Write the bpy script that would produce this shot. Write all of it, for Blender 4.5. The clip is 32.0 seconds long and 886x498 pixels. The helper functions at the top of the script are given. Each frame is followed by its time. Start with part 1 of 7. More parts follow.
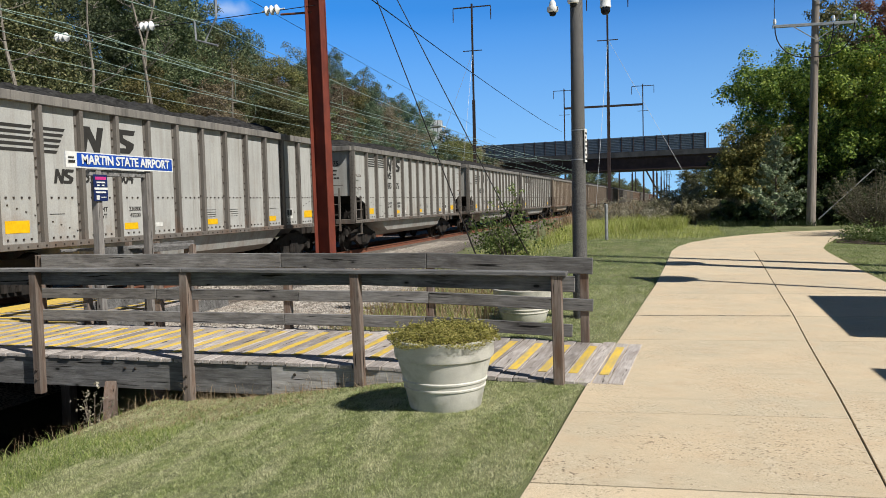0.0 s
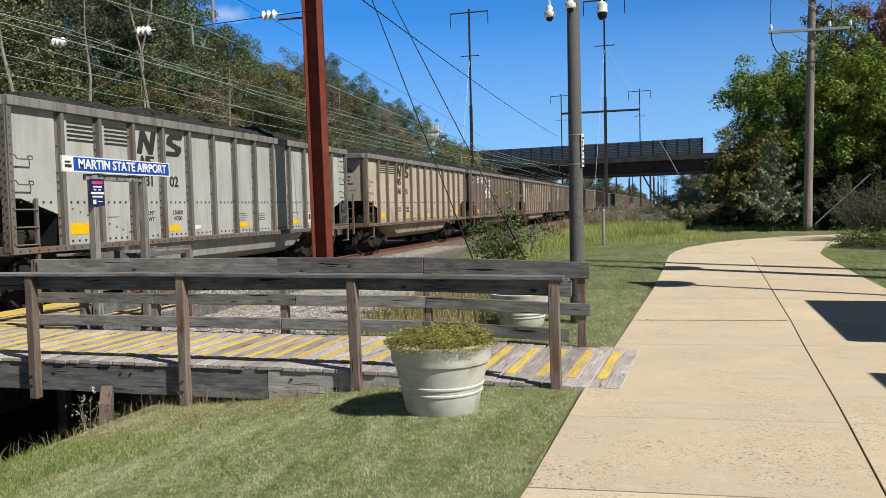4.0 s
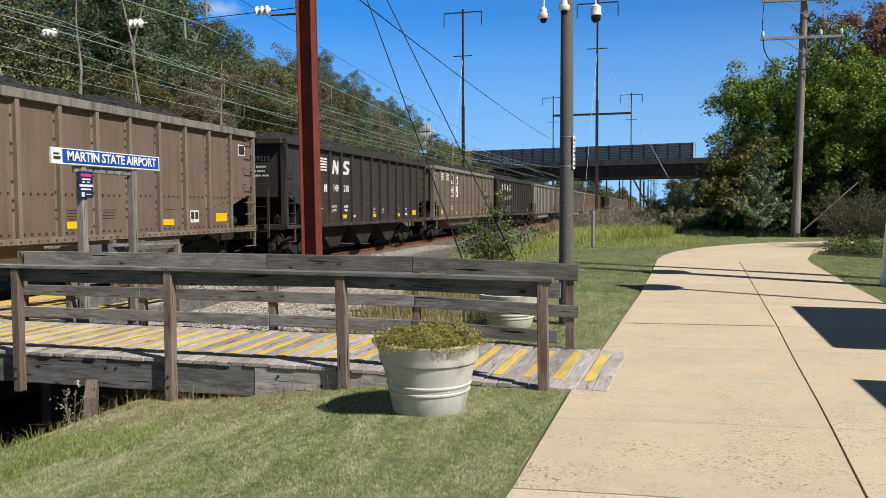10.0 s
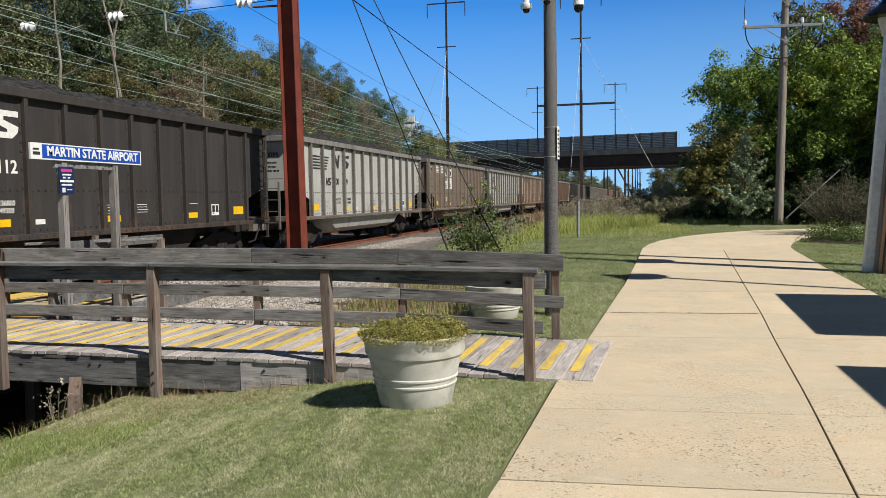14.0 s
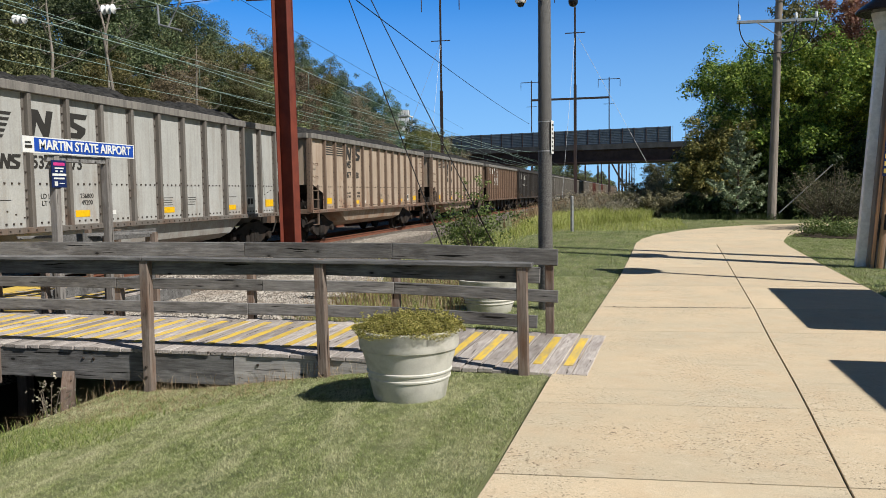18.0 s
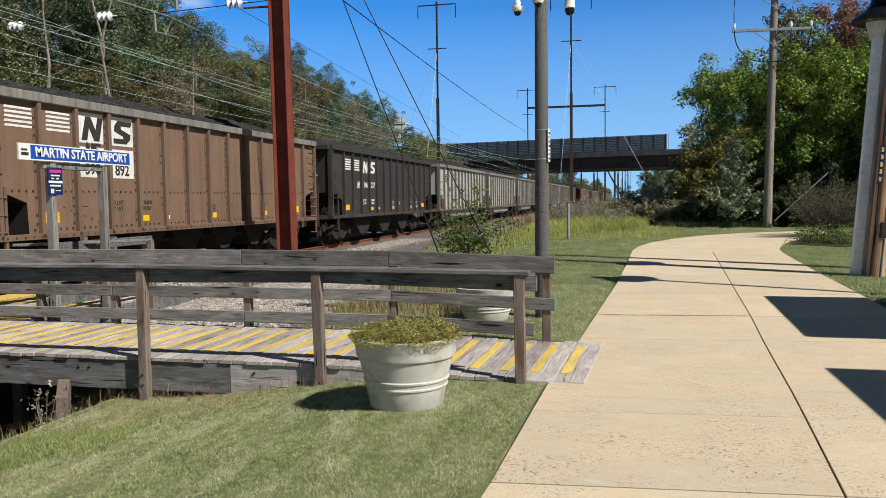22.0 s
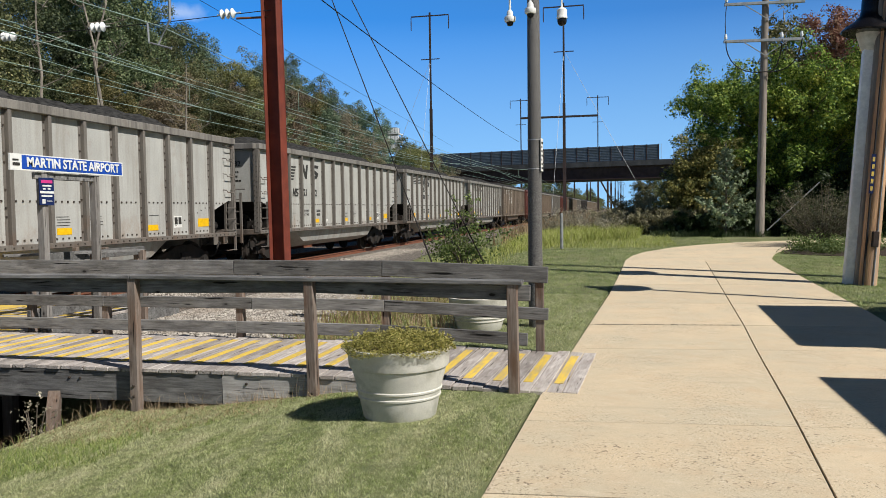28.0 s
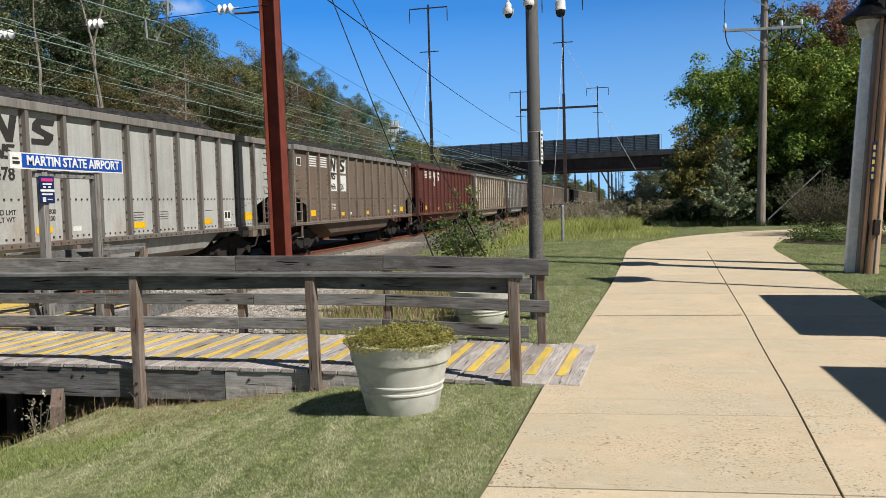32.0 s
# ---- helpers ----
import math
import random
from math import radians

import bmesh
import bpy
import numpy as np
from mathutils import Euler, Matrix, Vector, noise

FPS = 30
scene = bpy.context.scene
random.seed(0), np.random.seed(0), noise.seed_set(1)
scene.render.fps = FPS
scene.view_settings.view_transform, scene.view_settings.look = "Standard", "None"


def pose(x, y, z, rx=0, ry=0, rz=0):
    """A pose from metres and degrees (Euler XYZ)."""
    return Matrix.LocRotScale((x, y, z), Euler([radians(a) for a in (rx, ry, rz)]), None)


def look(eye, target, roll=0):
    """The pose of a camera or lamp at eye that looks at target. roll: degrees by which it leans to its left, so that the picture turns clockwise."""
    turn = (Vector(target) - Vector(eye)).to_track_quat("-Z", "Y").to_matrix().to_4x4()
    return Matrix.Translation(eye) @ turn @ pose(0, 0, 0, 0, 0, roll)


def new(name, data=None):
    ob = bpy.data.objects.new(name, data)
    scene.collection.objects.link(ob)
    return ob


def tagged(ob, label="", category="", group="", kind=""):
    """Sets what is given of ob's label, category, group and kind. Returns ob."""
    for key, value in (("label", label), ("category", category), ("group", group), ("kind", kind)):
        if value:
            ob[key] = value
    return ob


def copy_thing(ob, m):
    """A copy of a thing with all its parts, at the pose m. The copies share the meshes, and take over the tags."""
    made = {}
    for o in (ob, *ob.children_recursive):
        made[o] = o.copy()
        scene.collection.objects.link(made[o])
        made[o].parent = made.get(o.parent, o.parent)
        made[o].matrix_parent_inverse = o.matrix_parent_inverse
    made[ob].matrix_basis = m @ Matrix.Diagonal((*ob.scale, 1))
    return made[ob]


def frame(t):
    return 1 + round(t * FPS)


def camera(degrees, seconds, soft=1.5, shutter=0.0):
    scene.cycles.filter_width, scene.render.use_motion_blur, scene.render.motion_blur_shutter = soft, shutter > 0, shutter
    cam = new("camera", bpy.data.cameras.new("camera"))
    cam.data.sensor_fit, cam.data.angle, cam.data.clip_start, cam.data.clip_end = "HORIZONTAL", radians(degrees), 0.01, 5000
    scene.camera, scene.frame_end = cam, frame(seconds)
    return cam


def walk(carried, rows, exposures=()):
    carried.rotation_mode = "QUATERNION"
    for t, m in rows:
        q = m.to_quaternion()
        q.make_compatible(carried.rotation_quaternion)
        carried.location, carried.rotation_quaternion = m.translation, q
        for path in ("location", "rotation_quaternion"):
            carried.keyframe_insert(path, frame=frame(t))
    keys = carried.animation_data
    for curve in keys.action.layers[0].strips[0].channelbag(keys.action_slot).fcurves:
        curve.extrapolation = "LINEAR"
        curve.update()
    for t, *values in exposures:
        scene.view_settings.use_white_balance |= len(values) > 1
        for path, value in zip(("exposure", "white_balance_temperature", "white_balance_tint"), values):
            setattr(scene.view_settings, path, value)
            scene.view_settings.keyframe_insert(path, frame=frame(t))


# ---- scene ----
cam = camera(58.0, 32.0, soft=0.5)
walk(cam, [
    (0, pose(0.004, -0.027, 1.602, 86.707, 1.403, 15.913)),
    (0.5, pose(0.007, -0.025, 1.600, 86.874, 1.459, 15.871)),
    (1, pose(0.006, -0.024, 1.601, 86.961, 1.418, 15.869)),
    (1.5, pose(0.002, -0.023, 1.600, 87.006, 1.446, 15.874)),
    (2, pose(0.005, -0.022, 1.601, 87.000, 1.466, 15.935)),
    (2.5, pose(0.005, -0.024, 1.600, 87.003, 1.488, 15.906)),
    (3, pose(0.006, -0.021, 1.600, 87.005, 1.499, 15.862)),
    (3.5, pose(0.005, -0.022, 1.597, 87.030, 1.488, 15.774)),
    (5.5, pose(0.004, -0.018, 1.596, 87.073, 0.792, 15.475)),
    (6, pose(0.004, -0.020, 1.597, 86.964, 0.614, 15.337)),
    (6.5, pose(0.005, -0.018, 1.595, 86.895, 0.555, 15.170)),
    (7, pose(0.005, -0.018, 1.597, 86.854, 0.478, 15.023)),
    (7.5, pose(0.008, -0.019, 1.596, 86.893, 0.483, 14.995)),
    (8, pose(0.005, -0.018, 1.597, 86.930, 0.488, 15.014)),
    (8.5, pose(0.004, -0.021, 1.597, 86.961, 0.433, 15.081)),
    (9, pose(0.006, -0.022, 1.599, 86.973, 0.466, 15.128)),
    (9.5, pose(0.002, -0.019, 1.595, 86.993, 0.332, 15.081)),
    (10, pose(0.001, -0.018, 1.596, 87.015, 0.265, 15.018)),
    (10.5, pose(-0.001, -0.011, 1.598, 87.055, 0.201, 14.947)),
    (11, pose(0.000, -0.011, 1.598, 87.124, 0.176, 14.848)),
    (11.5, pose(0.001, -0.016, 1.596, 87.241, 0.210, 14.738)),
    (12, pose(0.004, -0.012, 1.596, 87.279, 0.369, 14.656)),
    (12.5, pose(0.003, -0.011, 1.598, 87.227, 0.514, 14.523)),
    (13, pose(0.002, -0.008, 1.598, 87.067, 0.683, 14.376)),
    (13.5, pose(0.001, -0.002, 1.598, 86.776, 0.818, 14.176)),
    (14, pose(0.005, 0.001, 1.600, 86.394, 0.887, 13.975)),
    (14.5, pose(0.004, 0.003, 1.601, 86.027, 0.962, 13.779)),
    (16.5, pose(0.002, 0.004, 1.602, 85.808, 0.805, 13.508)),
    (17, pose(-0.000, 0.007, 1.602, 85.887, 0.770, 13.528)),
    (17.5, pose(0.000, 0.003, 1.601, 85.951, 0.779, 13.543)),
    (18, pose(0.002, 0.003, 1.599, 85.983, 0.796, 13.541)),
    (18.5, pose(-0.001, 0.003, 1.601, 85.960, 0.749, 13.434)),
    (19, pose(-0.002, 0.011, 1.602, 85.932, 0.680, 13.329)),
    (19.5, pose(-0.002, 0.014, 1.602, 85.987, 0.682, 13.251)),
    (20, pose(-0.007, 0.012, 1.604, 86.058, 0.644, 13.195)),
    (20.5, pose(-0.005, 0.010, 1.602, 86.179, 0.649, 13.229)),
    (21, pose(-0.008, 0.009, 1.605, 86.280, 0.601, 13.256)),
    (21.5, pose(-0.006, 0.006, 1.605, 86.383, 0.643, 13.267)),
    (22, pose(-0.005, 0.002, 1.605, 86.501, 0.728, 13.273)),
    (22.5, pose(-0.006, 0.004, 1.604, 86.605, 0.785, 13.226)),
    (23, pose(-0.005, 0.007, 1.604, 86.704, 0.837, 13.159)),
    (23.5, pose(-0.000, 0.012, 1.606, 86.795, 0.932, 13.066)),
    (24, pose(-0.003, 0.013, 1.607, 86.917, 0.982, 12.940)),
    (24.5, pose(-0.003, 0.014, 1.607, 87.038, 0.991, 12.851)),
    (25, pose(-0.002, 0.017, 1.606, 87.174, 0.988, 12.793)),
    (25.5, pose(-0.001, 0.015, 1.605, 87.268, 0.922, 12.737)),
    (27.5, pose(-0.004, 0.013, 1.600, 87.300, 0.807, 12.787)),
    (28, pose(-0.003, 0.016, 1.601, 87.217, 0.813, 12.809)),
    (28.5, pose(-0.002, 0.018, 1.604, 87.133, 0.829, 12.828)),
    (29, pose(-0.002, 0.017, 1.604, 87.069, 0.818, 12.898)),
    (29.5, pose(-0.006, 0.016, 1.604, 87.013, 0.814, 12.956)),
    (30, pose(-0.006, 0.016, 1.606, 86.899, 0.903, 13.034)),
    (30.5, pose(-0.006, 0.013, 1.608, 86.762, 1.045, 13.024)),
    (31, pose(-0.001, 0.015, 1.608, 86.657, 1.199, 12.922)),
    (31.5, pose(-0.001, 0.015, 1.607, 86.645, 1.373, 12.817)),
    (32, pose(0.003, 0.014, 1.612, 86.692, 1.495, 12.866)),
])

# ---- world, sun ----
SUN_EL = 45.0
SUN_TO = Vector((0.92, -0.39, 0))          # level direction towards the sun
CLOUD = (-0.494, 0.838, 0.230)             # direction of the small cloud
world = bpy.data.worlds.new("world")
scene.world = world
world.use_nodes = True
wn = world.node_tree.nodes
sky = wn.new("ShaderNodeTexSky")
sky.sky_type = "NISHITA"
sky.sun_disc = False
sky.sun_elevation = radians(SUN_EL)
sky.sun_rotation = math.atan2(SUN_TO.x, SUN_TO.y)
sky.air_density, sky.dust_density, sky.ozone_density = 1.0, 0.6, 1.5
wn["Background"].inputs["Strength"].default_value = 0.088
deep = wn.new("ShaderNodeHueSaturation")
deep.inputs["Saturation"].default_value = 0.7
deep.inputs["Value"].default_value = 0.40
world.node_tree.links.new(sky.outputs[0], deep.inputs["Color"])
even = wn.new("ShaderNodeMix")                # a very clear, even autumn sky
even.data_type = "RGBA"
# deepest blue away from the sun, paler towards it
way = wn.new("ShaderNodeTexCoord")
dot = wn.new("ShaderNodeVectorMath")
dot.operation = "DOT_PRODUCT"
dot.inputs[1].default_value = tuple(SUN_TO.normalized() * math.cos(radians(SUN_EL)) + Vector((0, 0, math.sin(radians(SUN_EL)))))
world.node_tree.links.new(way.outputs["Generated"], dot.inputs[0])
away = wn.new("ShaderNodeMapRange")
for i, v in enumerate((-0.35, 0.75, 0.88, 0.0)):
    away.inputs[i + 1].default_value = v
world.node_tree.links.new(dot.outputs["Value"], away.inputs[0])
world.node_tree.links.new(away.outputs[0], even.inputs["Factor"])
even.inputs[7].default_value = (0.32, 3.02, 9.1, 1)
world.node_tree.links.new(deep.outputs[0], even.inputs[6])
# paler at the horizon, darker at the zenith
sep = wn.new("ShaderNodeSeparateXYZ")
world.node_tree.links.new(way.outputs["Generated"], sep.inputs[0])
low = wn.new("ShaderNodeMapRange")
for i, v in enumerate((-0.01, 0.23, 0.80, 0.0)):
    low.inputs[i + 1].default_value = v
world.node_tree.links.new(sep.outputs["Z"], low.inputs[0])
haze = wn.new("ShaderNodeMix")
haze.data_type = "RGBA"
haze.inputs[7].default_value = (3.9, 7.1, 9.9, 1)
world.node_tree.links.new(low.outputs[0], haze.inputs["Factor"])
world.node_tree.links.new(even.outputs[2], haze.inputs[6])
high = wn.new("ShaderNodeMapRange")
for i, v in enumerate((0.2, 0.80, 1.06, 0.17)):
    high.inputs[i + 1].default_value = v
world.node_tree.links.new(sep.outputs["Z"], high.inputs[0])
fall = wn.new("ShaderNodeVectorMath")
fall.operation = "SCALE"
# one small wisp of cloud over the wood
spot = wn.new("ShaderNodeVectorMath")
spot.operation = "SUBTRACT"
spot.inputs[1].default_value = CLOUD
world.node_tree.links.new(way.outputs["Generated"], spot.inputs[0])
flat = wn.new("ShaderNodeVectorMath")
flat.operation = "MULTIPLY"
flat.inputs[1].default_value = (1.0, 1.0, 2.6)
world.node_tree.links.new(spot.outputs[0], flat.inputs[0])
reach = wn.new("ShaderNodeVectorMath")
reach.operation = "LENGTH"
world.node_tree.links.new(flat.outputs[0], reach.inputs[0])
wisp = wn.new("ShaderNodeTexNoise")
wisp.inputs["Scale"].default_value, wisp.inputs["Detail"].default_value = 55.0, 5.0
world.node_tree.links.new(way.outputs["Generated"], wisp.inputs["Vector"])
edge = wn.new("ShaderNodeMath")
edge.operation = "MULTIPLY_ADD"
edge.inputs[1].default_value = -0.035
world.node_tree.links.new(wisp.outputs["Fac"], edge.inputs[0])
world.node_tree.links.new(reach.outputs["Value"], edge.inputs[2])
puff = wn.new("ShaderNodeMapRange")
for i, v in enumerate((-0.012, 0.014, 0.5, 0.0)):
    puff.inputs[i + 1].default_value = v
world.node_tree.links.new(edge.outputs[0], puff.inputs[0])
cloud = wn.new("ShaderNodeMix")
cloud.data_type = "RGBA"
cloud.inputs[7].default_value = (6.5, 7.6, 9.6, 1)
world.node_tree.links.new(puff.outputs[0], cloud.inputs["Factor"])
world.node_tree.links.new(haze.outputs[2], cloud.inputs[6])
world.node_tree.links.new(cloud.outputs[2], fall.inputs[0])
world.node_tree.links.new(high.outputs[0], fall.inputs["Scale"])
world.node_tree.links.new(fall.outputs[0], wn["Background"].inputs["Color"])
sun = new("sun", bpy.data.lights.new("sun", "SUN"))
sun.data.energy, sun.data.angle, sun.data.color = 5.0, radians(0.53), (1.0, 0.96, 0.89)
sun.matrix_world = look(Vector((0, 0, 0)) + (SUN_TO.normalized() * math.cos(radians(SUN_EL)) + Vector((0, 0, math.sin(radians(SUN_EL))))) * 60, (0, 0, 0))
scene.view_settings.exposure = 0.20


# ---- materials ----
def nodes_of(name):
    m = bpy.data.materials.new(name)
    m.use_nodes = True
    return m, m.node_tree.nodes, m.node_tree.links, m.node_tree.nodes["Principled BSDF"]


def mixed(nt, links, fac, a, b, mode="MIX"):
    n = nt.new("ShaderNodeMix")
    n.data_type, n.blend_type = "RGBA", mode
    if isinstance(fac, (int, float)):
        n.inputs["Factor"].default_value = fac
    else:
        links.new(fac, n.inputs["Factor"])
    for slot, v in ((6, a), (7, b)):
        if isinstance(v, tuple):
            n.inputs[slot].default_value = (*v[:3], 1)
        else:
            links.new(v, n.inputs[slot])
    return n.outputs[2]


def ranged(nt, links, value, lo, hi, to0=0.0, to1=1.0):
    n = nt.new("ShaderNodeMapRange")
    links.new(value, n.inputs[0])
    for i, v in enumerate((lo, hi, to0, to1)):
        n.inputs[i + 1].default_value = v
    return n.outputs[0]


def coords(nt, links, stretch=(1, 1, 1), shift=True):
    tc = nt.new("ShaderNodeTexCoord")
    mp = nt.new("ShaderNodeMapping")
    mp.inputs["Scale"].default_value = stretch
    links.new(tc.outputs["Object"], mp.inputs["Vector"])
    if shift:
        info = nt.new("ShaderNodeObjectInfo")
        mul = nt.new("ShaderNodeVectorMath")
        mul.operation = "SCALE"
        mul.inputs[0].default_value = (37.0, 53.0, 71.0)
        links.new(info.outputs["Random"], mul.inputs["Scale"])
        links.new(mul.outputs[0], mp.inputs["Location"])
    return mp.outputs[0]


def fuzz(nt, links, vec, scale, detail=4.0, rough=0.6):
    n = nt.new("ShaderNodeTexNoise")
    n.inputs["Scale"].default_value, n.inputs["Detail"].default_value, n.inputs["Roughness"].default_value = scale, detail, rough
    links.new(vec, n.inputs["Vector"])
    return n.outputs["Fac"]


def surf(name, c1, c2, scale=8.0, rough=0.85, bump=0.15, bscale=60.0, stain=None, sscale=0.8, samount=0.6, metal=0.0,
         stretch=(1, 1, 1), sstretch=None, rand=0.0, lo=0.35, hi=0.65, slo=0.5, shi=0.7, spec=0.3, speck=None, grit=0.0):
    """Two tones mixed by noise, wider stains of a third, fine relief."""
    m, nt, links, b = nodes_of(name)
    v = coords(nt, links, stretch)
    col = mixed(nt, links, ranged(nt, links, fuzz(nt, links, v, scale), lo, hi), c1, c2)
    if stain:
        v2 = coords(nt, links, sstretch or stretch)
        f = ranged(nt, links, fuzz(nt, links, v2, sscale, 6.0, 0.65), slo, shi, 0.0, samount)
        col = mixed(nt, links, f, col, stain)
    if speck:
        pits = ranged(nt, links, fuzz(nt, links, v, 34.0, 2.0, 0.5), 0.63, 0.66, 0.0, 0.9)
        patch = ranged(nt, links, fuzz(nt, links, v, 1.3, 3.0, 0.5), 0.40, 0.55)
        both = nt.new("ShaderNodeMath")
        both.operation = "MULTIPLY"
        links.new(pits, both.inputs[0])
        links.new(patch, both.inputs[1])
        col = mixed(nt, links, both.outputs[0], col, speck)
    if grit:
        fine = nt.new("ShaderNodeHueSaturation")
        links.new(ranged(nt, links, fuzz(nt, links, v, 130.0, 3.0, 0.7), 0.3, 0.7, 1 - grit, 1 + grit), fine.inputs["Value"])
        links.new(col, fine.inputs["Color"])
        col = fine.outputs[0]
    if rand:
        info = nt.new("ShaderNodeObjectInfo")
        hsv = nt.new("ShaderNodeHueSaturation")
        links.new(ranged(nt, links, info.outputs["Random"], 0, 1, 1 - rand, 1 + rand), hsv.inputs["Value"])
        links.new(col, hsv.inputs["Color"])
        col = hsv.outputs[0]
    links.new(col, b.inputs["Base Color"])
    b.inputs["Roughness"].default_value, b.inputs["Metallic"].default_value = rough, metal
    b.inputs["Specular IOR Level"].default_value = spec
    if bump:
        bp = nt.new("ShaderNodeBump")
        bp.inputs["Strength"].default_value, bp.inputs["Distance"].default_value = bump, 0.01
        links.new(fuzz(nt, links, v, bscale, 5.0, 0.65), bp.inputs["Height"])
        links.new(bp.outputs[0], b.inputs["Normal"])
    return m


def leaf_mat(name, c1, c2, c3, glow=0.35, rough=0.55, dry=None, patchy=0.7, vary=0.0, pscale=0.55):
    """Leaves: a tone for each leaf, some light let through."""
    m, nt, links, b = nodes_of(name)
    geo = nt.new("ShaderNodeNewGeometry")
    ramp = nt.new("ShaderNodeValToRGB")
    e = ramp.color_ramp.elements
    e[0].color, e[1].color, e[1].position = (*c1, 1), (*c3, 1), 1.0
    mid = e.new(0.55)
    mid.color = (*c2, 1)
    links.new(geo.outputs["Random Per Island"], ramp.inputs[0])
    v = coords(nt, links, (1, 1, 1))
    col = mixed(nt, links, ranged(nt, links, fuzz(nt, links, v, pscale, 4.0), 0.38, 0.66, 0.0, patchy), ramp.outputs[0], tuple(0.6 * x for x in c1))
    info = nt.new("ShaderNodeObjectInfo")
    each = nt.new("ShaderNodeHueSaturation")
    links.new(ranged(nt, links, info.outputs["Random"], 0, 1, 0.47, 0.515), each.inputs["Hue"])
    links.new(ranged(nt, links, info.outputs["Random"], 0.2, 1, 1 - vary, 1 + vary), each.inputs["Value"])
    links.new(col, each.inputs["Color"])
    if vary:
        col = each.outputs[0]
    if dry:
        col = mixed(nt, links, ranged(nt, links, fuzz(nt, links, coords(nt, links, (1.6, 0.5, 1)), 2.6, 7.0, 0.68), 0.42, 0.66, 0.0, 0.6), col, dry)
    links.new(col, b.inputs["Base Color"])
    b.inputs["Roughness"].default_value, b.inputs["Specular IOR Level"].default_value = rough, 0.3
    tr = nt.new("ShaderNodeBsdfTranslucent")
    links.new(col, tr.inputs["Color"])
    mx = nt.new("ShaderNodeMixShader")
    mx.inputs[0].default_value = glow
    links.new(b.outputs[0], mx.inputs[1])
    links.new(tr.outputs[0], mx.inputs[2])
    links.new(mx.outputs[0], nt["Material Output"].inputs[0])
    return m


def timber(name, axis, pale, dark, tint, amount=0.6, rand=0.2):
    """Weathered timber: fine grain along one axis, long dark checks, knots, wider stains."""
    m, nt, links, b = nodes_of(name)

    def along(k, c):
        return coords(nt, links, tuple(k if i == axis else c for i in range(3)))
    grain = fuzz(nt, links, along(3.0, 62.0), 1.0, 5.0, 0.75)
    col = mixed(nt, links, ranged(nt, links, grain, 0.22, 0.80), dark, pale)
    broad = fuzz(nt, links, along(1.6, 7.0), 1.0, 6.0, 0.68)
    col = mixed(nt, links, ranged(nt, links, broad, 0.44, 0.66, 0.0, amount), col, tint)
    bleach = fuzz(nt, links, along(2.4, 11.0), 1.0, 5.0, 0.65)
    col = mixed(nt, links, ranged(nt, links, bleach, 0.52, 0.72, 0.0, 0.5), col, tuple(1.25 * x for x in pale))
    check = ranged(nt, links, fuzz(nt, links, along(1.7, 34.0), 1.0, 2.0, 0.5), 0.665, 0.71)
    col = mixed(nt, links, check, col, tuple(0.14 * x for x in dark))
    knot = nt.new("ShaderNodeTexVoronoi")
    knot.inputs["Scale"].default_value = 1.0
    links.new(along(2.9, 6.0), knot.inputs["Vector"])
    ringed = ranged(nt, links, knot.outputs["Distance"], 0.10, 0.20, 0.45, 0.0)
    col = mixed(nt, links, ringed, col, tuple(0.8 * x for x in dark))
    eye = ranged(nt, links, knot.outputs["Distance"], 0.06, 0.10, 0.95, 0.0)
    col = mixed(nt, links, eye, col, tuple(0.22 * x for x in dark))
    info = nt.new("ShaderNodeObjectInfo")
    hsv = nt.new("ShaderNodeHueSaturation")
    links.new(ranged(nt, links, info.outputs["Random"], 0, 1, 1 - rand, 1 + rand), hsv.inputs["Value"])
    links.new(col, hsv.inputs["Color"])
    links.new(hsv.outputs[0], b.inputs["Base Color"])
    b.inputs["Roughness"].default_value, b.inputs["Specular IOR Level"].default_value = 0.9, 0.2
    bp = nt.new("ShaderNodeBump")
    bp.inputs["Strength"].default_value, bp.inputs["Distance"].default_value = 0.6, 0.006
    links.new(grain, bp.inputs["Height"])
    links.new(bp.outputs[0], b.inputs["Normal"])
    return m


def plain(name, c, rough=0.6, metal=0.0):
    return surf(name, c, tuple(0.82 * x for x in c), 14.0, rough, 0.05, 90.0, tuple(0.55 * x for x in c), 2.0, 0.35, metal)


WOOD = timber("weathered_wood", 0, (0.29, 0.285, 0.28), (0.06, 0.058, 0.057), (0.05, 0.045, 0.043), 0.62, 0.3)
WOOD_Z = timber("weathered_post_wood", 2, (0.27, 0.225, 0.195), (0.085, 0.062, 0.05), (0.13, 0.068, 0.04), 0.7)
WOOD_PALE = timber("pale_weathered_wood", 0, (0.56, 0.54, 0.52), (0.20, 0.185, 0.175), (0.13, 0.115, 0.105), 0.5, 0.2)
WOOD_SIGN = timber("silvered_post_wood", 2, (0.36, 0.345, 0.33), (0.14, 0.125, 0.115), (0.11, 0.085, 0.07), 0.5)
DECK = timber("deck_wood", 0, (0.58, 0.54, 0.51), (0.20, 0.165, 0.145), (0.21, 0.17, 0.15), 0.5, 0.25)
YELLOW = surf("yellow_paint", (0.76, 0.52, 0.06), (0.62, 0.44, 0.10), 12.0, 0.85, 0.25, 50.0, (0.36, 0.30, 0.20), 4.0, 0.6, stretch=(0.8, 4, 3), rand=0.12, slo=0.44, shi=0.64)
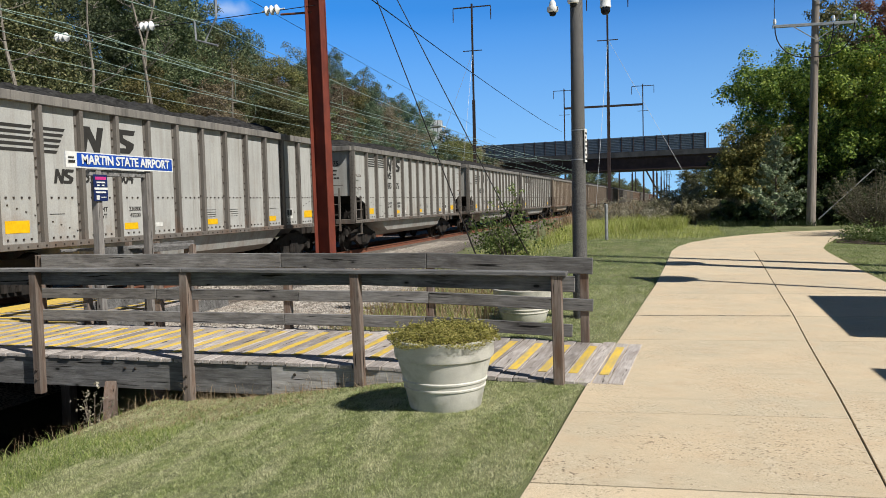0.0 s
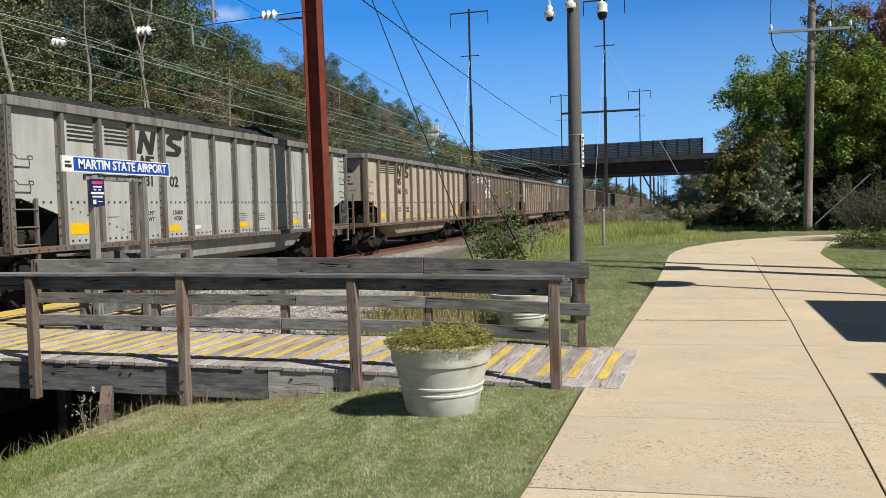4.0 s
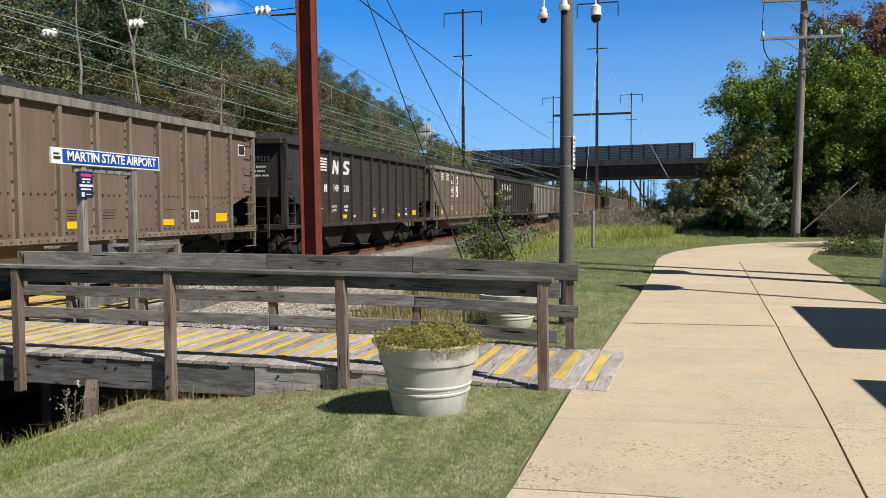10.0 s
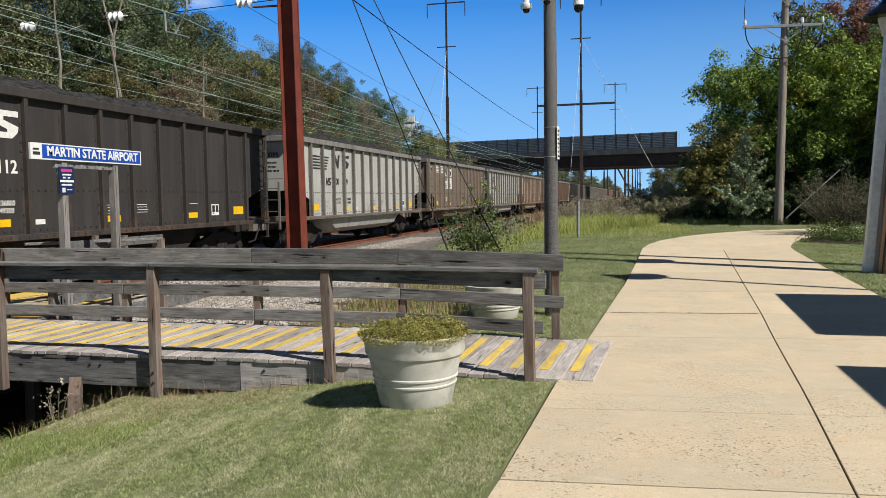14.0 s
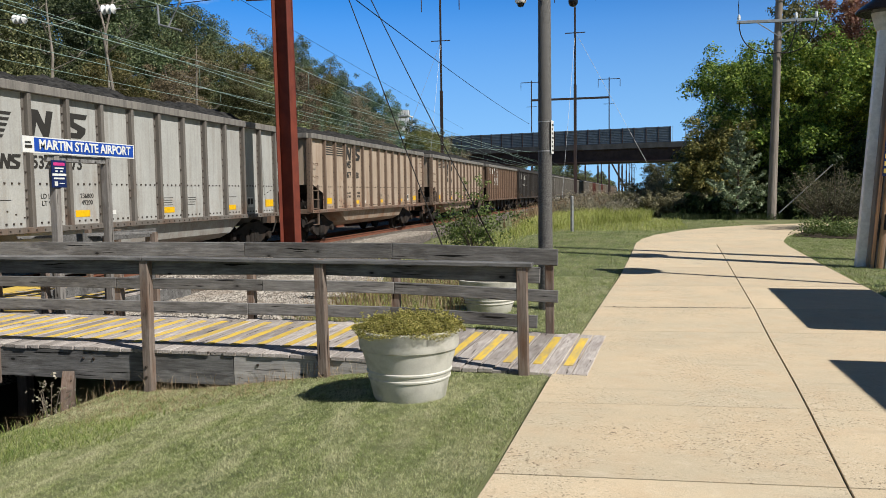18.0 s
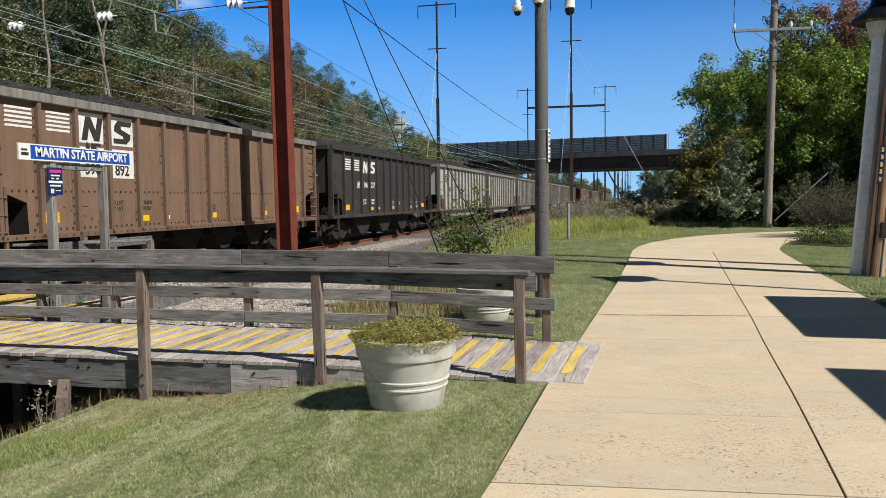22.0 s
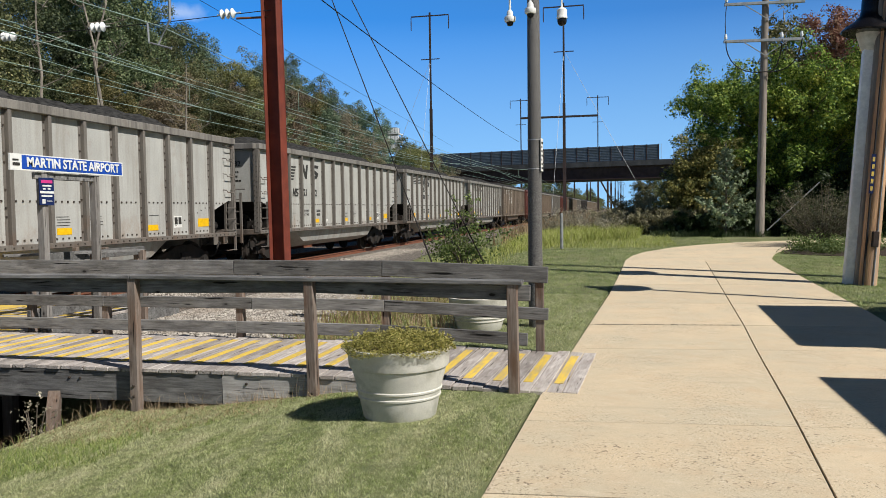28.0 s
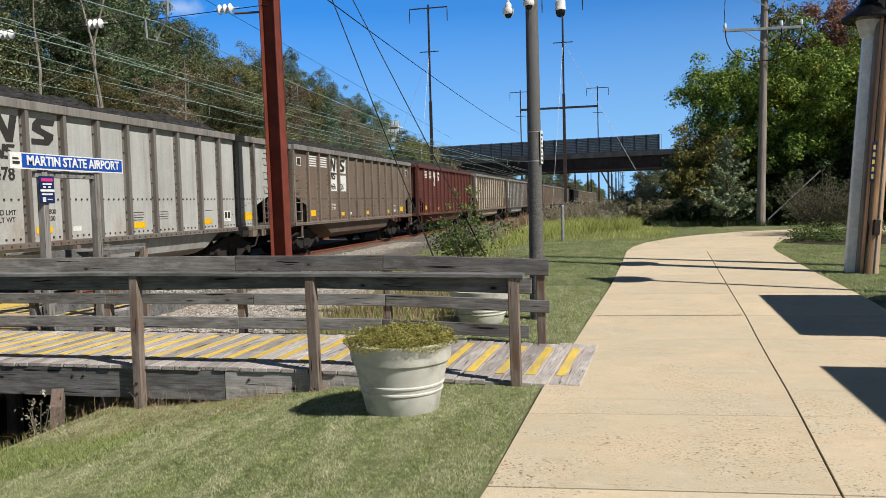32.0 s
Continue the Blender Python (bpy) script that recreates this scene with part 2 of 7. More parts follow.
def concrete(name):
    """Tan path concrete: pinkish and greyish clouds, rain-washed patches, popped grit, fine sand grain."""
    m, nt, links, b = nodes_of(name)
    v = coords(nt, links)
    col = mixed(nt, links, ranged(nt, links, fuzz(nt, links, v, 1.1, 5.0, 0.6), 0.34, 0.66), (0.63, 0.505, 0.345), (0.545, 0.465, 0.335))
    col = mixed(nt, links, ranged(nt, links, fuzz(nt, links, v, 3.4, 6.0, 0.65), 0.48, 0.70, 0.0, 0.55), col, (0.56, 0.42, 0.275))
    col = mixed(nt, links, ranged(nt, links, fuzz(nt, links, v, 7.5, 5.0, 0.7), 0.54, 0.74, 0.0, 0.5), col, (0.70, 0.60, 0.45))
    streak = coords(nt, links, (0.7, 5.0, 1))
    col = mixed(nt, links, ranged(nt, links, fuzz(nt, links, streak, 1.4, 5.0, 0.65), 0.58, 0.72, 0.0, 0.35), col, (0.40, 0.33, 0.24))
    where = ranged(nt, links, fuzz(nt, links, v, 1.5, 4.0, 0.6), 0.42, 0.60)
    for scale, lo, hi, tone, amount in ((48.0, 0.645, 0.675, (0.17, 0.13, 0.085), 0.85), (110.0, 0.66, 0.70, (0.12, 0.095, 0.065), 0.8), (75.0, 0.66, 0.70, (0.80, 0.72, 0.58), 0.6)):
        both = nt.new("ShaderNodeMath")
        both.operation = "MULTIPLY"
        links.new(ranged(nt, links, fuzz(nt, links, v, scale, 1.0, 0.4), lo, hi, 0.0, amount), both.inputs[0])
        links.new(where, both.inputs[1])
        col = mixed(nt, links, both.outputs[0], col, tone)
    fine = nt.new("ShaderNodeHueSaturation")
    links.new(ranged(nt, links, fuzz(nt, links, v, 150.0, 3.0, 0.75), 0.3, 0.7, 0.80, 1.20), fine.inputs["Value"])
    links.new(col, fine.inputs["Color"])
    info = nt.new("ShaderNodeObjectInfo")
    slab = nt.new("ShaderNodeHueSaturation")
    links.new(ranged(nt, links, info.outputs["Random"], 0, 1, 0.95, 1.04), slab.inputs["Value"])
    links.new(fine.outputs[0], slab.inputs["Color"])
    links.new(slab.outputs[0], b.inputs["Base Color"])
    b.inputs["Roughness"].default_value, b.inputs["Specular IOR Level"].default_value = 0.92, 0.25
    bp = nt.new("ShaderNodeBump")
    bp.inputs["Strength"].default_value, bp.inputs["Distance"].default_value = 0.4, 0.01
    links.new(fuzz(nt, links, v, 120.0, 5.0, 0.7), bp.inputs["Height"])
    links.new(bp.outputs[0], b.inputs["Normal"])
    return m


CONCRETE = concrete("tan_concrete")
CRACK = surf("dark_joint_fill", (0.045, 0.04, 0.034), (0.10, 0.085, 0.06), 20.0, 0.95, 0.4)
SOIL = surf("lawn_soil", (0.085, 0.105, 0.042), (0.19, 0.20, 0.095), 1.3, 0.98, 0.6, 90.0, (0.22, 0.185, 0.11), 0.55, 0.5, grit=0.3)
BLADE = leaf_mat("grass_blade", (0.26, 0.335, 0.115), (0.46, 0.505, 0.215), (0.68, 0.68, 0.42), 0.35, 0.6, dry=(0.74, 0.69, 0.48), patchy=0.8, pscale=15.0)
BLADE_FAR = leaf_mat("lawn_blade", (0.17, 0.24, 0.07), (0.30, 0.38, 0.13), (0.46, 0.50, 0.21), 0.3, 0.6, dry=(0.56, 0.53, 0.32), patchy=0.5, pscale=1.6)
RANK = leaf_mat("rank_grass_blade", (0.14, 0.22, 0.05), (0.32, 0.40, 0.11), (0.58, 0.58, 0.24), 0.35, 0.6, patchy=0.3)
TALL = leaf_mat("tall_grass_blade", (0.28, 0.34, 0.07), (0.50, 0.54, 0.14), (0.74, 0.69, 0.36), 0.4, 0.6)
DRY = leaf_mat("dry_weed", (0.30, 0.20, 0.11), (0.42, 0.30, 0.17), (0.55, 0.46, 0.32), 0.3, 0.7)
BALLAST = surf("ballast_bed", (0.24, 0.21, 0.18), (0.035, 0.03, 0.026), 34.0, 0.95, 1.0, 30.0, (0.10, 0.07, 0.05), 0.8, 0.5, lo=0.44, hi=0.56)
STONE = surf("ballast_stone", (0.50, 0.46, 0.41), (0.16, 0.14, 0.12), 11.0, 0.9, 0.3, 60.0, (0.24, 0.18, 0.13), 0.9, 0.5, lo=0.38, hi=0.62)
RUST = surf("rusty_steel", (0.20, 0.075, 0.04), (0.11, 0.045, 0.03), 6.0, 0.9, 0.3, 60.0, (0.25, 0.12, 0.07), 1.5, 0.5)
COLUMN = surf("red_oxide_steel", (0.19, 0.042, 0.024), (0.13, 0.03, 0.019), 2.5, 0.75, 0.2, 40.0, (0.16, 0.035, 0.025), 1.4, 0.5, sstretch=(1, 1, 0.3))
STEEL_DARK = surf("dark_steel", (0.05, 0.035, 0.03), (0.025, 0.02, 0.018), 5.0, 0.8, 0.2, 40.0, (0.09, 0.045, 0.03), 1.0, 0.5)
GALV = surf("galvanised_steel", (0.42, 0.43, 0.44), (0.30, 0.31, 0.32), 6.0, 0.5, 0.1, 40.0, metal=0.6)
POSTGREY = surf("aggregate_post_grey", (0.17, 0.165, 0.16), (0.045, 0.043, 0.042), 75.0, 0.85, 0.5, 70.0, (0.06, 0.058, 0.055), 1.2, 0.4, sstretch=(1, 1, 0.25))
UNDER = surf("greasy_running_gear", (0.028, 0.023, 0.02), (0.012, 0.011, 0.010), 6.0, 0.85, 0.2, 40.0, (0.07, 0.04, 0.027), 1.5, 0.4)
# near-black for the wagons' end notches: their shade is put into the colour
NOTCH_SHADE = surf("shaded_slope_sheet", (0.012, 0.011, 0.010), (0.02, 0.017, 0.015), 5.0, 0.95, 0.1)
RIVET = surf("rivet_rust", (0.06, 0.045, 0.035), (0.035, 0.028, 0.024), 6.0, 0.9, 0.0)
COAL = surf("coal", (0.014, 0.014, 0.014), (0.055, 0.054, 0.053), 9.0, 0.95, 1.0, 14.0, spec=0.06)
WHITE = plain("white_paint", (0.80, 0.80, 0.78), 0.5)
BLACK = plain("black_paint", (0.008, 0.008, 0.010), 0.22)
BLUE = plain("sign_blue", (0.015, 0.075, 0.42), 0.4)
NAVY = plain("notice_navy", (0.012, 0.025, 0.10), 0.4)
PINK = plain("notice_pink", (0.65, 0.05, 0.25), 0.5)
INK = plain("stencil_black", (0.035, 0.033, 0.03), 0.7)
STENCIL = plain("stencil_white", (0.74, 0.73, 0.70), 0.7)
REFLECT = plain("reflector_yellow", (0.85, 0.50, 0.01), 0.4)
CERAMIC = plain("white_glazed_ceramic", (0.85, 0.86, 0.85), 0.15)
WIRE = plain("verdigris_wire", (0.30, 0.42, 0.36), 0.6)
CABLE = plain("dark_cable", (0.02, 0.018, 0.018), 0.7)
POT = surf("pot_grey_resin", (0.60, 0.58, 0.52), (0.52, 0.50, 0.45), 7.0, 0.75, 0.12, 70.0, (0.25, 0.25, 0.19), 4.5, 0.8, slo=0.50, shi=0.76, grit=0.14)
BARK = surf("bark_grey", (0.20, 0.165, 0.13), (0.09, 0.075, 0.06), 5.0, 0.95, 0.7, 16.0, stretch=(2.5, 2.5, 0.5))
BARK_PALE = surf("bark_pale", (0.42, 0.38, 0.32), (0.22, 0.19, 0.16), 5.0, 0.95, 0.6, 16.0, stretch=(2.5, 2.5, 0.5))
POLE = surf("utility_pole_wood", (0.30, 0.265, 0.235), (0.17, 0.145, 0.125), 6.0, 0.92, 0.6, 26.0, (0.12, 0.085, 0.065), 1.2, 0.6, stretch=(4, 4, 0.22))
POLE_RED = surf("stained_pole_wood", (0.60, 0.36, 0.20), (0.34, 0.19, 0.11), 5.0, 0.9, 0.6, 26.0, (0.36, 0.31, 0.26), 1.1, 0.75, stretch=(4, 4, 0.22))
BRIDGE_STEEL = surf("bridge_girder_brown", (0.055, 0.035, 0.035), (0.035, 0.024, 0.024), 1.0, 0.8, 0.1, 10.0, (0.09, 0.06, 0.05), 0.3, 0.5)
BRIDGE_PANEL = surf("bridge_panel_grey", (0.085, 0.112, 0.145), (0.06, 0.082, 0.11), 1.0, 0.75, 0.1, 10.0, rand=0.08)
# concrete tone lowered to hold the shade on the bridge's face
BRIDGE_CONC = surf("bridge_concrete", (0.085, 0.086, 0.09), (0.05, 0.051, 0.054), 0.7, 0.9, 0.2, 10.0)
MULCH = surf("mulch", (0.06, 0.04, 0.027), (0.03, 0.022, 0.017), 25.0, 0.98, 1.0, 40.0)
GREENS = [leaf_mat("leaf_dark_green", (0.036, 0.062, 0.030), (0.11, 0.16, 0.070), (0.27, 0.32, 0.163), 0.22, vary=0.3, patchy=0.35),
          leaf_mat("leaf_olive", (0.045, 0.062, 0.027), (0.15, 0.175, 0.073), (0.36, 0.36, 0.163), 0.22, vary=0.3, patchy=0.35),
          leaf_mat("leaf_brown_tint", (0.07, 0.058, 0.040), (0.20, 0.16, 0.100), (0.39, 0.31, 0.188), 0.22, vary=0.25, patchy=0.35),
          leaf_mat("leaf_pine", (0.03, 0.055, 0.03), (0.075, 0.12, 0.06), (0.19, 0.25, 0.13), 0.2, vary=0.3, patchy=0.35),
          leaf_mat("leaf_yellow_green", (0.06, 0.07, 0.027), (0.19, 0.20, 0.069), (0.40, 0.38, 0.150), 0.25, vary=0.2, patchy=0.35),
          leaf_mat("leaf_grey_green", (0.05, 0.085, 0.055), (0.13, 0.20, 0.12), (0.31, 0.40, 0.25), 0.3, vary=0.2, patchy=0.35),
          leaf_mat("leaf_thin_tan", (0.14, 0.13, 0.08), (0.27, 0.235, 0.15), (0.44, 0.37, 0.25), 0.3, vary=0.2, patchy=0.2)]
LEAF_BRIGHT = leaf_mat("leaf_bright_green", (0.038, 0.08, 0.018), (0.165, 0.27, 0.04), (0.52, 0.61, 0.125), 0.3, patchy=0.35)
LEAF_MID = leaf_mat("leaf_mid_green", (0.07, 0.115, 0.02), (0.33, 0.40, 0.055), (0.80, 0.78, 0.16), 0.40, patchy=0.3)
LEAF_RED = leaf_mat("leaf_dark_red", (0.13, 0.055, 0.04), (0.26, 0.115, 0.08), (0.40, 0.25, 0.15), patchy=0.35)
LEAF_OCHRE = leaf_mat("leaf_ochre", (0.085, 0.10, 0.03), (0.25, 0.235, 0.07), (0.50, 0.43, 0.15), 0.32, patchy=0.3)
LEAF_SAGE = leaf_mat("leaf_sage", (0.11, 0.16, 0.085), (0.26, 0.33, 0.19), (0.50, 0.55, 0.37), 0.25, patchy=0.25)
LEAF_SUCC = leaf_mat("leaf_sedum", (0.20, 0.19, 0.045), (0.36, 0.34, 0.09), (0.58, 0.50, 0.19), 0.3, patchy=0.5, pscale=9.0)
# shrub green, darkened in the colour for the shade of the crowns
LEAF_BUSH = leaf_mat("leaf_shrub_shaded_green", (0.022, 0.042, 0.013), (0.048, 0.08, 0.024), (0.11, 0.145, 0.05))
LEAF_WILD = leaf_mat("leaf_wild_green", (0.06, 0.10, 0.025), (0.15, 0.21, 0.055), (0.34, 0.40, 0.15))
LEAF_BROWN = leaf_mat("leaf_dry_brown", (0.15, 0.145, 0.075), (0.29, 0.265, 0.15), (0.48, 0.44, 0.29), 0.3, 0.7, patchy=0.3)
# near-black of the ditch sheet: the shade down there, put into colour
DITCH_SHADE = surf("ditch_shade", (0.035, 0.03, 0.024), (0.02, 0.017, 0.014), 6.0, 0.9, 0.6, 30.0, (0.06, 0.05, 0.035), 2.0, 0.5)
BARK_DEAD = surf("bark_bare_grey", (0.30, 0.27, 0.23), (0.15, 0.13, 0.11), 5.0, 0.95, 0.6, 16.0, stretch=(2.5, 2.5, 0.5))
LEAF_SEED = leaf_mat("pale_seed_head", (0.22, 0.20, 0.13), (0.42, 0.38, 0.28), (0.62, 0.58, 0.48), 0.3, 0.8)
LEAF_TWIG = leaf_mat("leaf_sparse_grey", (0.05, 0.055, 0.03), (0.11, 0.11, 0.06), (0.24, 0.22, 0.14), patchy=0.3)


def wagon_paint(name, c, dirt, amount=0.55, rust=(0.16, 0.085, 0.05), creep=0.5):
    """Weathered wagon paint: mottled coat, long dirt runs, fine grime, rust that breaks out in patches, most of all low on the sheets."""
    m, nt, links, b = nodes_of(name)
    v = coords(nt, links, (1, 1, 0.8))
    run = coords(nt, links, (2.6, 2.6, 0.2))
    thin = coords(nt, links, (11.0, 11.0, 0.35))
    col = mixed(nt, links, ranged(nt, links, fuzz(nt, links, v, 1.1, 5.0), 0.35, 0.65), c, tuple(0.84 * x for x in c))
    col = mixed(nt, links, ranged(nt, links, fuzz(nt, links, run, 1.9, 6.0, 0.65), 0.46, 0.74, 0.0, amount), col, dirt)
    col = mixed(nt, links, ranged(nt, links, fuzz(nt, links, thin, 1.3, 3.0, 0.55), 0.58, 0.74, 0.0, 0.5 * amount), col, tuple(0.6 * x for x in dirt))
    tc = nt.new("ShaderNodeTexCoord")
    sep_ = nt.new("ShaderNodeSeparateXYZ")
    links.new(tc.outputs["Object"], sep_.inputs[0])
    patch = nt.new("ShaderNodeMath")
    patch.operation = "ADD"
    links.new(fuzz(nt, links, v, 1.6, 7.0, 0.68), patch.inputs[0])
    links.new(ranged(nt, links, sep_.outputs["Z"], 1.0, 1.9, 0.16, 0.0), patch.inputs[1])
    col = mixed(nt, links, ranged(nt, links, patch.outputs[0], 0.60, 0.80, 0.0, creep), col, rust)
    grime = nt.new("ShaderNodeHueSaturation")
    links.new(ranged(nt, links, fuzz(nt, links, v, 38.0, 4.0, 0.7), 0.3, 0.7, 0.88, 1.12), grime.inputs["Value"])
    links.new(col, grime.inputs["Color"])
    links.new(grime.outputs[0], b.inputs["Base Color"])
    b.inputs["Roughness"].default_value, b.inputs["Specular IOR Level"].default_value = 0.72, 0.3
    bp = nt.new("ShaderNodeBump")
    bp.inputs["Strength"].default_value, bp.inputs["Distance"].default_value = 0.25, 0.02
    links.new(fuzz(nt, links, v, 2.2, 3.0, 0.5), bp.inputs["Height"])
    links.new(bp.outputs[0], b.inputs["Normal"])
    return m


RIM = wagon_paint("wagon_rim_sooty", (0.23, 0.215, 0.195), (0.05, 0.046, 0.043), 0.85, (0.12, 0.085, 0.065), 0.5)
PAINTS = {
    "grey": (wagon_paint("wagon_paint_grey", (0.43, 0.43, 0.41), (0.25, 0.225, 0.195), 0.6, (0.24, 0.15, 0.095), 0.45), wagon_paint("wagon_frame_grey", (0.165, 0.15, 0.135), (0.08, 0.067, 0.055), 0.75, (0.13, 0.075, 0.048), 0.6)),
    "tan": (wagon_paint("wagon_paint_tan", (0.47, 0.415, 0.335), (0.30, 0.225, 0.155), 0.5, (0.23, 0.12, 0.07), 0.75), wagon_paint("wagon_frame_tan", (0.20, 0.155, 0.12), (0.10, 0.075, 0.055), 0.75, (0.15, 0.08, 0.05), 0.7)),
    "rusty": (wagon_paint("wagon_paint_rusty_tan", (0.43, 0.345, 0.27), (0.27, 0.17, 0.11), 0.6, (0.27, 0.135, 0.075), 0.85), wagon_paint("wagon_frame_rusty_tan", (0.20, 0.145, 0.11), (0.10, 0.07, 0.05), 0.75, (0.17, 0.08, 0.05), 0.8)),
    "brown": (wagon_paint("wagon_paint_brown", (0.17, 0.125, 0.096), (0.075, 0.055, 0.043), 0.5, (0.13, 0.072, 0.048), 0.5), wagon_paint("wagon_frame_brown", (0.21, 0.17, 0.135), (0.07, 0.05, 0.04), 0.6, (0.12, 0.065, 0.042), 0.6)),
    "ruddy": (wagon_paint("wagon_paint_ruddy_brown", (0.20, 0.125, 0.085), (0.085, 0.055, 0.04), 0.5, (0.15, 0.07, 0.04), 0.5), wagon_paint("wagon_frame_ruddy_brown", (0.17, 0.11, 0.078), (0.08, 0.055, 0.04), 0.6, (0.13, 0.065, 0.04), 0.6)),
    "black": (wagon_paint("wagon_paint_black", (0.036, 0.033, 0.033), (0.075, 0.066, 0.058), 0.45, (0.06, 0.042, 0.032), 0.4), wagon_paint("wagon_frame_black", (0.04, 0.035, 0.033), (0.075, 0.062, 0.052), 0.4)),
    "red": (wagon_paint("wagon_paint_red", (0.11, 0.030, 0.024), (0.06, 0.032, 0.025), 0.5), wagon_paint("wagon_frame_red", (0.12, 0.036, 0.028), (0.07, 0.04, 0.03), 0.5)),
}


# ---- mesh helpers ----
class Shape:
    """Verts and faces gathered for one mesh."""

    def __init__(self):
        self.v, self.f = [], []

    def add(self, verts, faces):
        n = len(self.v)
        self.v += [tuple(p) for p in verts]
        self.f += [tuple(i + n for i in face) for face in faces]
        return self

    def box(self, x0, x1, y0, y1, z0, z1, m=None):
        p = [Vector((x, y, z)) for z in (z0, z1) for y in (y0, y1) for x in (x0, x1)]
        if m:
            p = [m @ q for q in p]
        return self.add(p, [(0, 2, 3, 1), (4, 5, 7, 6), (0, 1, 5, 4), (2, 6, 7, 3), (0, 4, 6, 2), (1, 3, 7, 5)])

    def beam(self, a, b, w, h):
        """A bar from a to b, w wide and h deep."""
        a, b = Vector(a), Vector(b)
        m = Matrix.Translation(a) @ (b - a).to_track_quat("Y", "Z").to_matrix().to_4x4()
        return self.box(-w / 2, w / 2, 0, (b - a).length, -h / 2, h / 2, m)

    def tube(self, pts, r, n=6, r1=None, cap=True):
        """A round bar through pts, tapering from r to r1."""
        pts = [Vector(p) for p in pts]
        rings = []
        for i, p in enumerate(pts):
            d = (pts[min(i + 1, len(pts) - 1)] - pts[max(i - 1, 0)]).normalized()
            q = d.to_track_quat("Z", "Y")
            k = r if r1 is None else r + (r1 - r) * i / (len(pts) - 1)
            rings.append([p + q @ Vector((k * math.cos(6.2832 * j / n), k * math.sin(6.2832 * j / n), 0)) for j in range(n)])
        f = [(i * n + j, i * n + (j + 1) % n, (i + 1) * n + (j + 1) % n, (i + 1) * n + j) for i in range(len(pts) - 1) for j in range(n)]
        if cap:
            f += [tuple(range(n))[::-1], tuple((len(pts) - 1) * n + j for j in range(n))]
        return self.add([q for ring in rings for q in ring], f)

    def lathe(self, prof, n=24, m=None, cap=True):
        """A turned form about z: prof holds (radius, height)."""
        p = [Vector((r * math.cos(6.2832 * j / n), r * math.sin(6.2832 * j / n), z)) for r, z in prof for j in range(n)]
        if m:
            p = [m @ q for q in p]
        f = [(i * n + j, i * n + (j + 1) % n, (i + 1) * n + (j + 1) % n, (i + 1) * n + j) for i in range(len(prof) - 1) for j in range(n)]
        if cap:
            f += [tuple(range(n))[::-1], tuple((len(prof) - 1) * n + j for j in range(n))]
        return self.add(p, f)

    def prism(self, poly, x0, x1):
        """A (y, z) outline drawn out along x."""
        n = len(poly)
        p = [(x, y, z) for x in (x0, x1) for y, z in poly]
        f = [(j, (j + 1) % n, n + (j + 1) % n, n + j) for j in range(n)] + [tuple(range(n))[::-1], tuple(range(n, 2 * n))]
        return self.add(p, f)

    def mesh(self, name, material, bevel=0.0, smooth=False):
        me = bpy.data.meshes.new(name)
        me.from_pydata(self.v, [], self.f)
        bm = bmesh.new()
        bm.from_mesh(me)
        bmesh.ops.recalc_face_normals(bm, faces=bm.faces)
        if bevel:
            bmesh.ops.bevel(bm, geom=bm.edges[:], offset=bevel, segments=1, affect="EDGES")
        bm.to_mesh(me)
        bm.free()
        me.materials.append(material)
        if smooth:
            me.shade_smooth()
            me.set_sharp_from_angle(angle=radians(40))
        return me


def thing(name, label, category, m=None, data=None, group="", kind=""):
    ob = tagged(new(name, data), label, category, group, kind)
    ob.matrix_basis = m or Matrix()
    return ob


def piece(name, me, parent, m=None, label=""):
    """A part that shares the mesh me."""
    ob = new(name, me)
    ob.parent = parent
    ob.matrix_basis = m or Matrix()
    return tagged(ob, label) if label else ob


def part(name, shape, material, parent, label="", bevel=0.0, smooth=False, m=None):
    return piece(name, shape.mesh(name, material, bevel, smooth), parent, m, label)


def raw_mesh(name, verts, faces, material):
    """A mesh straight from arrays of verts and of equal-sized faces."""
    verts, faces = np.asarray(verts, np.float32), np.asarray(faces, np.int32)
    me = bpy.data.meshes.new(name)
    me.vertices.add(len(verts))
    me.vertices.foreach_set("co", verts.ravel())
    n, k = faces.shape
    me.loops.add(n * k)
    me.loops.foreach_set("vertex_index", faces.ravel())
    me.polygons.add(n)
    me.polygons.foreach_set("loop_start", np.arange(0, n * k, k, dtype=np.int32))
    me.polygons.foreach_set("loop_total", np.full(n, k, np.int32))
    me.update(calc_edges=True)
    me.materials.append(material)
    return me


TEXTS = {}


def lettering(body, size, material, depth=0.004, bold=0.0):
    """A mesh of words in the built-in font, centred, in the xy plane."""
    key = (body, size, material.name)
    if key not in TEXTS:
        cu = bpy.data.curves.new("lettering", "FONT")
        cu.body, cu.size, cu.extrude, cu.align_x, cu.align_y, cu.resolution_u, cu.offset = body, size, depth, "CENTER", "CENTER", 3, bold
        ob = bpy.data.objects.new("lettering", cu)
        scene.collection.objects.link(ob)
        bpy.context.view_layer.update()
        me = bpy.data.meshes.new_from_object(ob.evaluated_get(bpy.context.evaluated_depsgraph_get()))
        bpy.data.objects.remove(ob)
        me.materials.clear()
        me.materials.append(material)
        TEXTS[key] = me
    return TEXTS[key]


EAST = Matrix(((0, 0, 1, 0), (1, 0, 0, 0), (0, 1, 0, 0), (0, 0, 0, 1)))      # writing that faces +x
SOUTH = Matrix(((1, 0, 0, 0), (0, 0, -1, 0), (0, 1, 0, 0), (0, 0, 0, 1)))    # writing that faces -y


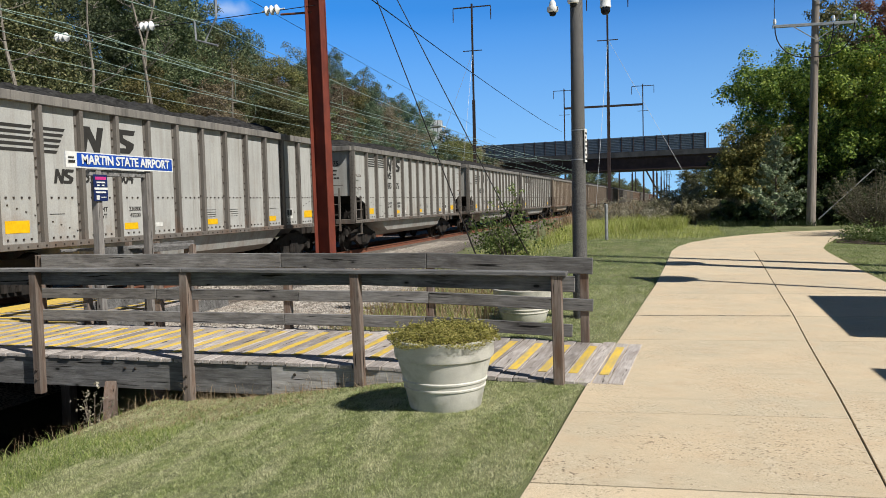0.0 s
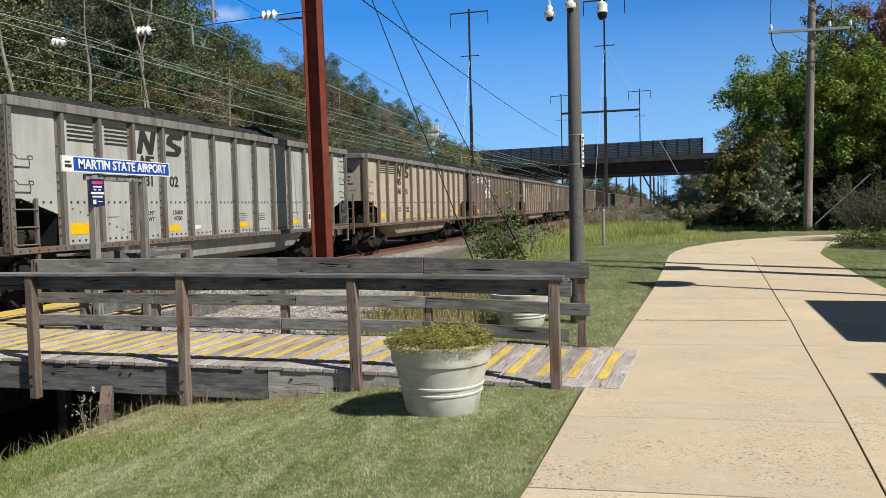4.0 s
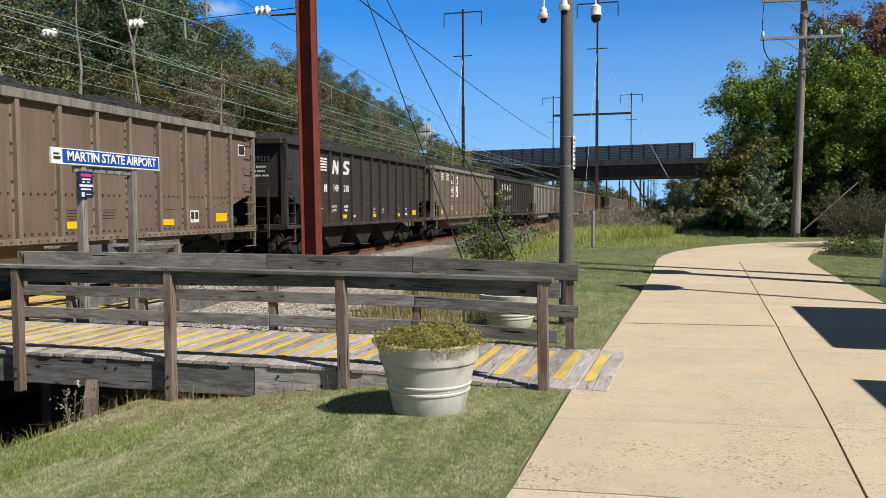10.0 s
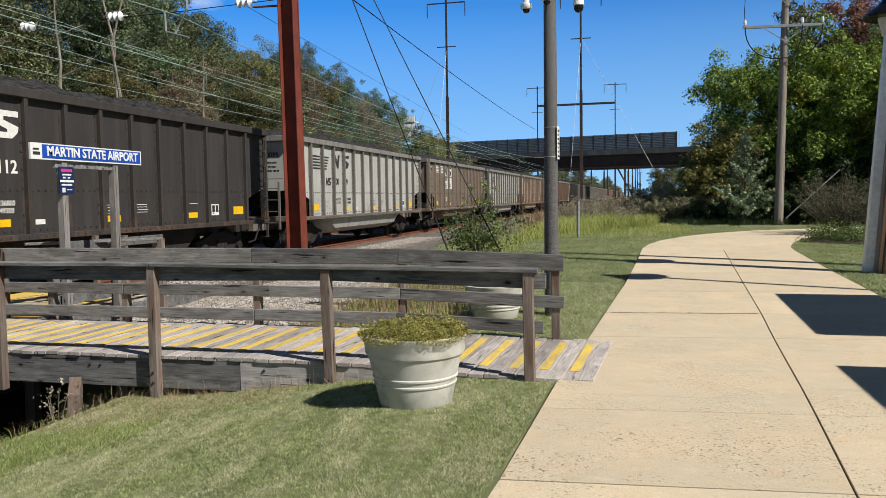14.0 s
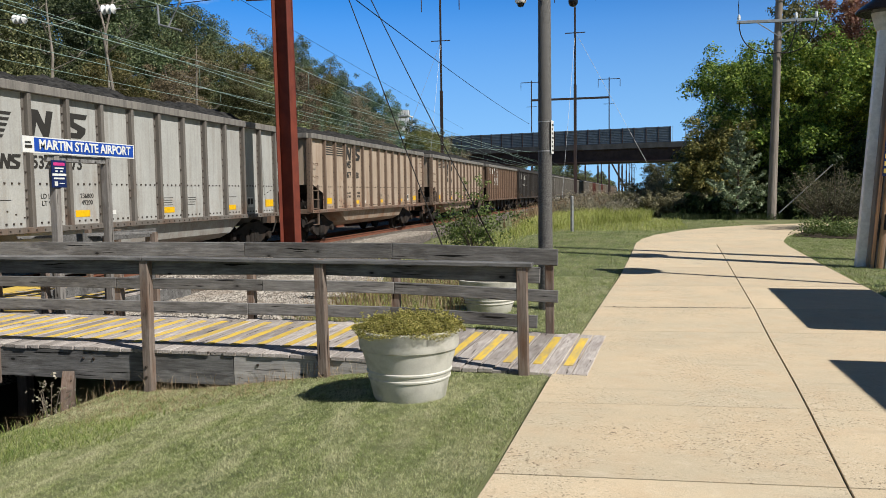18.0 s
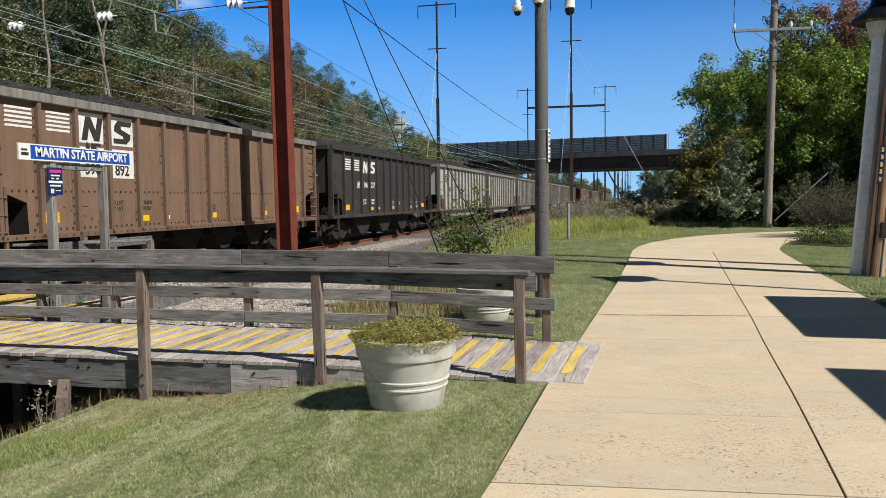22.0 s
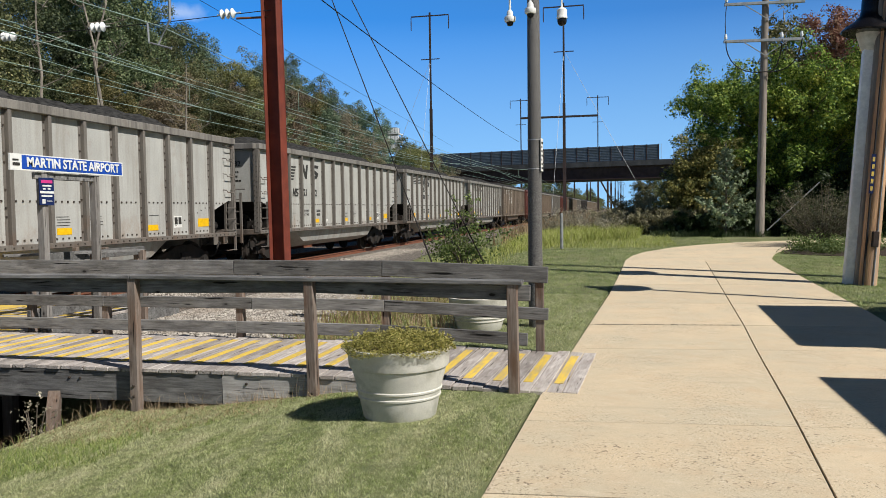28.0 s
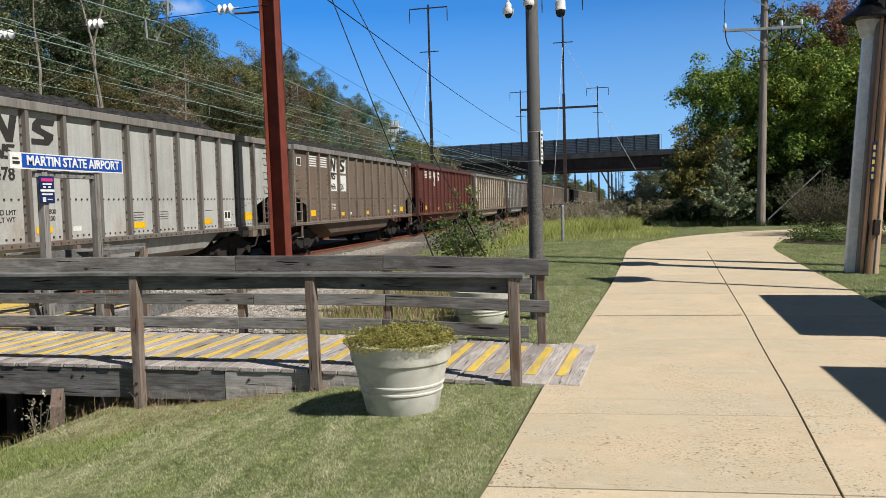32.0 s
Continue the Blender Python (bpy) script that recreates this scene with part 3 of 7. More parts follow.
def smooth(a, b, v):
    t = np.clip((v - a) / (b - a), 0, 1)
    return t * t * (3 - 2 * t)


def ground_z(x, y):
    """Height of the land: the lawn climbs away from the ramp and drops to the ditch beside the track."""
    rise = 0.02 * (np.clip(y, 9, 34) - 9) * smooth(-7, -2, x)
    slope = -0.32 * (1 - smooth(-5, -1.6, x)) * (1 - 0.55 * smooth(8.8, 11, y))
    ditch = -1.9 * (1 - smooth(-6.5, -4.95, x)) * smooth(-8.6, -7.3, x) * (1 - smooth(8.6, 10.2, y))
    return rise + slope + ditch


# ---- ground, path, track ----
RAIL_Z = -0.05
TRACK_X = -12.05


def build_ground():
    xs = np.unique(np.concatenate([np.linspace(-2500, -60, 12), np.linspace(-60, -14, 16), np.linspace(-14, 8, 111), np.linspace(8, 60, 20), np.linspace(60, 2500, 12)]))
    ys = np.unique(np.concatenate([np.linspace(-2500, -20, 10), np.linspace(-20, 2, 12), np.linspace(2, 40, 153), np.linspace(40, 200, 30), np.linspace(200, 4000, 14)]))
    gx, gy = np.meshgrid(xs, ys)
    gz = ground_z(gx, gy)
    rng = np.random.default_rng(5)
    gz = gz + rng.normal(0, 0.003, gz.shape)
    on_path = (gx > path_left(gy) + 0.05) & (gx < path_right(gy) + 0.02) & (gy < 30.4)
    gz = gz - 0.06 * on_path
    gz = gz - 0.25 * (1 - smooth(-9.2, -8.2, gx)) - 0.15 * (gx < ballast_edge(gy) - 0.15) * (gy > 9.3)
    v = np.stack([gx, gy, gz], -1).reshape(-1, 3)
    w = len(xs)
    i = (np.arange(len(ys) - 1)[:, None] * w + np.arange(w - 1)).ravel()
    me = raw_mesh("ground", v, np.stack([i, i + 1, i + w + 1, i + w], 1), SOIL)
    me.shade_smooth()
    thing("ground", "mown lawn ground falling to a ditch beside the track", "ground", data=me, kind="structure")


def ballast_edge(y):
    return np.interp(y, [8.9, 9.4, 13.5, 17, 22, 30, 60], [-7.7, -4.7, -4.6, -5.6, -6.6, -7.6, -8.4])


def path_left(y):
    return np.interp(y, [-8, 4.5, 7, 11, 14.2, 17.8, 21, 22.4, 23.9, 25.6, 26.9, 28.1, 29.4, 30.4, 30.5], [-1.45, -0.785, -0.715, -0.47, -0.27, -0.11, 0.0, 0.18, 0.55, 1.36, 2.3, 3.6, 6.5, 11, 900])


def path_right(y):
    return np.interp(y, [-8, 4.5, 12.2, 16.2, 20.35, 21.6, 23.1, 24.5, 25.7, 26.7, 27.4, 27.8, 27.9, 30.4, 30.5], [2.45, 2.98, 3.38, 3.42, 3.52, 3.62, 3.95, 4.45, 5.2, 6.4, 8.2, 11, 12, 12, 900])


def path_mid(y):
    return np.interp(y, [-8, 4.5, 6.6, 10.9, 21.1], [0.40, 1.10, 1.25, 1.50, 1.96])


def build_path():
    road = thing("pavement", "tan concrete footpath of large slabs with dark joints", "footpath", kind="structure")
    ys = [-8.0, -5.0, -2.2, 0.4, 2.5, 4.5, 6.08, 9.24, 10.9, 13.0, 15.6, 18.2, 21.0]
    wide = {4.5: 0.009, 10.9: 0.011, 9.24: 0.005, 6.08: 0.003}

    def skew(x, y):
        """Joints lie a little slanted across the path."""
        return y + 0.08 * (x - 0.9) * float(1 - smooth(13, 18, np.float64(y)))
    for a, b in zip(ys, ys[1:]):
        for left, right in ((path_left, path_mid), (path_mid, path_right)):
            s = Shape()
            n = 4
            top = []
            for k in range(n + 1):
                ga, gb = wide.get(a, 0.006), wide.get(b, 0.006)
                y = a + ga + (b - a - ga - gb) * k / n
                for x in (left(y) + 0.008, right(y) - 0.008):
                    top.append((x, skew(x, y), float(ground_z(x, y)) + 0.012))
            low = [(x, y, z - 0.12) for x, y, z in top]
            m = len(top)
            f = [(2 * k, 2 * k + 1, 2 * k + 3, 2 * k + 2) for k in range(n)]
            rim = [2 * k + 1 for k in range(n + 1)] + [2 * k for k in range(n, -1, -1)]
            f += [(p, q, q + m, p + m) for p, q in zip(rim, rim[1:] + rim[:1])]
            s.add(top + low, f)
            part("slab", s, CONCRETE, road, bevel=0.0)
    # the bend at the far end, in wedge slabs
    inner = [(3.52, 20.35), (3.62, 21.6), (3.95, 23.1), (4.45, 24.5), (5.2, 25.7), (6.4, 26.7), (8.2, 27.4), (11, 27.8)]
    outer = [(0.0, 21.0), (0.18, 22.4), (0.55, 23.9), (1.36, 25.6), (2.3, 26.9), (3.6, 28.1), (6.5, 29.4), (11, 30.4)]
    for i in range(len(inner) - 1):
        s = Shape()
        quad = [outer[i], inner[i], inner[i + 1], outer[i + 1]]
        c = Vector((sum(p[0] for p in quad) / 4, sum(p[1] for p in quad) / 4, 0))
        top = [(x + (c.x - x) * 0.004, y + (c.y - y) * 0.004, float(ground_z(x, y)) + 0.012) for x, y in quad]
        low = [(x, y, z - 0.12) for x, y, z in top]
        s.add(top + low, [(0, 1, 2, 3), (0, 4, 5, 1), (1, 5, 6, 2), (2, 6, 7, 3), (3, 7, 4, 0)])
        part("slab", s, CONCRETE, road)
    # joint fill under the slabs
    s = Shape()
    for y in np.arange(-8, 21, 1.0):
        s.add([(path_left(y) + 0.02, y, float(ground_z(0, y)) - 0.004), (path_right(y), y, float(ground_z(2, y)) - 0.004),
               (path_right(y + 1), y + 1, float(ground_z(2, y + 1)) - 0.004), (path_left(y + 1) + 0.02, y + 1, float(ground_z(0, y + 1)) - 0.004)], [(0, 1, 2, 3)])
    part("joint_fill", s, CRACK, road)


def build_track():
    # ballast shoulder and bed
    s = Shape()
    ys = [-60, -20, 0, 6, 8.9, 9.4, 11, 13.5, 15, 17, 19, 22, 26, 30, 40, 60, 100, 200, 400, 900]
    n = 12
    v, f = [], []
    for y in ys:
        e = float(ballast_edge(y))
        ez = max(-0.36, float(ground_z(np.float64(e), np.float64(y)))) if y > 9 else -0.75
        for k in range(8):
            u = k / 7
            v.append((e + (-9.6 - e) * u, y, ez + (-0.21 - ez) * u + 0.015))
        v += [(-10.3, y, -0.20), (-16, y, -0.20), (-22.5, y, -0.20), (-24.5, y, -0.7)]
    for i in range(len(ys) - 1):
        f += [(i * n + j, i * n + j + 1, (i + 1) * n + j + 1, (i + 1) * n + j) for j in range(n - 1)]
    s.add(v, f)
    bed = thing("trackbed", "grey crushed stone ballast under the railway tracks", "ballast", data=s.mesh("trackbed", BALLAST, smooth=True), kind="structure")
    rail_prof = [(-0.07, 0), (0.07, 0), (0.07, 0.012), (0.012, 0.03), (0.012, 0.12), (0.036, 0.13), (0.036, 0.165), (-0.036, 0.165), (-0.036, 0.13), (-0.012, 0.12), (-0.012, 0.03), (-0.07, 0.012)]
    for cx in (TRACK_X, TRACK_X - 4.6):
        tr = thing("railway_track", "rusty steel rails on timber sleepers", "track", pose(cx, 0, RAIL_Z), kind="structure")
        for side in (-0.755, 0.755):
            s = Shape()
            k = len(rail_prof)
            s.add([(side + x, y, z - 0.165) for y in (-60, 800) for x, z in rail_prof],
                  [(j, (j + 1) % k, k + (j + 1) % k, k + j) for j in range(k)])
            part("rail", s, RUST, tr)
    tie = Shape().box(-1.3, 1.3, -0.11, 0.11, -0.33, -0.168).mesh("sleeper", UNDER, 0.008)
    for i in range(150):
        piece("sleeper", tie, tr.parent or bed, pose(TRACK_X, 4 + 0.6 * i, RAIL_Z))


def scattered(n, x0, x1, y0, y1, seed, zfun, lo=0.018, hi=0.04):
    """Loose stones, each a squashed eight-sided lump."""
    rng = np.random.default_rng(seed)
    x, y = rng.uniform(x0, x1, n), rng.uniform(y0, y1, n)
    c = np.stack([x, y, zfun(x, y)], 1)
    o = np.array([(1, 0, 0), (-1, 0, 0), (0, 1, 0), (0, -1, 0), (0, 0, 1), (0, 0, -1)], float)
    tri = np.array([(0, 2, 4), (2, 1, 4), (1, 3, 4), (3, 0, 4), (2, 0, 5), (1, 2, 5), (3, 1, 5), (0, 3, 5)])
    a = rng.uniform(0, 6.28, n)
    rot = np.stack([np.stack([np.cos(a), -np.sin(a), 0 * a], 1), np.stack([np.sin(a), np.cos(a), 0 * a], 1), np.stack([0 * a, 0 * a, 1 + 0 * a], 1)], 1)
    size = rng.uniform(lo, hi, (n, 1, 3)) * np.array([1.2, 1.0, 0.75])
    off = (o[None] + rng.normal(0, 0.25, (n, 6, 3))) * size
    v = c[:, None] + np.einsum("nij,nkj->nki", rot, off)
    return v.reshape(-1, 3), (np.arange(n)[:, None, None] * 6 + tri[None]).reshape(-1, 3)


def blades(n, area, seed, h0, h1, w, lean=0.5, zoff=0.0, keep=None):
    """Grass blades as bent slivers over a rectangle."""
    rng = np.random.default_rng(seed)
    x, y = rng.uniform(area[0], area[1], n), rng.uniform(area[2], area[3], n)
    if keep is not None:
        k = keep(x, y)
        x, y = x[k], y[k]
        n = len(x)
    a, h = rng.uniform(0, 6.28, n), rng.uniform(h0, h1, n)
    d = np.stack([np.cos(a), np.sin(a)], 1)
    la = rng.uniform(0, 6.28, n)
    lv = np.stack([np.cos(la), np.sin(la)], 1) * (rng.uniform(0.1, lean, n) * h)[:, None]
    z = ground_z(x, y) + zoff
    base = np.stack([x, y, z - 0.01], 1)
    wd = np.concatenate([d * w * rng.uniform(0.6, 1.3, (n, 1)), np.zeros((n, 1))], 1)
    mid = base + np.concatenate([lv * 0.35, (h * 0.6)[:, None]], 1)
    tip = base + np.concatenate([lv, (h * rng.uniform(0.8, 1.0, n))[:, None]], 1)
    v = np.stack([base - wd, base + wd, mid + 0.7 * wd, tip, mid - 0.7 * wd], 1).reshape(-1, 3)
    i = np.arange(n)[:, None] * 5
    return v, i + np.array([[0, 1, 2, 4]]), i + np.array([[4, 2, 3]])


def blade_mesh(name, sets, material):
    vs, tris, n = [], [], 0
    for v, quad, tri in sets:
        vs.append(v)
        tris += [quad[:, [0, 1, 2]] + n, quad[:, [0, 2, 3]] + n, tri + n]
        n += len(v)
    return raw_mesh(name, np.concatenate(vs), np.concatenate(tris), material)


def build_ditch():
    """Dark sheet added over the ditch's floor and bank, coloured as shade."""
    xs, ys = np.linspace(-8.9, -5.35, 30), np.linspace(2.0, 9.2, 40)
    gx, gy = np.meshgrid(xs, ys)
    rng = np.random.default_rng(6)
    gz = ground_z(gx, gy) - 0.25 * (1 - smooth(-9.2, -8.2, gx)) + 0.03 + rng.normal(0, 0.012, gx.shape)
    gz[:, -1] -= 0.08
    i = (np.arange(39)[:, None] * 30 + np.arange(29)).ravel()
    me = raw_mesh("ditch_litter", np.stack([gx, gy, gz], -1).reshape(-1, 3), np.stack([i, i + 1, i + 31, i + 30], 1), DITCH_SHADE)
    thing("ditch_litter", "dark sheet over the ditch floor, coloured as its shade", "mud", data=me, kind="stuff")


build_ground()
build_ditch()
build_path()
build_track()


# ---- the coal train ----
BODY, PITCH = 14.5, 16.18
TOP, SILL = 3.69, 1.07                       # above the rail
RIBS = [1.25 + i for i in range(13)]
RIBS_TRUSS = [0.46 + i for i in range(14)]
SIDE = 1.50                                  # side sheet; ribs and rim stand proud to 1.60


def wagon_meshes(paint, frame_paint, hopper, ribs):
    """Meshes shared by all wagons of one paint."""
    m = {}
    cut = 1.98
    outline = [(0.04, TOP - 0.05), (BODY - 0.04, TOP - 0.05), (BODY - 0.04, cut), (BODY - 0.30, cut), (BODY - 1.16, 1.70), (BODY - 1.19, SILL + 0.05),
               (1.19, SILL + 0.05), (1.16, 1.70), (0.30, cut), (0.04, cut)]
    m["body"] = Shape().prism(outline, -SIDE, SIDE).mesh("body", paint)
    # notch faces take the near-black that paints their shade
    m["body"].materials.append(NOTCH_SHADE)
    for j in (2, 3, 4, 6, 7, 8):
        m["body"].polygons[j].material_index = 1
    rim = Shape()
    for x in (-1, 1):
        rim.box(x * 1.56 - 0.06, x * 1.56 + 0.06, 0, BODY, TOP - 0.17, TOP)
    rim.box(-1.5, 1.5, -0.17, 0.10, TOP - 0.17, TOP - 0.002).box(-1.5, 1.5, BODY - 0.10, BODY + 0.17, TOP - 0.17, TOP - 0.002)
    m["top_rim"] = rim.mesh("top_rim", frame_paint if paint in (PAINTS["black"][0], PAINTS["red"][0]) else RIM, 0.012)
    sill = Shape()
    for x in (-1, 1):
        sill.box(x * 1.55 - 0.05, x * 1.55 + 0.05, 0, BODY, SILL - 0.04, SILL + 0.07)
    sill.box(-1.5, 1.5, 0.0, 0.1, SILL - 0.06, SILL + 0.10).box(-1.5, 1.5, BODY - 0.1, BODY, SILL - 0.06, SILL + 0.10)
    sill.box(-0.25, 0.25, -0.35, BODY + 0.35, 0.72, SILL)
    m["side_sill"] = sill.mesh("side_sill", frame_paint, 0.008)
    m["rib"] = Shape().box(SIDE - 0.01, 1.60, -0.045, 0.045, SILL - 0.02, TOP - 0.17).box(SIDE - 0.01, 1.512, -0.10, 0.10, SILL + 0.05, TOP - 0.17).mesh("rib", frame_paint, 0.006)
    m["corner_post"] = Shape().box(1.50, 1.59, -0.05, 0.05, SILL, TOP - 0.17).box(1.40, 1.55, -0.06, -0.01, SILL, TOP - 0.17).mesh("corner_post", frame_paint, 0.006)
    riv = Shape()
    rng = random.Random(4)
    for i in range(84):
        y = 0.3 + i * 0.17
        if min(abs(y - r) for r in ribs) > 0.12:
            riv.box(SIDE, SIDE + 0.016, y - 0.017, y + 0.017, 1.90, 1.935)
            if 1.3 < y < BODY - 1.3:
                riv.box(SIDE, SIDE + 0.016, y - 0.017, y + 0.017, 1.19, 1.225)
    for r in ribs:
        for z in np.arange(1.3, 3.4, 0.16):
            if rng.random() < 0.7:
                riv.box(SIDE + 0.014, SIDE + 0.030, r - 0.098, r - 0.066, z, z + 0.034)
            if rng.random() < 0.35:
                riv.box(SIDE + 0.014, SIDE + 0.030, r + 0.066, r + 0.098, z, z + 0.034)
    for z in np.arange(1.2, 3.45, 0.15):
        for y in (0.05, BODY - 0.05):
            riv.box(1.588, 1.600, y - 0.024, y - 0.006, z, z + 0.022)
        riv.box(1.43, 1.452, -0.022, -0.008, z + 0.05, z + 0.072).box(1.50, 1.522, -0.022, -0.008, z, z + 0.022)
    for y in np.arange(0.12, BODY, 0.21):
        riv.box(1.598, 1.610, y, y + 0.03, SILL, SILL + 0.03)
    for k in range(9):
        riv.box(SIDE, SIDE + 0.012, 1.5 + 0.2 * k, 1.53 + 0.2 * k, 1.78 - 0.06 * k, 1.805 - 0.06 * k)
        riv.box(SIDE, SIDE + 0.012, BODY - 1.53 - 0.2 * k, BODY - 1.5 - 0.2 * k, 1.78 - 0.06 * k, 1.805 - 0.06 * k)
    m["rivets"] = riv.mesh("rivets", RIVET)
    # grab iron and ladder
    g = Shape().tube([(1.50, 0.0, 0.03), (1.60, 0.0, 0.02), (1.62, 0.02, -0.04), (1.62, 0.36, -0.04), (1.60, 0.38, 0.02), (1.5, 0.38, 0.03)], 0.013, 5)
    m["grab_iron"] = g.mesh("grab_iron", frame_paint)
    lad = Shape().box(1.53, 1.58, 0.0, 0.06, SILL - 0.45, 1.98)
    for z in (SILL - 0.42, SILL + 0.12, SILL + 0.42, SILL + 0.72):
        lad.tube([(1.58, -0.5, z), (1.60, -0.5, z), (1.60, 0.03, z)], 0.014, 5)
    m["ladder"] = lad.mesh("ladder", frame_paint)
    lad = Shape()
    for x in (0.55, 1.05):
        lad.box(x - 0.03, x + 0.03, -0.16, -0.10, SILL - 0.3, 2.25)
    for z in np.arange(SILL - 0.1, 2.2, 0.36):
        lad.tube([(0.55, -0.14, z), (1.05, -0.14, z)], 0.014, 5)
    lad.tube([(-1.2, -0.14, 2.35), (1.2, -0.14, 2.35)], 0.016, 5).tube([(-0.6, -0.05, 1.9), (0.2, -0.18, 2.35)], 0.014, 5)
    m["end_ladder"] = lad.mesh("end_ladder", frame_paint)
    # belly between the bogies
    b = Shape()
    if hopper == "hopper":
        for y in (4.3, 7.2, 10.1):
            b.prism([(y - 1.35, SILL), (y + 1.35, SILL), (y + 0.35, 0.32), (y - 0.35, 0.32)], -1.25, 1.25)
    elif hopper == "truss":
        for y in (3.6, 5.4, 7.2, 9.0, 10.8):
            b.prism([(y - 0.8, SILL), (y + 0.8, SILL), (y + 0.2, 0.42), (y - 0.2, 0.42)], -1.1, 1.1)
        b.box(0.9, 1.0, 2.8, 11.7, 0.72, 0.82)
    else:
        n = 9
        ring = [(math.cos(math.pi * k / (n - 1)), math.sin(math.pi * k / (n - 1))) for k in range(n)]
        v = []
        for y, dep in ((3.0, 0.02), (3.75, 0.66), (10.75, 0.66), (11.5, 0.02)):
            v += [(1.46 * c, y, SILL - dep * s ** 0.5) for c, s in ring]
        f = [(i * n + j, i * n + j + 1, (i + 1) * n + j + 1, (i + 1) * n + j) for i in range(3) for j in range(n - 1)]
        b.add(v, f)
    m["belly"] = b.mesh("belly", paint if hopper == "tub" else UNDER, smooth=(hopper == "tub"))
    return m


def gear_meshes():
    """Bogie, wheels, coupler, brake gear and load, alike on all wagons."""
    m = {}
    s = Shape()
    s.prism([(-1.2, 0.40), (-1.2, 0.62), (-0.75, 0.72), (-0.35, 0.86), (0.35, 0.86), (0.75, 0.72), (1.2, 0.62), (1.2, 0.40), (0.8, 0.42), (0.42, 0.22), (-0.42, 0.22), (-0.8, 0.42)], 0.98, 1.10)
    s.prism([(-1.2, 0.40), (-1.2, 0.62), (-0.75, 0.72), (-0.35, 0.86), (0.35, 0.86), (0.75, 0.72), (1.2, 0.62), (1.2, 0.40), (0.8, 0.42), (0.42, 0.22), (-0.42, 0.22), (-0.8, 0.42)], -1.10, -0.98)
    s.box(-1.15, 1.15, -0.2, 0.2, 0.40, 0.66)
    for y in (-0.16, 0, 0.16):
        s.lathe([(0.07, 0.30), (0.07, 0.56)], 8, Matrix.Translation((1.12, y, 0)))
    for y in (-0.89, 0.89):
        s.lathe([(0.11, 0), (0.11, 0.10)], 10, Matrix.Translation((1.10, y, 0.46)) @ Matrix.Rotation(math.pi / 2, 4, "Y"))
    m["bogie"] = s.mesh("bogie", UNDER, 0.0)
    s = Shape()
    for x in (-0.755, 0.755):
        sg = 1 if x > 0 else -1
        prof = [(0.10, -0.07), (0.40, -0.05), (0.40, -0.065), (0.485, -0.065), (0.487, -0.04), (0.457, -0.03), (0.450, 0.065), (0.40, 0.065), (0.36, 0.02), (0.14, 0.03), (0.10, 0.09)]
        s.lathe(prof, 20, Matrix.Translation((x, 0, 0)) @ Matrix.Rotation(sg * math.pi / 2, 4, "Y"))
    s.tube([(-1.1, 0, 0), (1.1, 0, 0)], 0.08, 8)
    m["wheelset"] = s.mesh("wheelset", UNDER)
    s = Shape().box(-0.10, 0.10, -0.84, -0.3, 0.78, 0.98).box(-0.20, 0.14, -0.86, -0.62, 0.74, 1.02)
    s.tube([(0.35, -0.2, 0.8), (0.37, -0.5, 0.45), (0.3, -0.8, 0.4)], 0.03, 6)
    m["coupler"] = s.mesh("coupler", UNDER, 0.01)
    s = Shape().lathe([(0.0, -0.35), (0.15, -0.33), (0.18, -0.27), (0.18, 0.27), (0.15, 0.33), (0.0, 0.35)], 12, Matrix.Translation((0.55, 0.55, 1.45)) @ Matrix.Rotation(math.pi / 2, 4, "Y"))
    s.lathe([(0.0, -0.2), (0.12, -0.2), (0.12, 0.2), (0.0, 0.2)], 10, Matrix.Translation((1.1, 0.75, 1.32)) @ Matrix.Rotation(math.pi / 2, 4, "X"))
    s.tube([(1.2, 0.3, 1.2), (1.0, 0.5, 1.5), (0.7, 0.5, 1.25)], 0.025, 5).box(0.9, 1.25, 0.35, 0.6, 1.15, 1.4)
    m["brake_gear"] = s.mesh("brake_gear", UNDER)
    rng = np.random.default_rng(3)
    nx, ny = 19, 130
    x, y = np.meshgrid(np.linspace(-1.46, 1.46, nx), np.linspace(0.12, BODY - 0.12, ny))
    z = TOP - 0.09 + 0.50 * (1 - np.abs(x / 1.46) ** 1.6) * np.minimum(1, np.minimum(y, BODY - y) / 2.4) + rng.normal(0, 0.028, x.shape) + 0.05 * np.sin(y * 1.3) + 0.03 * np.sin(y * 3.7 + x * 2)
    i = (np.arange(ny - 1)[:, None] * nx + np.arange(nx - 1)).ravel()
    m["coal_load"] = raw_mesh("coal_load", np.stack([x, y, z], -1).reshape(-1, 3), np.stack([i, i + 1, i + nx + 1, i + nx], 1), COAL)
    return m


GEAR = gear_meshes()
RIGS = {}
WHEELS = []
EMBLEM = {}


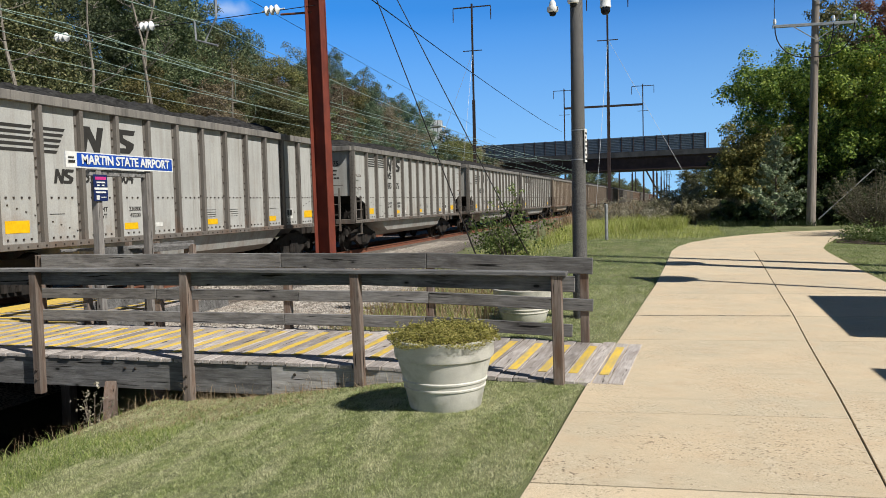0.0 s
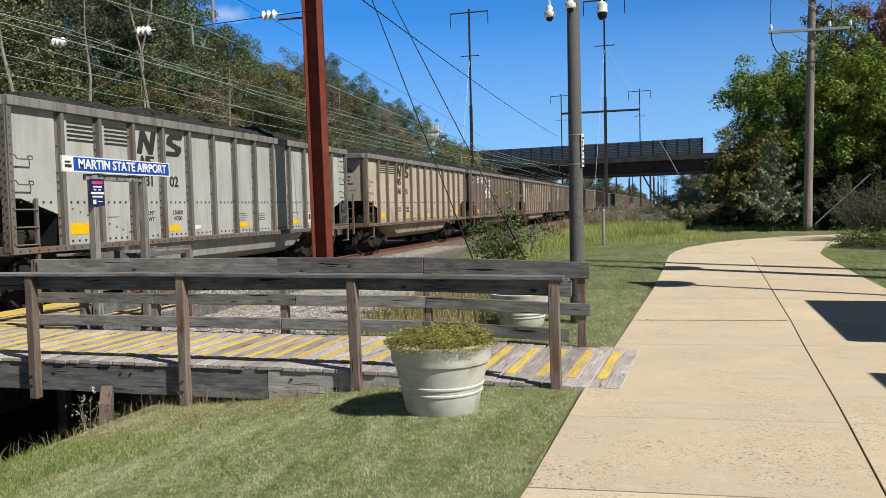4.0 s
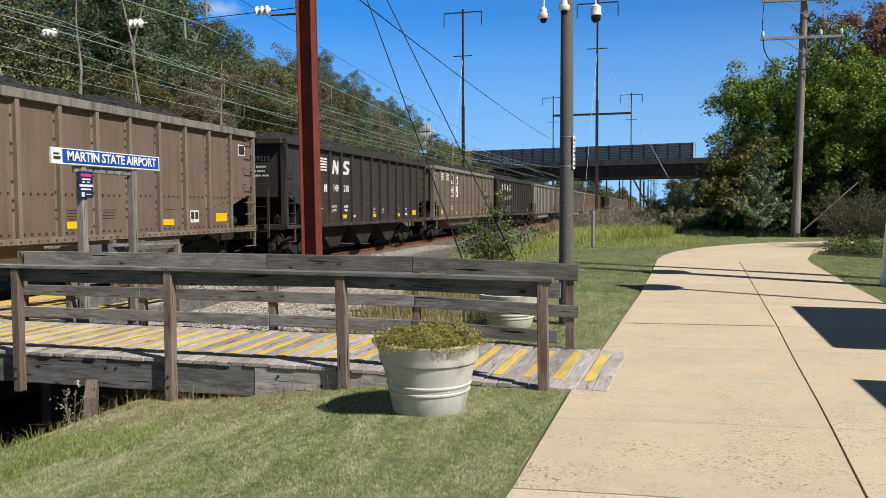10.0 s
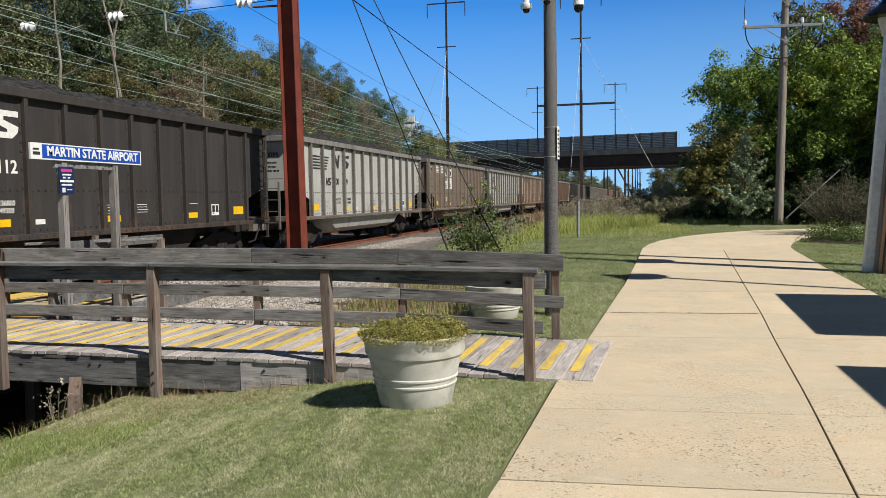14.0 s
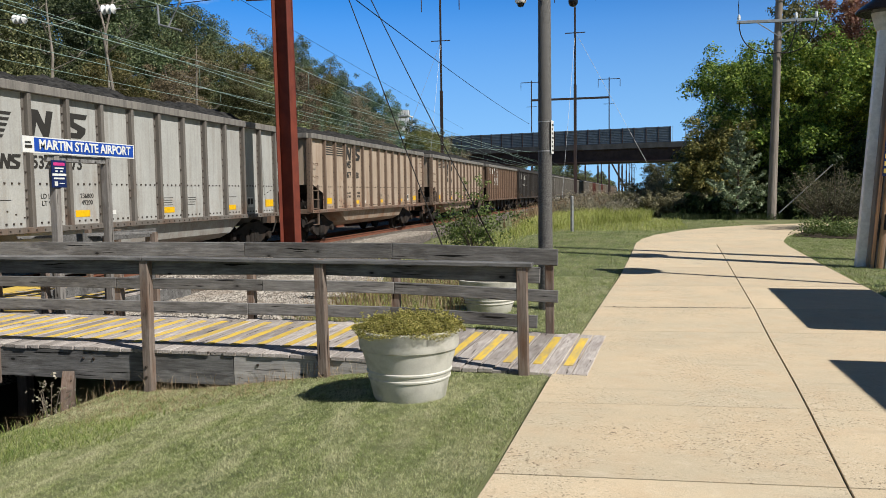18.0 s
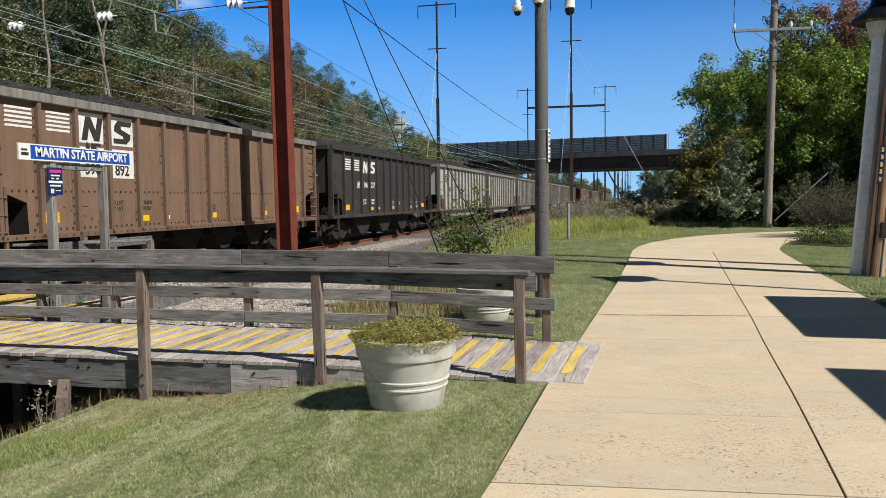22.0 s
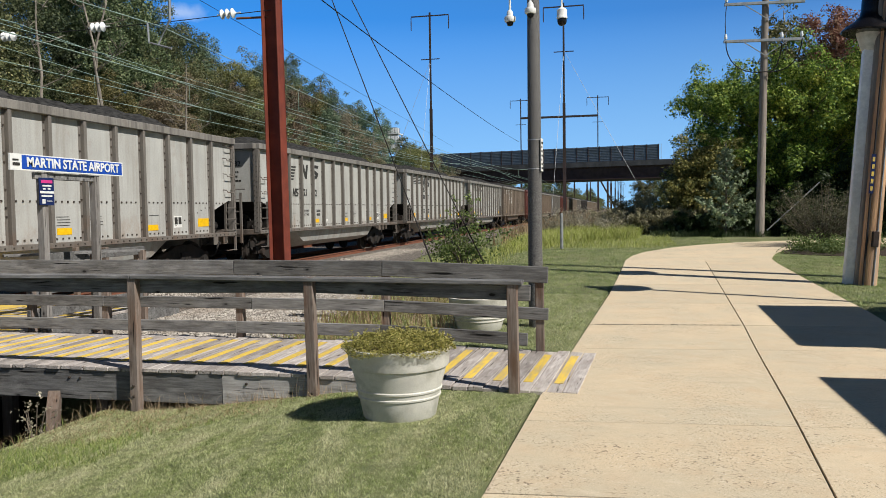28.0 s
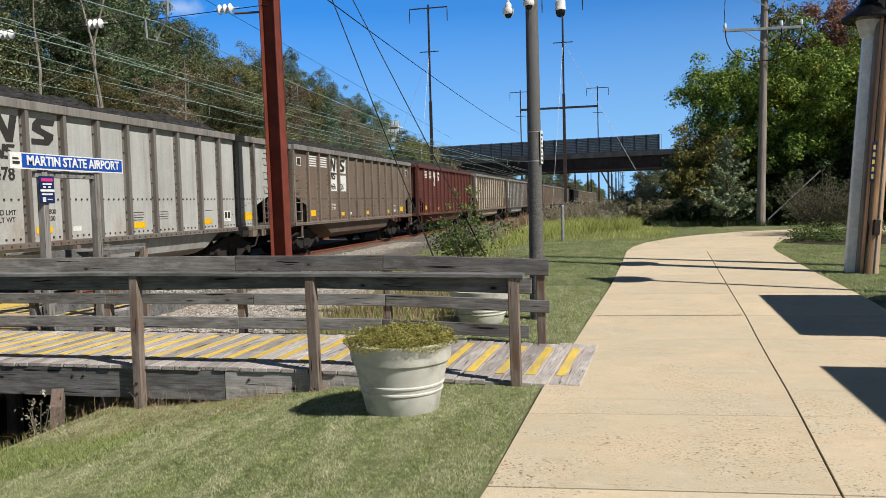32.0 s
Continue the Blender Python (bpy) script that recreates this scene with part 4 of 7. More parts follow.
def emblem_mesh(kind, material):
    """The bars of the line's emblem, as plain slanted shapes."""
    key = (kind, material.name)
    if key not in EMBLEM:
        s = Shape()
        x0, x1 = SIDE + 0.002, SIDE + 0.006
        if kind == "bar":
            s.prism([(0, 0), (0.74, 0), (0.76, 0.042), (0.02, 0.042)], x0, x1)
        elif kind == "wide_bar":
            s.prism([(0, 0), (0.70, 0), (0.74, 0.055), (0.03, 0.055)], x0, x1)
        elif kind == "block":
            s.prism([(1.28 * a, 1.28 * b) for a, b in ((0, 0), (0.13, 0), (0.18, 0.2), (0.30, 0), (0.42, 0), (0.52, 0.37), (0.39, 0.37), (0.34, 0.17), (0.22, 0.37), (0.10, 0.37))], x0, x1)
        elif kind == "curl":
            s.prism([(1.28 * a, 1.28 * b) for a, b in ((0, 0), (0.34, 0), (0.44, 0.08), (0.46, 0.16), (0.2, 0.24), (0.2, 0.29), (0.46, 0.29), (0.5, 0.37), (0.12, 0.37), (0.04, 0.3), (0.02, 0.2), (0.26, 0.12), (0.26, 0.08), (0.0, 0.08))], x0, x1)
        elif kind == "patch":
            s.prism([(0, 0), (0.80, 0), (0.80, 0.60), (0, 0.60)], SIDE + 0.001, SIDE + 0.004)
        elif kind == "reflector":
            s.prism([(0, 0), (0.42, 0), (0.42, 0.13), (0, 0.13)], x0, x1)
        elif kind == "tag":
            s.prism([(0, 0), (0.24, 0), (0.24, 0.09), (0, 0.09)], x0, x1)
        elif kind == "notice":
            s.prism([(0, 0), (0.36, 0), (0.36, 0.28), (0, 0.28)], x0, x1)
        elif kind == "dark_square":
            s.prism([(0, 0), (0.30, 0), (0.30, 0.23), (0, 0.23)], x1, x1 + 0.003)
        elif kind == "stencil_line":
            s.prism([(0, 0), (0.36, 0), (0.36, 0.011), (0, 0.011)], x0, x1)
        elif kind == "end_patch":
            s.box(-0.42, 0.42, 0.034, 0.038, -0.14, 0.30)
        elif kind == "end_line":
            for k in range(5):
                s.box(0.02 + 0.2 * k, 0.02 + 0.2 * k + (0.16 if k % 2 else 0.12), 0.034, 0.038, 0, 0.05)
        elif kind == "notice_inset":
            s.prism([(0, 0), (0.13, 0), (0.13, 0.17), (0, 0.17)], x1, x1 + 0.004)
        EMBLEM[key] = s.mesh(kind, material)
    return EMBLEM[key]


def build_wagon(paint, style, number, detail, label):
    """style: big or small emblem, patch (white patches on brown), hopper, truss."""
    base = {"patch": "tub", "big": "tub", "small": "tub", "hopper": "hopper", "truss": "truss", "plain": "tub"}[style]
    ribs = RIBS_TRUSS if style == "truss" else RIBS
    key = (paint, base, len(ribs))
    if key not in RIGS:
        RIGS[key] = wagon_meshes(*PAINTS[paint], base, ribs)
    rig = RIGS[key]
    w = thing("coal_wagon", label, "coal wagon", group="wagons of the coal train")
    dy = -0.75 if style == "truss" else -0.4 if style == "big" else 0.0
    for name in ("body", "top_rim", "side_sill", "belly"):
        piece(name, rig[name], w)
    piece("coal_load", GEAR["coal_load"], w, None, "black heaped coal")
    for r in ribs:
        piece("rib", rig["rib"], w, pose(0, r, 0))
    for y in (0.05, BODY - 0.05):
        piece("corner_post", rig["corner_post"], w, pose(0, y, 0))
    tagged(piece("rivets", rig["rivets"], w), kind="stuff")
    for y in (1.9, BODY - 1.9):
        bogie = piece("bogie", GEAR["bogie"], w, pose(0, y, 0), "dark greasy bogie")
        for a in (-0.89, 0.89):
            ws = piece("wheelset", GEAR["wheelset"], bogie)
            ws.matrix_parent_inverse = pose(0, a, 0.457)
            WHEELS.append(ws)
    piece("coupler", GEAR["coupler"], w)
    piece("coupler", GEAR["coupler"], w, pose(0, BODY, 0, 0, 0, 180))
    piece("brake_gear", GEAR["brake_gear"], w)
    piece("brake_gear", GEAR["brake_gear"], w, pose(0, BODY - 1.3, 0))
    piece("ladder", rig["ladder"], w, pose(0, 0.55, 0))
    piece("ladder", rig["ladder"], w, pose(0, BODY - 0.06, 0))
    piece("end_ladder", rig["end_ladder"], w)
    for z in (2.25, 2.68, 3.10, 3.45):
        piece("grab_iron", rig["grab_iron"], w, pose(0, BODY - 0.52, z))
    for z in (2.25, 2.68):
        piece("grab_iron", rig["grab_iron"], w, pose(0, 0.12, z))
    if not detail:
        return w
    dark = paint in ("black", "brown", "ruddy", "red")
    ink = STENCIL if paint in ("black", "red") else INK
    bars = STENCIL if dark else INK
    if style in ("big", "hopper"):
        for i in range(5):
            piece("emblem_bar", emblem_mesh("wide_bar", bars), w, pose(0, 1.80 + dy - 0.02 * i, 3.10 - 0.10 * i) if style == "big" else pose(0, 1.55 - 0.02 * i, 3.22 - 0.09 * i))
            piece("emblem_bar", emblem_mesh("wide_bar", bars), w, pose(0, 2.58 + dy - 0.05 * i, 3.10 - 0.10 * i) if style == "big" else pose(0, 2.57, 3.22 - 0.09 * i))
        e = 3.68 + dy if style == "big" else 3.58
        piece("emblem_block", emblem_mesh("block", bars), w, pose(0, e, 2.78))
        piece("emblem_block", emblem_mesh("curl", bars), w, pose(0, e + 0.98, 2.80))
        num_y, num_z = e + 0.36, 2.30
    else:
        for i in range(5):
            for y in (1.45, 2.46):
                piece("emblem_bar", emblem_mesh("bar", bars), w, pose(0, y + dy, 3.36 - 0.08 * i))
        if style in ("patch", "truss"):
            for y in (3.42 + dy, 4.42 + dy):
                piece("emblem_patch", emblem_mesh("patch", STENCIL), w, pose(0, y - 0.07, 2.20))
                piece("emblem_patch", emblem_mesh("patch", STENCIL), w, pose(0, y - 0.07, 2.88))
        piece("emblem_block", emblem_mesh("block", INK if paint != "red" else bars), w, pose(0.004, 3.44 + dy, 2.93))
        piece("emblem_block", emblem_mesh("curl", INK if paint != "red" else bars), w, pose(0.004, 4.44 + dy, 2.93))
        num_y, num_z = 3.80 + dy, 2.36
    if number:
        cutat = 3
        c = INK if style in ("patch", "truss") else ink
        piece("number", lettering(number[:cutat], 0.32, c, 0.004, 0.006), w, Matrix.Translation((SIDE + 0.006, num_y - 0.05, num_z)) @ EAST)
        piece("number", lettering(number[cutat:], 0.32, c, 0.004, 0.006), w, Matrix.Translation((SIDE + 0.006, num_y + 0.9, num_z)) @ EAST)
        if style == "patch":
            piece("emblem_patch", emblem_mesh("end_patch", STENCIL), w, pose(0.72, 0, 3.10))
        piece("number", lettering(number, 0.22, STENCIL if dark and style != "patch" else INK), w, Matrix.Translation((0.72, 0.030, 3.10)) @ SOUTH)
        for i, w_ in enumerate((0.44, 0.36, 0.62)):
            piece("stencil_line", emblem_mesh("end_line", STENCIL if dark else INK), w, pose(0.72 - w_ / 2, 0, 2.84 - 0.13 * i) @ Matrix.Diagonal((w_, 1, 1, 1)))
        piece("stencil_text", lettering("LD LMT\nLT WT", 0.13, ink if not style == "patch" else STENCIL), w, Matrix.Translation((SIDE + 0.003, 3.75, 1.62)) @ EAST)
    for i in (0, 1):
        mark = emblem_mesh("block" if i == 0 else "curl", c if number else ink)
        at = (num_y - 1.05 + 0.24 * i, num_z - 0.13) if style in ("big", "hopper") else (3.52 + dy + 0.24 * i, num_z + 0.27)
        piece("reporting_mark", mark, w, Matrix.Translation((0, *at)) @ Matrix.Diagonal((1, 0.42, 0.55, 1)))
    if number and style != "patch":
        piece("stencil_text", lettering("236800\n49200", 0.13, ink), w, Matrix.Translation((SIDE + 0.003, 4.80, 1.62)) @ EAST)
    for y in (1.45, 4.45, 7.45, 10.42, 12.62):
        piece("reflector", emblem_mesh("reflector", REFLECT), w, pose(0, y, 1.28 if y not in (1.45, 12.62) else 1.32) @ Matrix.Diagonal((1, 1.25, 1.6, 1) if y < 2 or y > 12 else (1, 1, 1, 1)), "yellow reflective strip")
    if paint == "brown":
        for y in (0.42, 13.75):
            piece("notice", emblem_mesh("notice", STENCIL), w, pose(0, y, 3.02))
            piece("notice_inset", emblem_mesh("dark_square", INK), w, pose(0, y + 0.03, 3.045))
    rng = random.Random(number or paint)
    for y in (7.42, 8.42):
        for i in range(4):
            piece("stencil_line", emblem_mesh("stencil_line", ink), w, pose(0, y + rng.uniform(0, 0.06), 1.62 - 0.055 * i))
    for y in (2.45, 10.5):
        piece("stencil_line", emblem_mesh("stencil_line", ink), w, pose(0, y, 1.62))
    piece("tag", emblem_mesh("tag", STENCIL), w, pose(0, 5.45, 1.3))
    piece("notice", emblem_mesh("notice", STENCIL), w, pose(0, 11.5, 1.32))
    for y in (11.53, 11.70):
        piece("notice_inset", emblem_mesh("notice_inset", INK), w, pose(0, y, 1.40))
    return w


GREY = "light grey steel coal wagon with ribbed sides, heaped with coal"
TAN = "dusty tan steel coal wagon with ribbed sides, heaped with coal"
BROWN = "brown steel coal wagon with white emblem patches, heaped with coal"
DARK = "black steel hopper wagon with white emblem, heaped with coal"
RED = "dark red steel coal wagon with ribbed sides, heaped with coal"
CONSIST = [("grey", "small", "47310", GREY), ("grey", "big", "526804", GREY), ("grey", "small", "47375", GREY), ("grey", "big", "53220", GREY),
           ("grey", "small", "48102", GREY), ("tan", "small", "50635", TAN), ("brown", "patch", "46674", BROWN), ("tan", "small", "49706", TAN),
           ("brown", "patch", "47294", BROWN), ("black", "hopper", "149210", DARK), ("brown", "patch", "46519", BROWN), ("black", "hopper", "147112", DARK),
           ("grey", "big", "50099", GREY), ("brown", "patch", "46350", BROWN), ("grey", "big", "53273", GREY), ("rusty", "small", "47768", TAN),
           ("rusty", "small", "49814", TAN), ("ruddy", "truss", "390892", "brown steel hopper wagon with white patches, heaped with coal"), ("black", "hopper", "146237", DARK),
           ("grey", "big", "53278", GREY), ("grey", "big", "52313", GREY), ("grey", "big", "", GREY), ("grey", "big", "52182", GREY),
           ("grey", "small", "48827", GREY), ("grey", "small", "47873", GREY), ("brown", "patch", "46626", BROWN), ("red", "plain", "", RED),
           ("tan", "small", "", TAN), ("grey", "small", "", GREY), ("red", "plain", "", RED), ("tan", "small", "", TAN), ("brown", "plain", "", BROWN), ("grey", "plain", "", GREY),
           ("black", "hopper", "", DARK), ("black", "hopper", "", DARK), ("brown", "plain", "", BROWN), ("tan", "plain", "", TAN), ("brown", "plain", "", BROWN),
           ("tan", "plain", "", TAN), ("brown", "plain", "", BROWN), ("grey", "plain", "", GREY), ("brown", "plain", "", BROWN)]
TRAIN = []
for k, (paint, style, number, label) in enumerate(CONSIST):
    TRAIN.append(build_wagon(paint, style, number, k < 31, label))


# ---- timber ramp and platform ----
def board_mesh(length, w, h, material, name, bevel=0.006):
    """A sawn board along x, its grain and edges a little uneven."""
    s = Shape()
    rng = random.Random(int(length * 1000 + w * 100))
    n = max(2, int(length / 0.6))
    ring = []
    for i in range(n + 1):
        x = length * i / n
        dz, dy = rng.uniform(-0.003, 0.003), rng.uniform(-0.003, 0.003)
        ring += [(x, -w / 2 + dy, -h / 2 + dz), (x, w / 2 + dy, -h / 2 + dz), (x, w / 2 + dy, h / 2 + dz), (x, -w / 2 + dy, h / 2 + dz)]
    f = [(4 * i + j, 4 * i + (j + 1) % 4, 4 * i + 4 + (j + 1) % 4, 4 * i + 4 + j) for i in range(n) for j in range(4)] + [(3, 2, 1, 0), (4 * n, 4 * n + 1, 4 * n + 2, 4 * n + 3)]
    s.add(ring, f)
    return s.mesh(name, material, bevel)


def deck_z(x):
    """Top of the ramp, level over the ditch and sloping down to the path."""
    return 0.020 + 0.085 * float(1 - smooth(-3.2, -0.5, np.float64(x)))


NEAR_Y, FAR_Y = 6.95, 8.78


def build_ramp():
    ramp = thing("ramp", "weathered timber ramp with yellow striped planks and rails", "ramp", kind="")
    planks = [board_mesh(FAR_Y - NEAR_Y + 0.10 + 0.03 * k, 0.132, 0.038, DECK, "plank", 0.004) for k in range(3)]
    stripe = Shape().box(0, 1.38, -0.041, 0.041, 0.0, 0.004).mesh("yellow_stripe", YELLOW)
    rng = random.Random(8)
    x = -0.47
    i = 0
    while x > -11.2:
        z = deck_z(x)
        m = pose(x, NEAR_Y - 0.06 + rng.uniform(-0.012, 0.012), z - 0.019 + rng.uniform(-0.003, 0.003), 0, 0, 90 - 2.6 * float(smooth(-3.0, -0.5, np.float64(x))) + rng.uniform(-0.2, 0.2))
        p = piece("plank", planks[i % 3], ramp, m)
        if i % 2 == 1:
            piece("yellow_stripe", stripe, p, pose(0.33, 0, 0.0205), "worn yellow paint stripe")
        x -= 0.1385
        i += 1
    # joists behind the fascia boards
    for y in (NEAR_Y - 0.025, FAR_Y + 0.02):
        for a, b in ((-3.75, -0.95), (-8.0, -3.76), (-11.2, -8.01)):
            s = Shape()
            n = 6
            for k in range(n + 1):
                q = a + (b - a) * k / n
                s.v += [(q, y - 0.02, deck_z(q) - 0.04), (q, y + 0.02, deck_z(q) - 0.04), (q, y + 0.02, deck_z(q) - 0.33), (q, y - 0.02, deck_z(q) - 0.33)]
            s.f += [(4 * k + j, 4 * k + (j + 1) % 4, 4 * k + 4 + (j + 1) % 4, 4 * k + 4 + j) for k in range(n) for j in range(4)] + [(3, 2, 1, 0), (4 * n, 4 * n + 1, 4 * n + 2, 4 * n + 3)]
            part("fascia_board", s, WOOD if a < -7 else WOOD_PALE, ramp)
    # posts
    post = Shape().box(-0.045, 0.045, -0.045, 0.045, 0, 1.30).mesh("post", WOOD_Z, 0.006)
    for px in (-0.94, -2.80, -4.64, -6.45, -8.3):
        piece("post", post, ramp, pose(px, NEAR_Y - 0.092, deck_z(px) + 0.885 + 0.045 * float(smooth(-4.6, -0.8, np.float64(px))) - 1.30, 0, rng.uniform(-1.2, 0.2), 0))
    bolt = Shape().lathe([(0.014, 0), (0.014, 0.008), (0.008, 0.014)], 8).mesh("bolt", RIVET)
    for px in (-0.94, -2.80, -4.64, -6.45):
        for dz in (-0.16, -0.26):
            piece("bolt", bolt, ramp, Matrix.Translation((px, NEAR_Y - 0.137, deck_z(px) + dz)) @ Matrix.Rotation(math.pi / 2, 4, "X"))
    for px in (-1.6, -3.5, -5.3, -5.42, -7.2):
        piece("bolt", bolt, ramp, Matrix.Translation((px, NEAR_Y - 0.045, deck_z(px) - 0.12)) @ Matrix.Rotation(math.pi / 2, 4, "X"))
    for px in (-0.92, -2.70, -4.53, -6.36, -8.2):
        piece("post", post, ramp, pose(px, FAR_Y + 0.05, deck_z(px) + 0.93 - 1.30, 0, rng.uniform(-0.8, 0.5), 0))
    # rails: near side has a flat cap, far side boards alone
    def rails(y, joints, z, w, h, lift=0.0):
        for a, b in zip(joints, joints[1:]):
            me = board_mesh(abs(b - a) - 0.005, w, h, WOOD, "rail_board")
            za, zb = (deck_z(q) + z + lift * float(smooth(-4.6, -0.8, np.float64(q))) for q in (a, b))
            piece("rail_board", me, ramp, pose(min(a, b), y, zb + rng.uniform(-0.004, 0.004), 0, math.degrees(math.atan2(zb - za, abs(b - a))), 0))
    rails(NEAR_Y - 0.075, (-0.86, -4.64, -10.2), 0.90, 0.15, 0.038, 0.045)
    rails(NEAR_Y - 0.025, (-0.80, -2.80, -4.70, -6.45, -10.2), 0.805, 0.038, 0.14, 0.045)
    rails(FAR_Y, (-0.82, -2.72, -4.57, -8.12), 0.848, 0.038, 0.18)
    rails(FAR_Y, (-0.82, -2.70, -4.35, -6.35, -8.3), 0.42, 0.038, 0.135)
    rails(FAR_Y, (-1.05, -2.75, -4.55, -8.3), 0.13, 0.038, 0.14)
    # trestle legs in the ditch
    part("trestle_leg", Shape().prism([(-0.06, -1.1), (0.06, -1.1), (0.06, 0.12), (0.0, 0.22), (-0.06, 0.05)], -0.055, 0.055), WOOD_Z, ramp, "split stump of an old trestle leg", m=pose(-5.47, 6.72, -0.33, 0, 3, 25))
    for x, y in ((-5.3, NEAR_Y + 0.35), (-7.6, NEAR_Y + 0.15), (-7.6, FAR_Y - 0.2), (-9.8, NEAR_Y + 0.15)):
        part("trestle_leg", Shape().box(-0.07, 0.07, -0.07, 0.07, -1.1, 0), WOOD_Z, ramp, bevel=0.008, m=pose(x, y, deck_z(x) - 0.20, 2, 3, 0))


def build_platform():
    p = thing("platform", "low timber boarding platform with yellow stripes beside the track", "platform")
    plank = board_mesh(2.6, 0.138, 0.04, DECK, "plank", 0.004)
    stripe = Shape().box(0, 1.9, -0.05, 0.05, 0.0, 0.004).mesh("yellow_stripe", YELLOW)
    for i in range(44):
        b = piece("plank", plank, p, pose(-10.25, 6.2 + 0.1455 * i, 0.08))
        if i % 2:
            piece("yellow_stripe", stripe, b, pose(0.55, 0, 0.0215), "worn yellow paint stripe")
    part("edge_strip", Shape().box(-10.26, -9.75, 6.1, 12.6, 0.103, 0.112), YELLOW, p, "yellow tactile edge strip")
    part("edge_beam", Shape().box(-7.75, -7.63, 8.85, 12.6, -0.25, 0.058), WOOD, p, bevel=0.01)
    # railing at its far end and back
    post = Shape().box(-0.045, 0.045, -0.045, 0.045, -0.4, 0.93).mesh("post", WOOD_Z, 0.006)
    for x, y in ((-7.6, 9.0), (-7.6, 10.3), (-7.6, 11.5), (-8.3, 12.4), (-9.0, 12.5), (-9.6, 12.5)):
        piece("post", post, p, pose(x, y, 0.1))
    part("rail_board", Shape().beam((-8.9, 10.0, 1.02), (-7.62, 11.55, 1.02), 0.14, 0.04), WOOD, p, bevel=0.005)
    part("rail_board", Shape().beam((-8.28, 10.05, 0.98), (-8.20, 12.45, 0.98), 0.04, 0.14), WOOD, p, bevel=0.005)
    for z in (0.30, 0.62):
        part("rail_board", Shape().beam((-7.6, 8.95, z), (-7.6, 11.55, z), 0.04, 0.14), WOOD, p, bevel=0.005)


def build_sign():
    s = thing("station_sign", "blue station name sign with white letters on timber posts", "sign", pose(-7.5, 0, 0))
    for y in (9.15, 10.22):
        part("post", Shape().box(-0.05, 0.05, -0.05, 0.05, 0.0, 2.16), WOOD_SIGN, s, bevel=0.006, m=pose(0, y, 0))
    part("crossbar", Shape().box(-0.03, 0.03, 9.0, 10.3, 2.08, 2.17), WOOD, s, bevel=0.006)
    part("board", Shape().box(0.05, 0.075, 8.72, 10.78, 2.195, 2.375), BLUE, s, "blue enamel board", 0.004)
    part("border", Shape().box(0.047, 0.072, 8.52, 10.80, 2.180, 2.388), WHITE, s, "white border")
    me = lettering("MARTIN STATE AIRPORT", 0.165, WHITE, 0.004, 0.0042)
    ob = piece("lettering", me, s, Matrix.Translation((0.078, 9.75, 2.285)) @ EAST)
    w = max(v.co.x for v in me.vertices) - min(v.co.x for v in me.vertices)
    for v in me.vertices:
        v.co.x *= 1.90 / w
        v.co.y *= 1.05
    part("emblem", Shape().box(0.076, 0.079, 8.56, 8.68, 2.24, 2.275).box(0.076, 0.079, 8.56, 8.66, 2.30, 2.32), INK, s)
    part("notice_board", Shape().box(0.055, 0.07, 9.02, 9.29, 1.74, 2.10), NAVY, s, "navy notice board", 0.002)
    part("notice_band", Shape().box(0.071, 0.073, 9.025, 9.285, 1.895, 1.925), WHITE, s)
    part("notice_heading", Shape().box(0.071, 0.073, 9.05, 9.26, 2.03, 2.07), PINK, s)
    part("notice_print", Shape().box(0.071, 0.073, 9.07, 9.24, 1.985, 2.005).box(0.071, 0.073, 9.08, 9.13, 1.945, 1.965).box(0.071, 0.073, 9.17, 9.22, 1.945, 1.965)
         .box(0.071, 0.073, 9.05, 9.25, 1.85, 1.872).box(0.071, 0.073, 9.06, 9.12, 1.76, 1.82).box(0.071, 0.073, 9.15, 9.25, 1.79, 1.80), STENCIL, s)


# ---- pots ----
def leaf_cloud(n, seed, centre_fun, size, bias=0.4, aspect=0.5):
    """n small bent leaves about points given by centre_fun(rng, n)."""
    rng = np.random.default_rng(seed)
    c = centre_fun(rng, n)
    n = len(c)
    a = rng.normal(size=(n, 3))
    a[:, 2] *= 0.6
    a /= np.linalg.norm(a, axis=1)[:, None]
    nrm = rng.normal(size=(n, 3)) + np.array([0, 0, bias * 2])
    b = np.cross(a, nrm)
    b /= np.linalg.norm(b, axis=1)[:, None] + 1e-9
    up = np.cross(b, a)
    l = size * rng.uniform(0.6, 1.4, (n, 1))
    w = l * aspect
    v = np.stack([c - a * l, c + b * w - up * l * 0.15, c + a * l, c - b * w - up * l * 0.15], 1).reshape(-1, 3)
    return v, np.arange(n)[:, None] * 4 + np.array([[0, 1, 2, 3]])


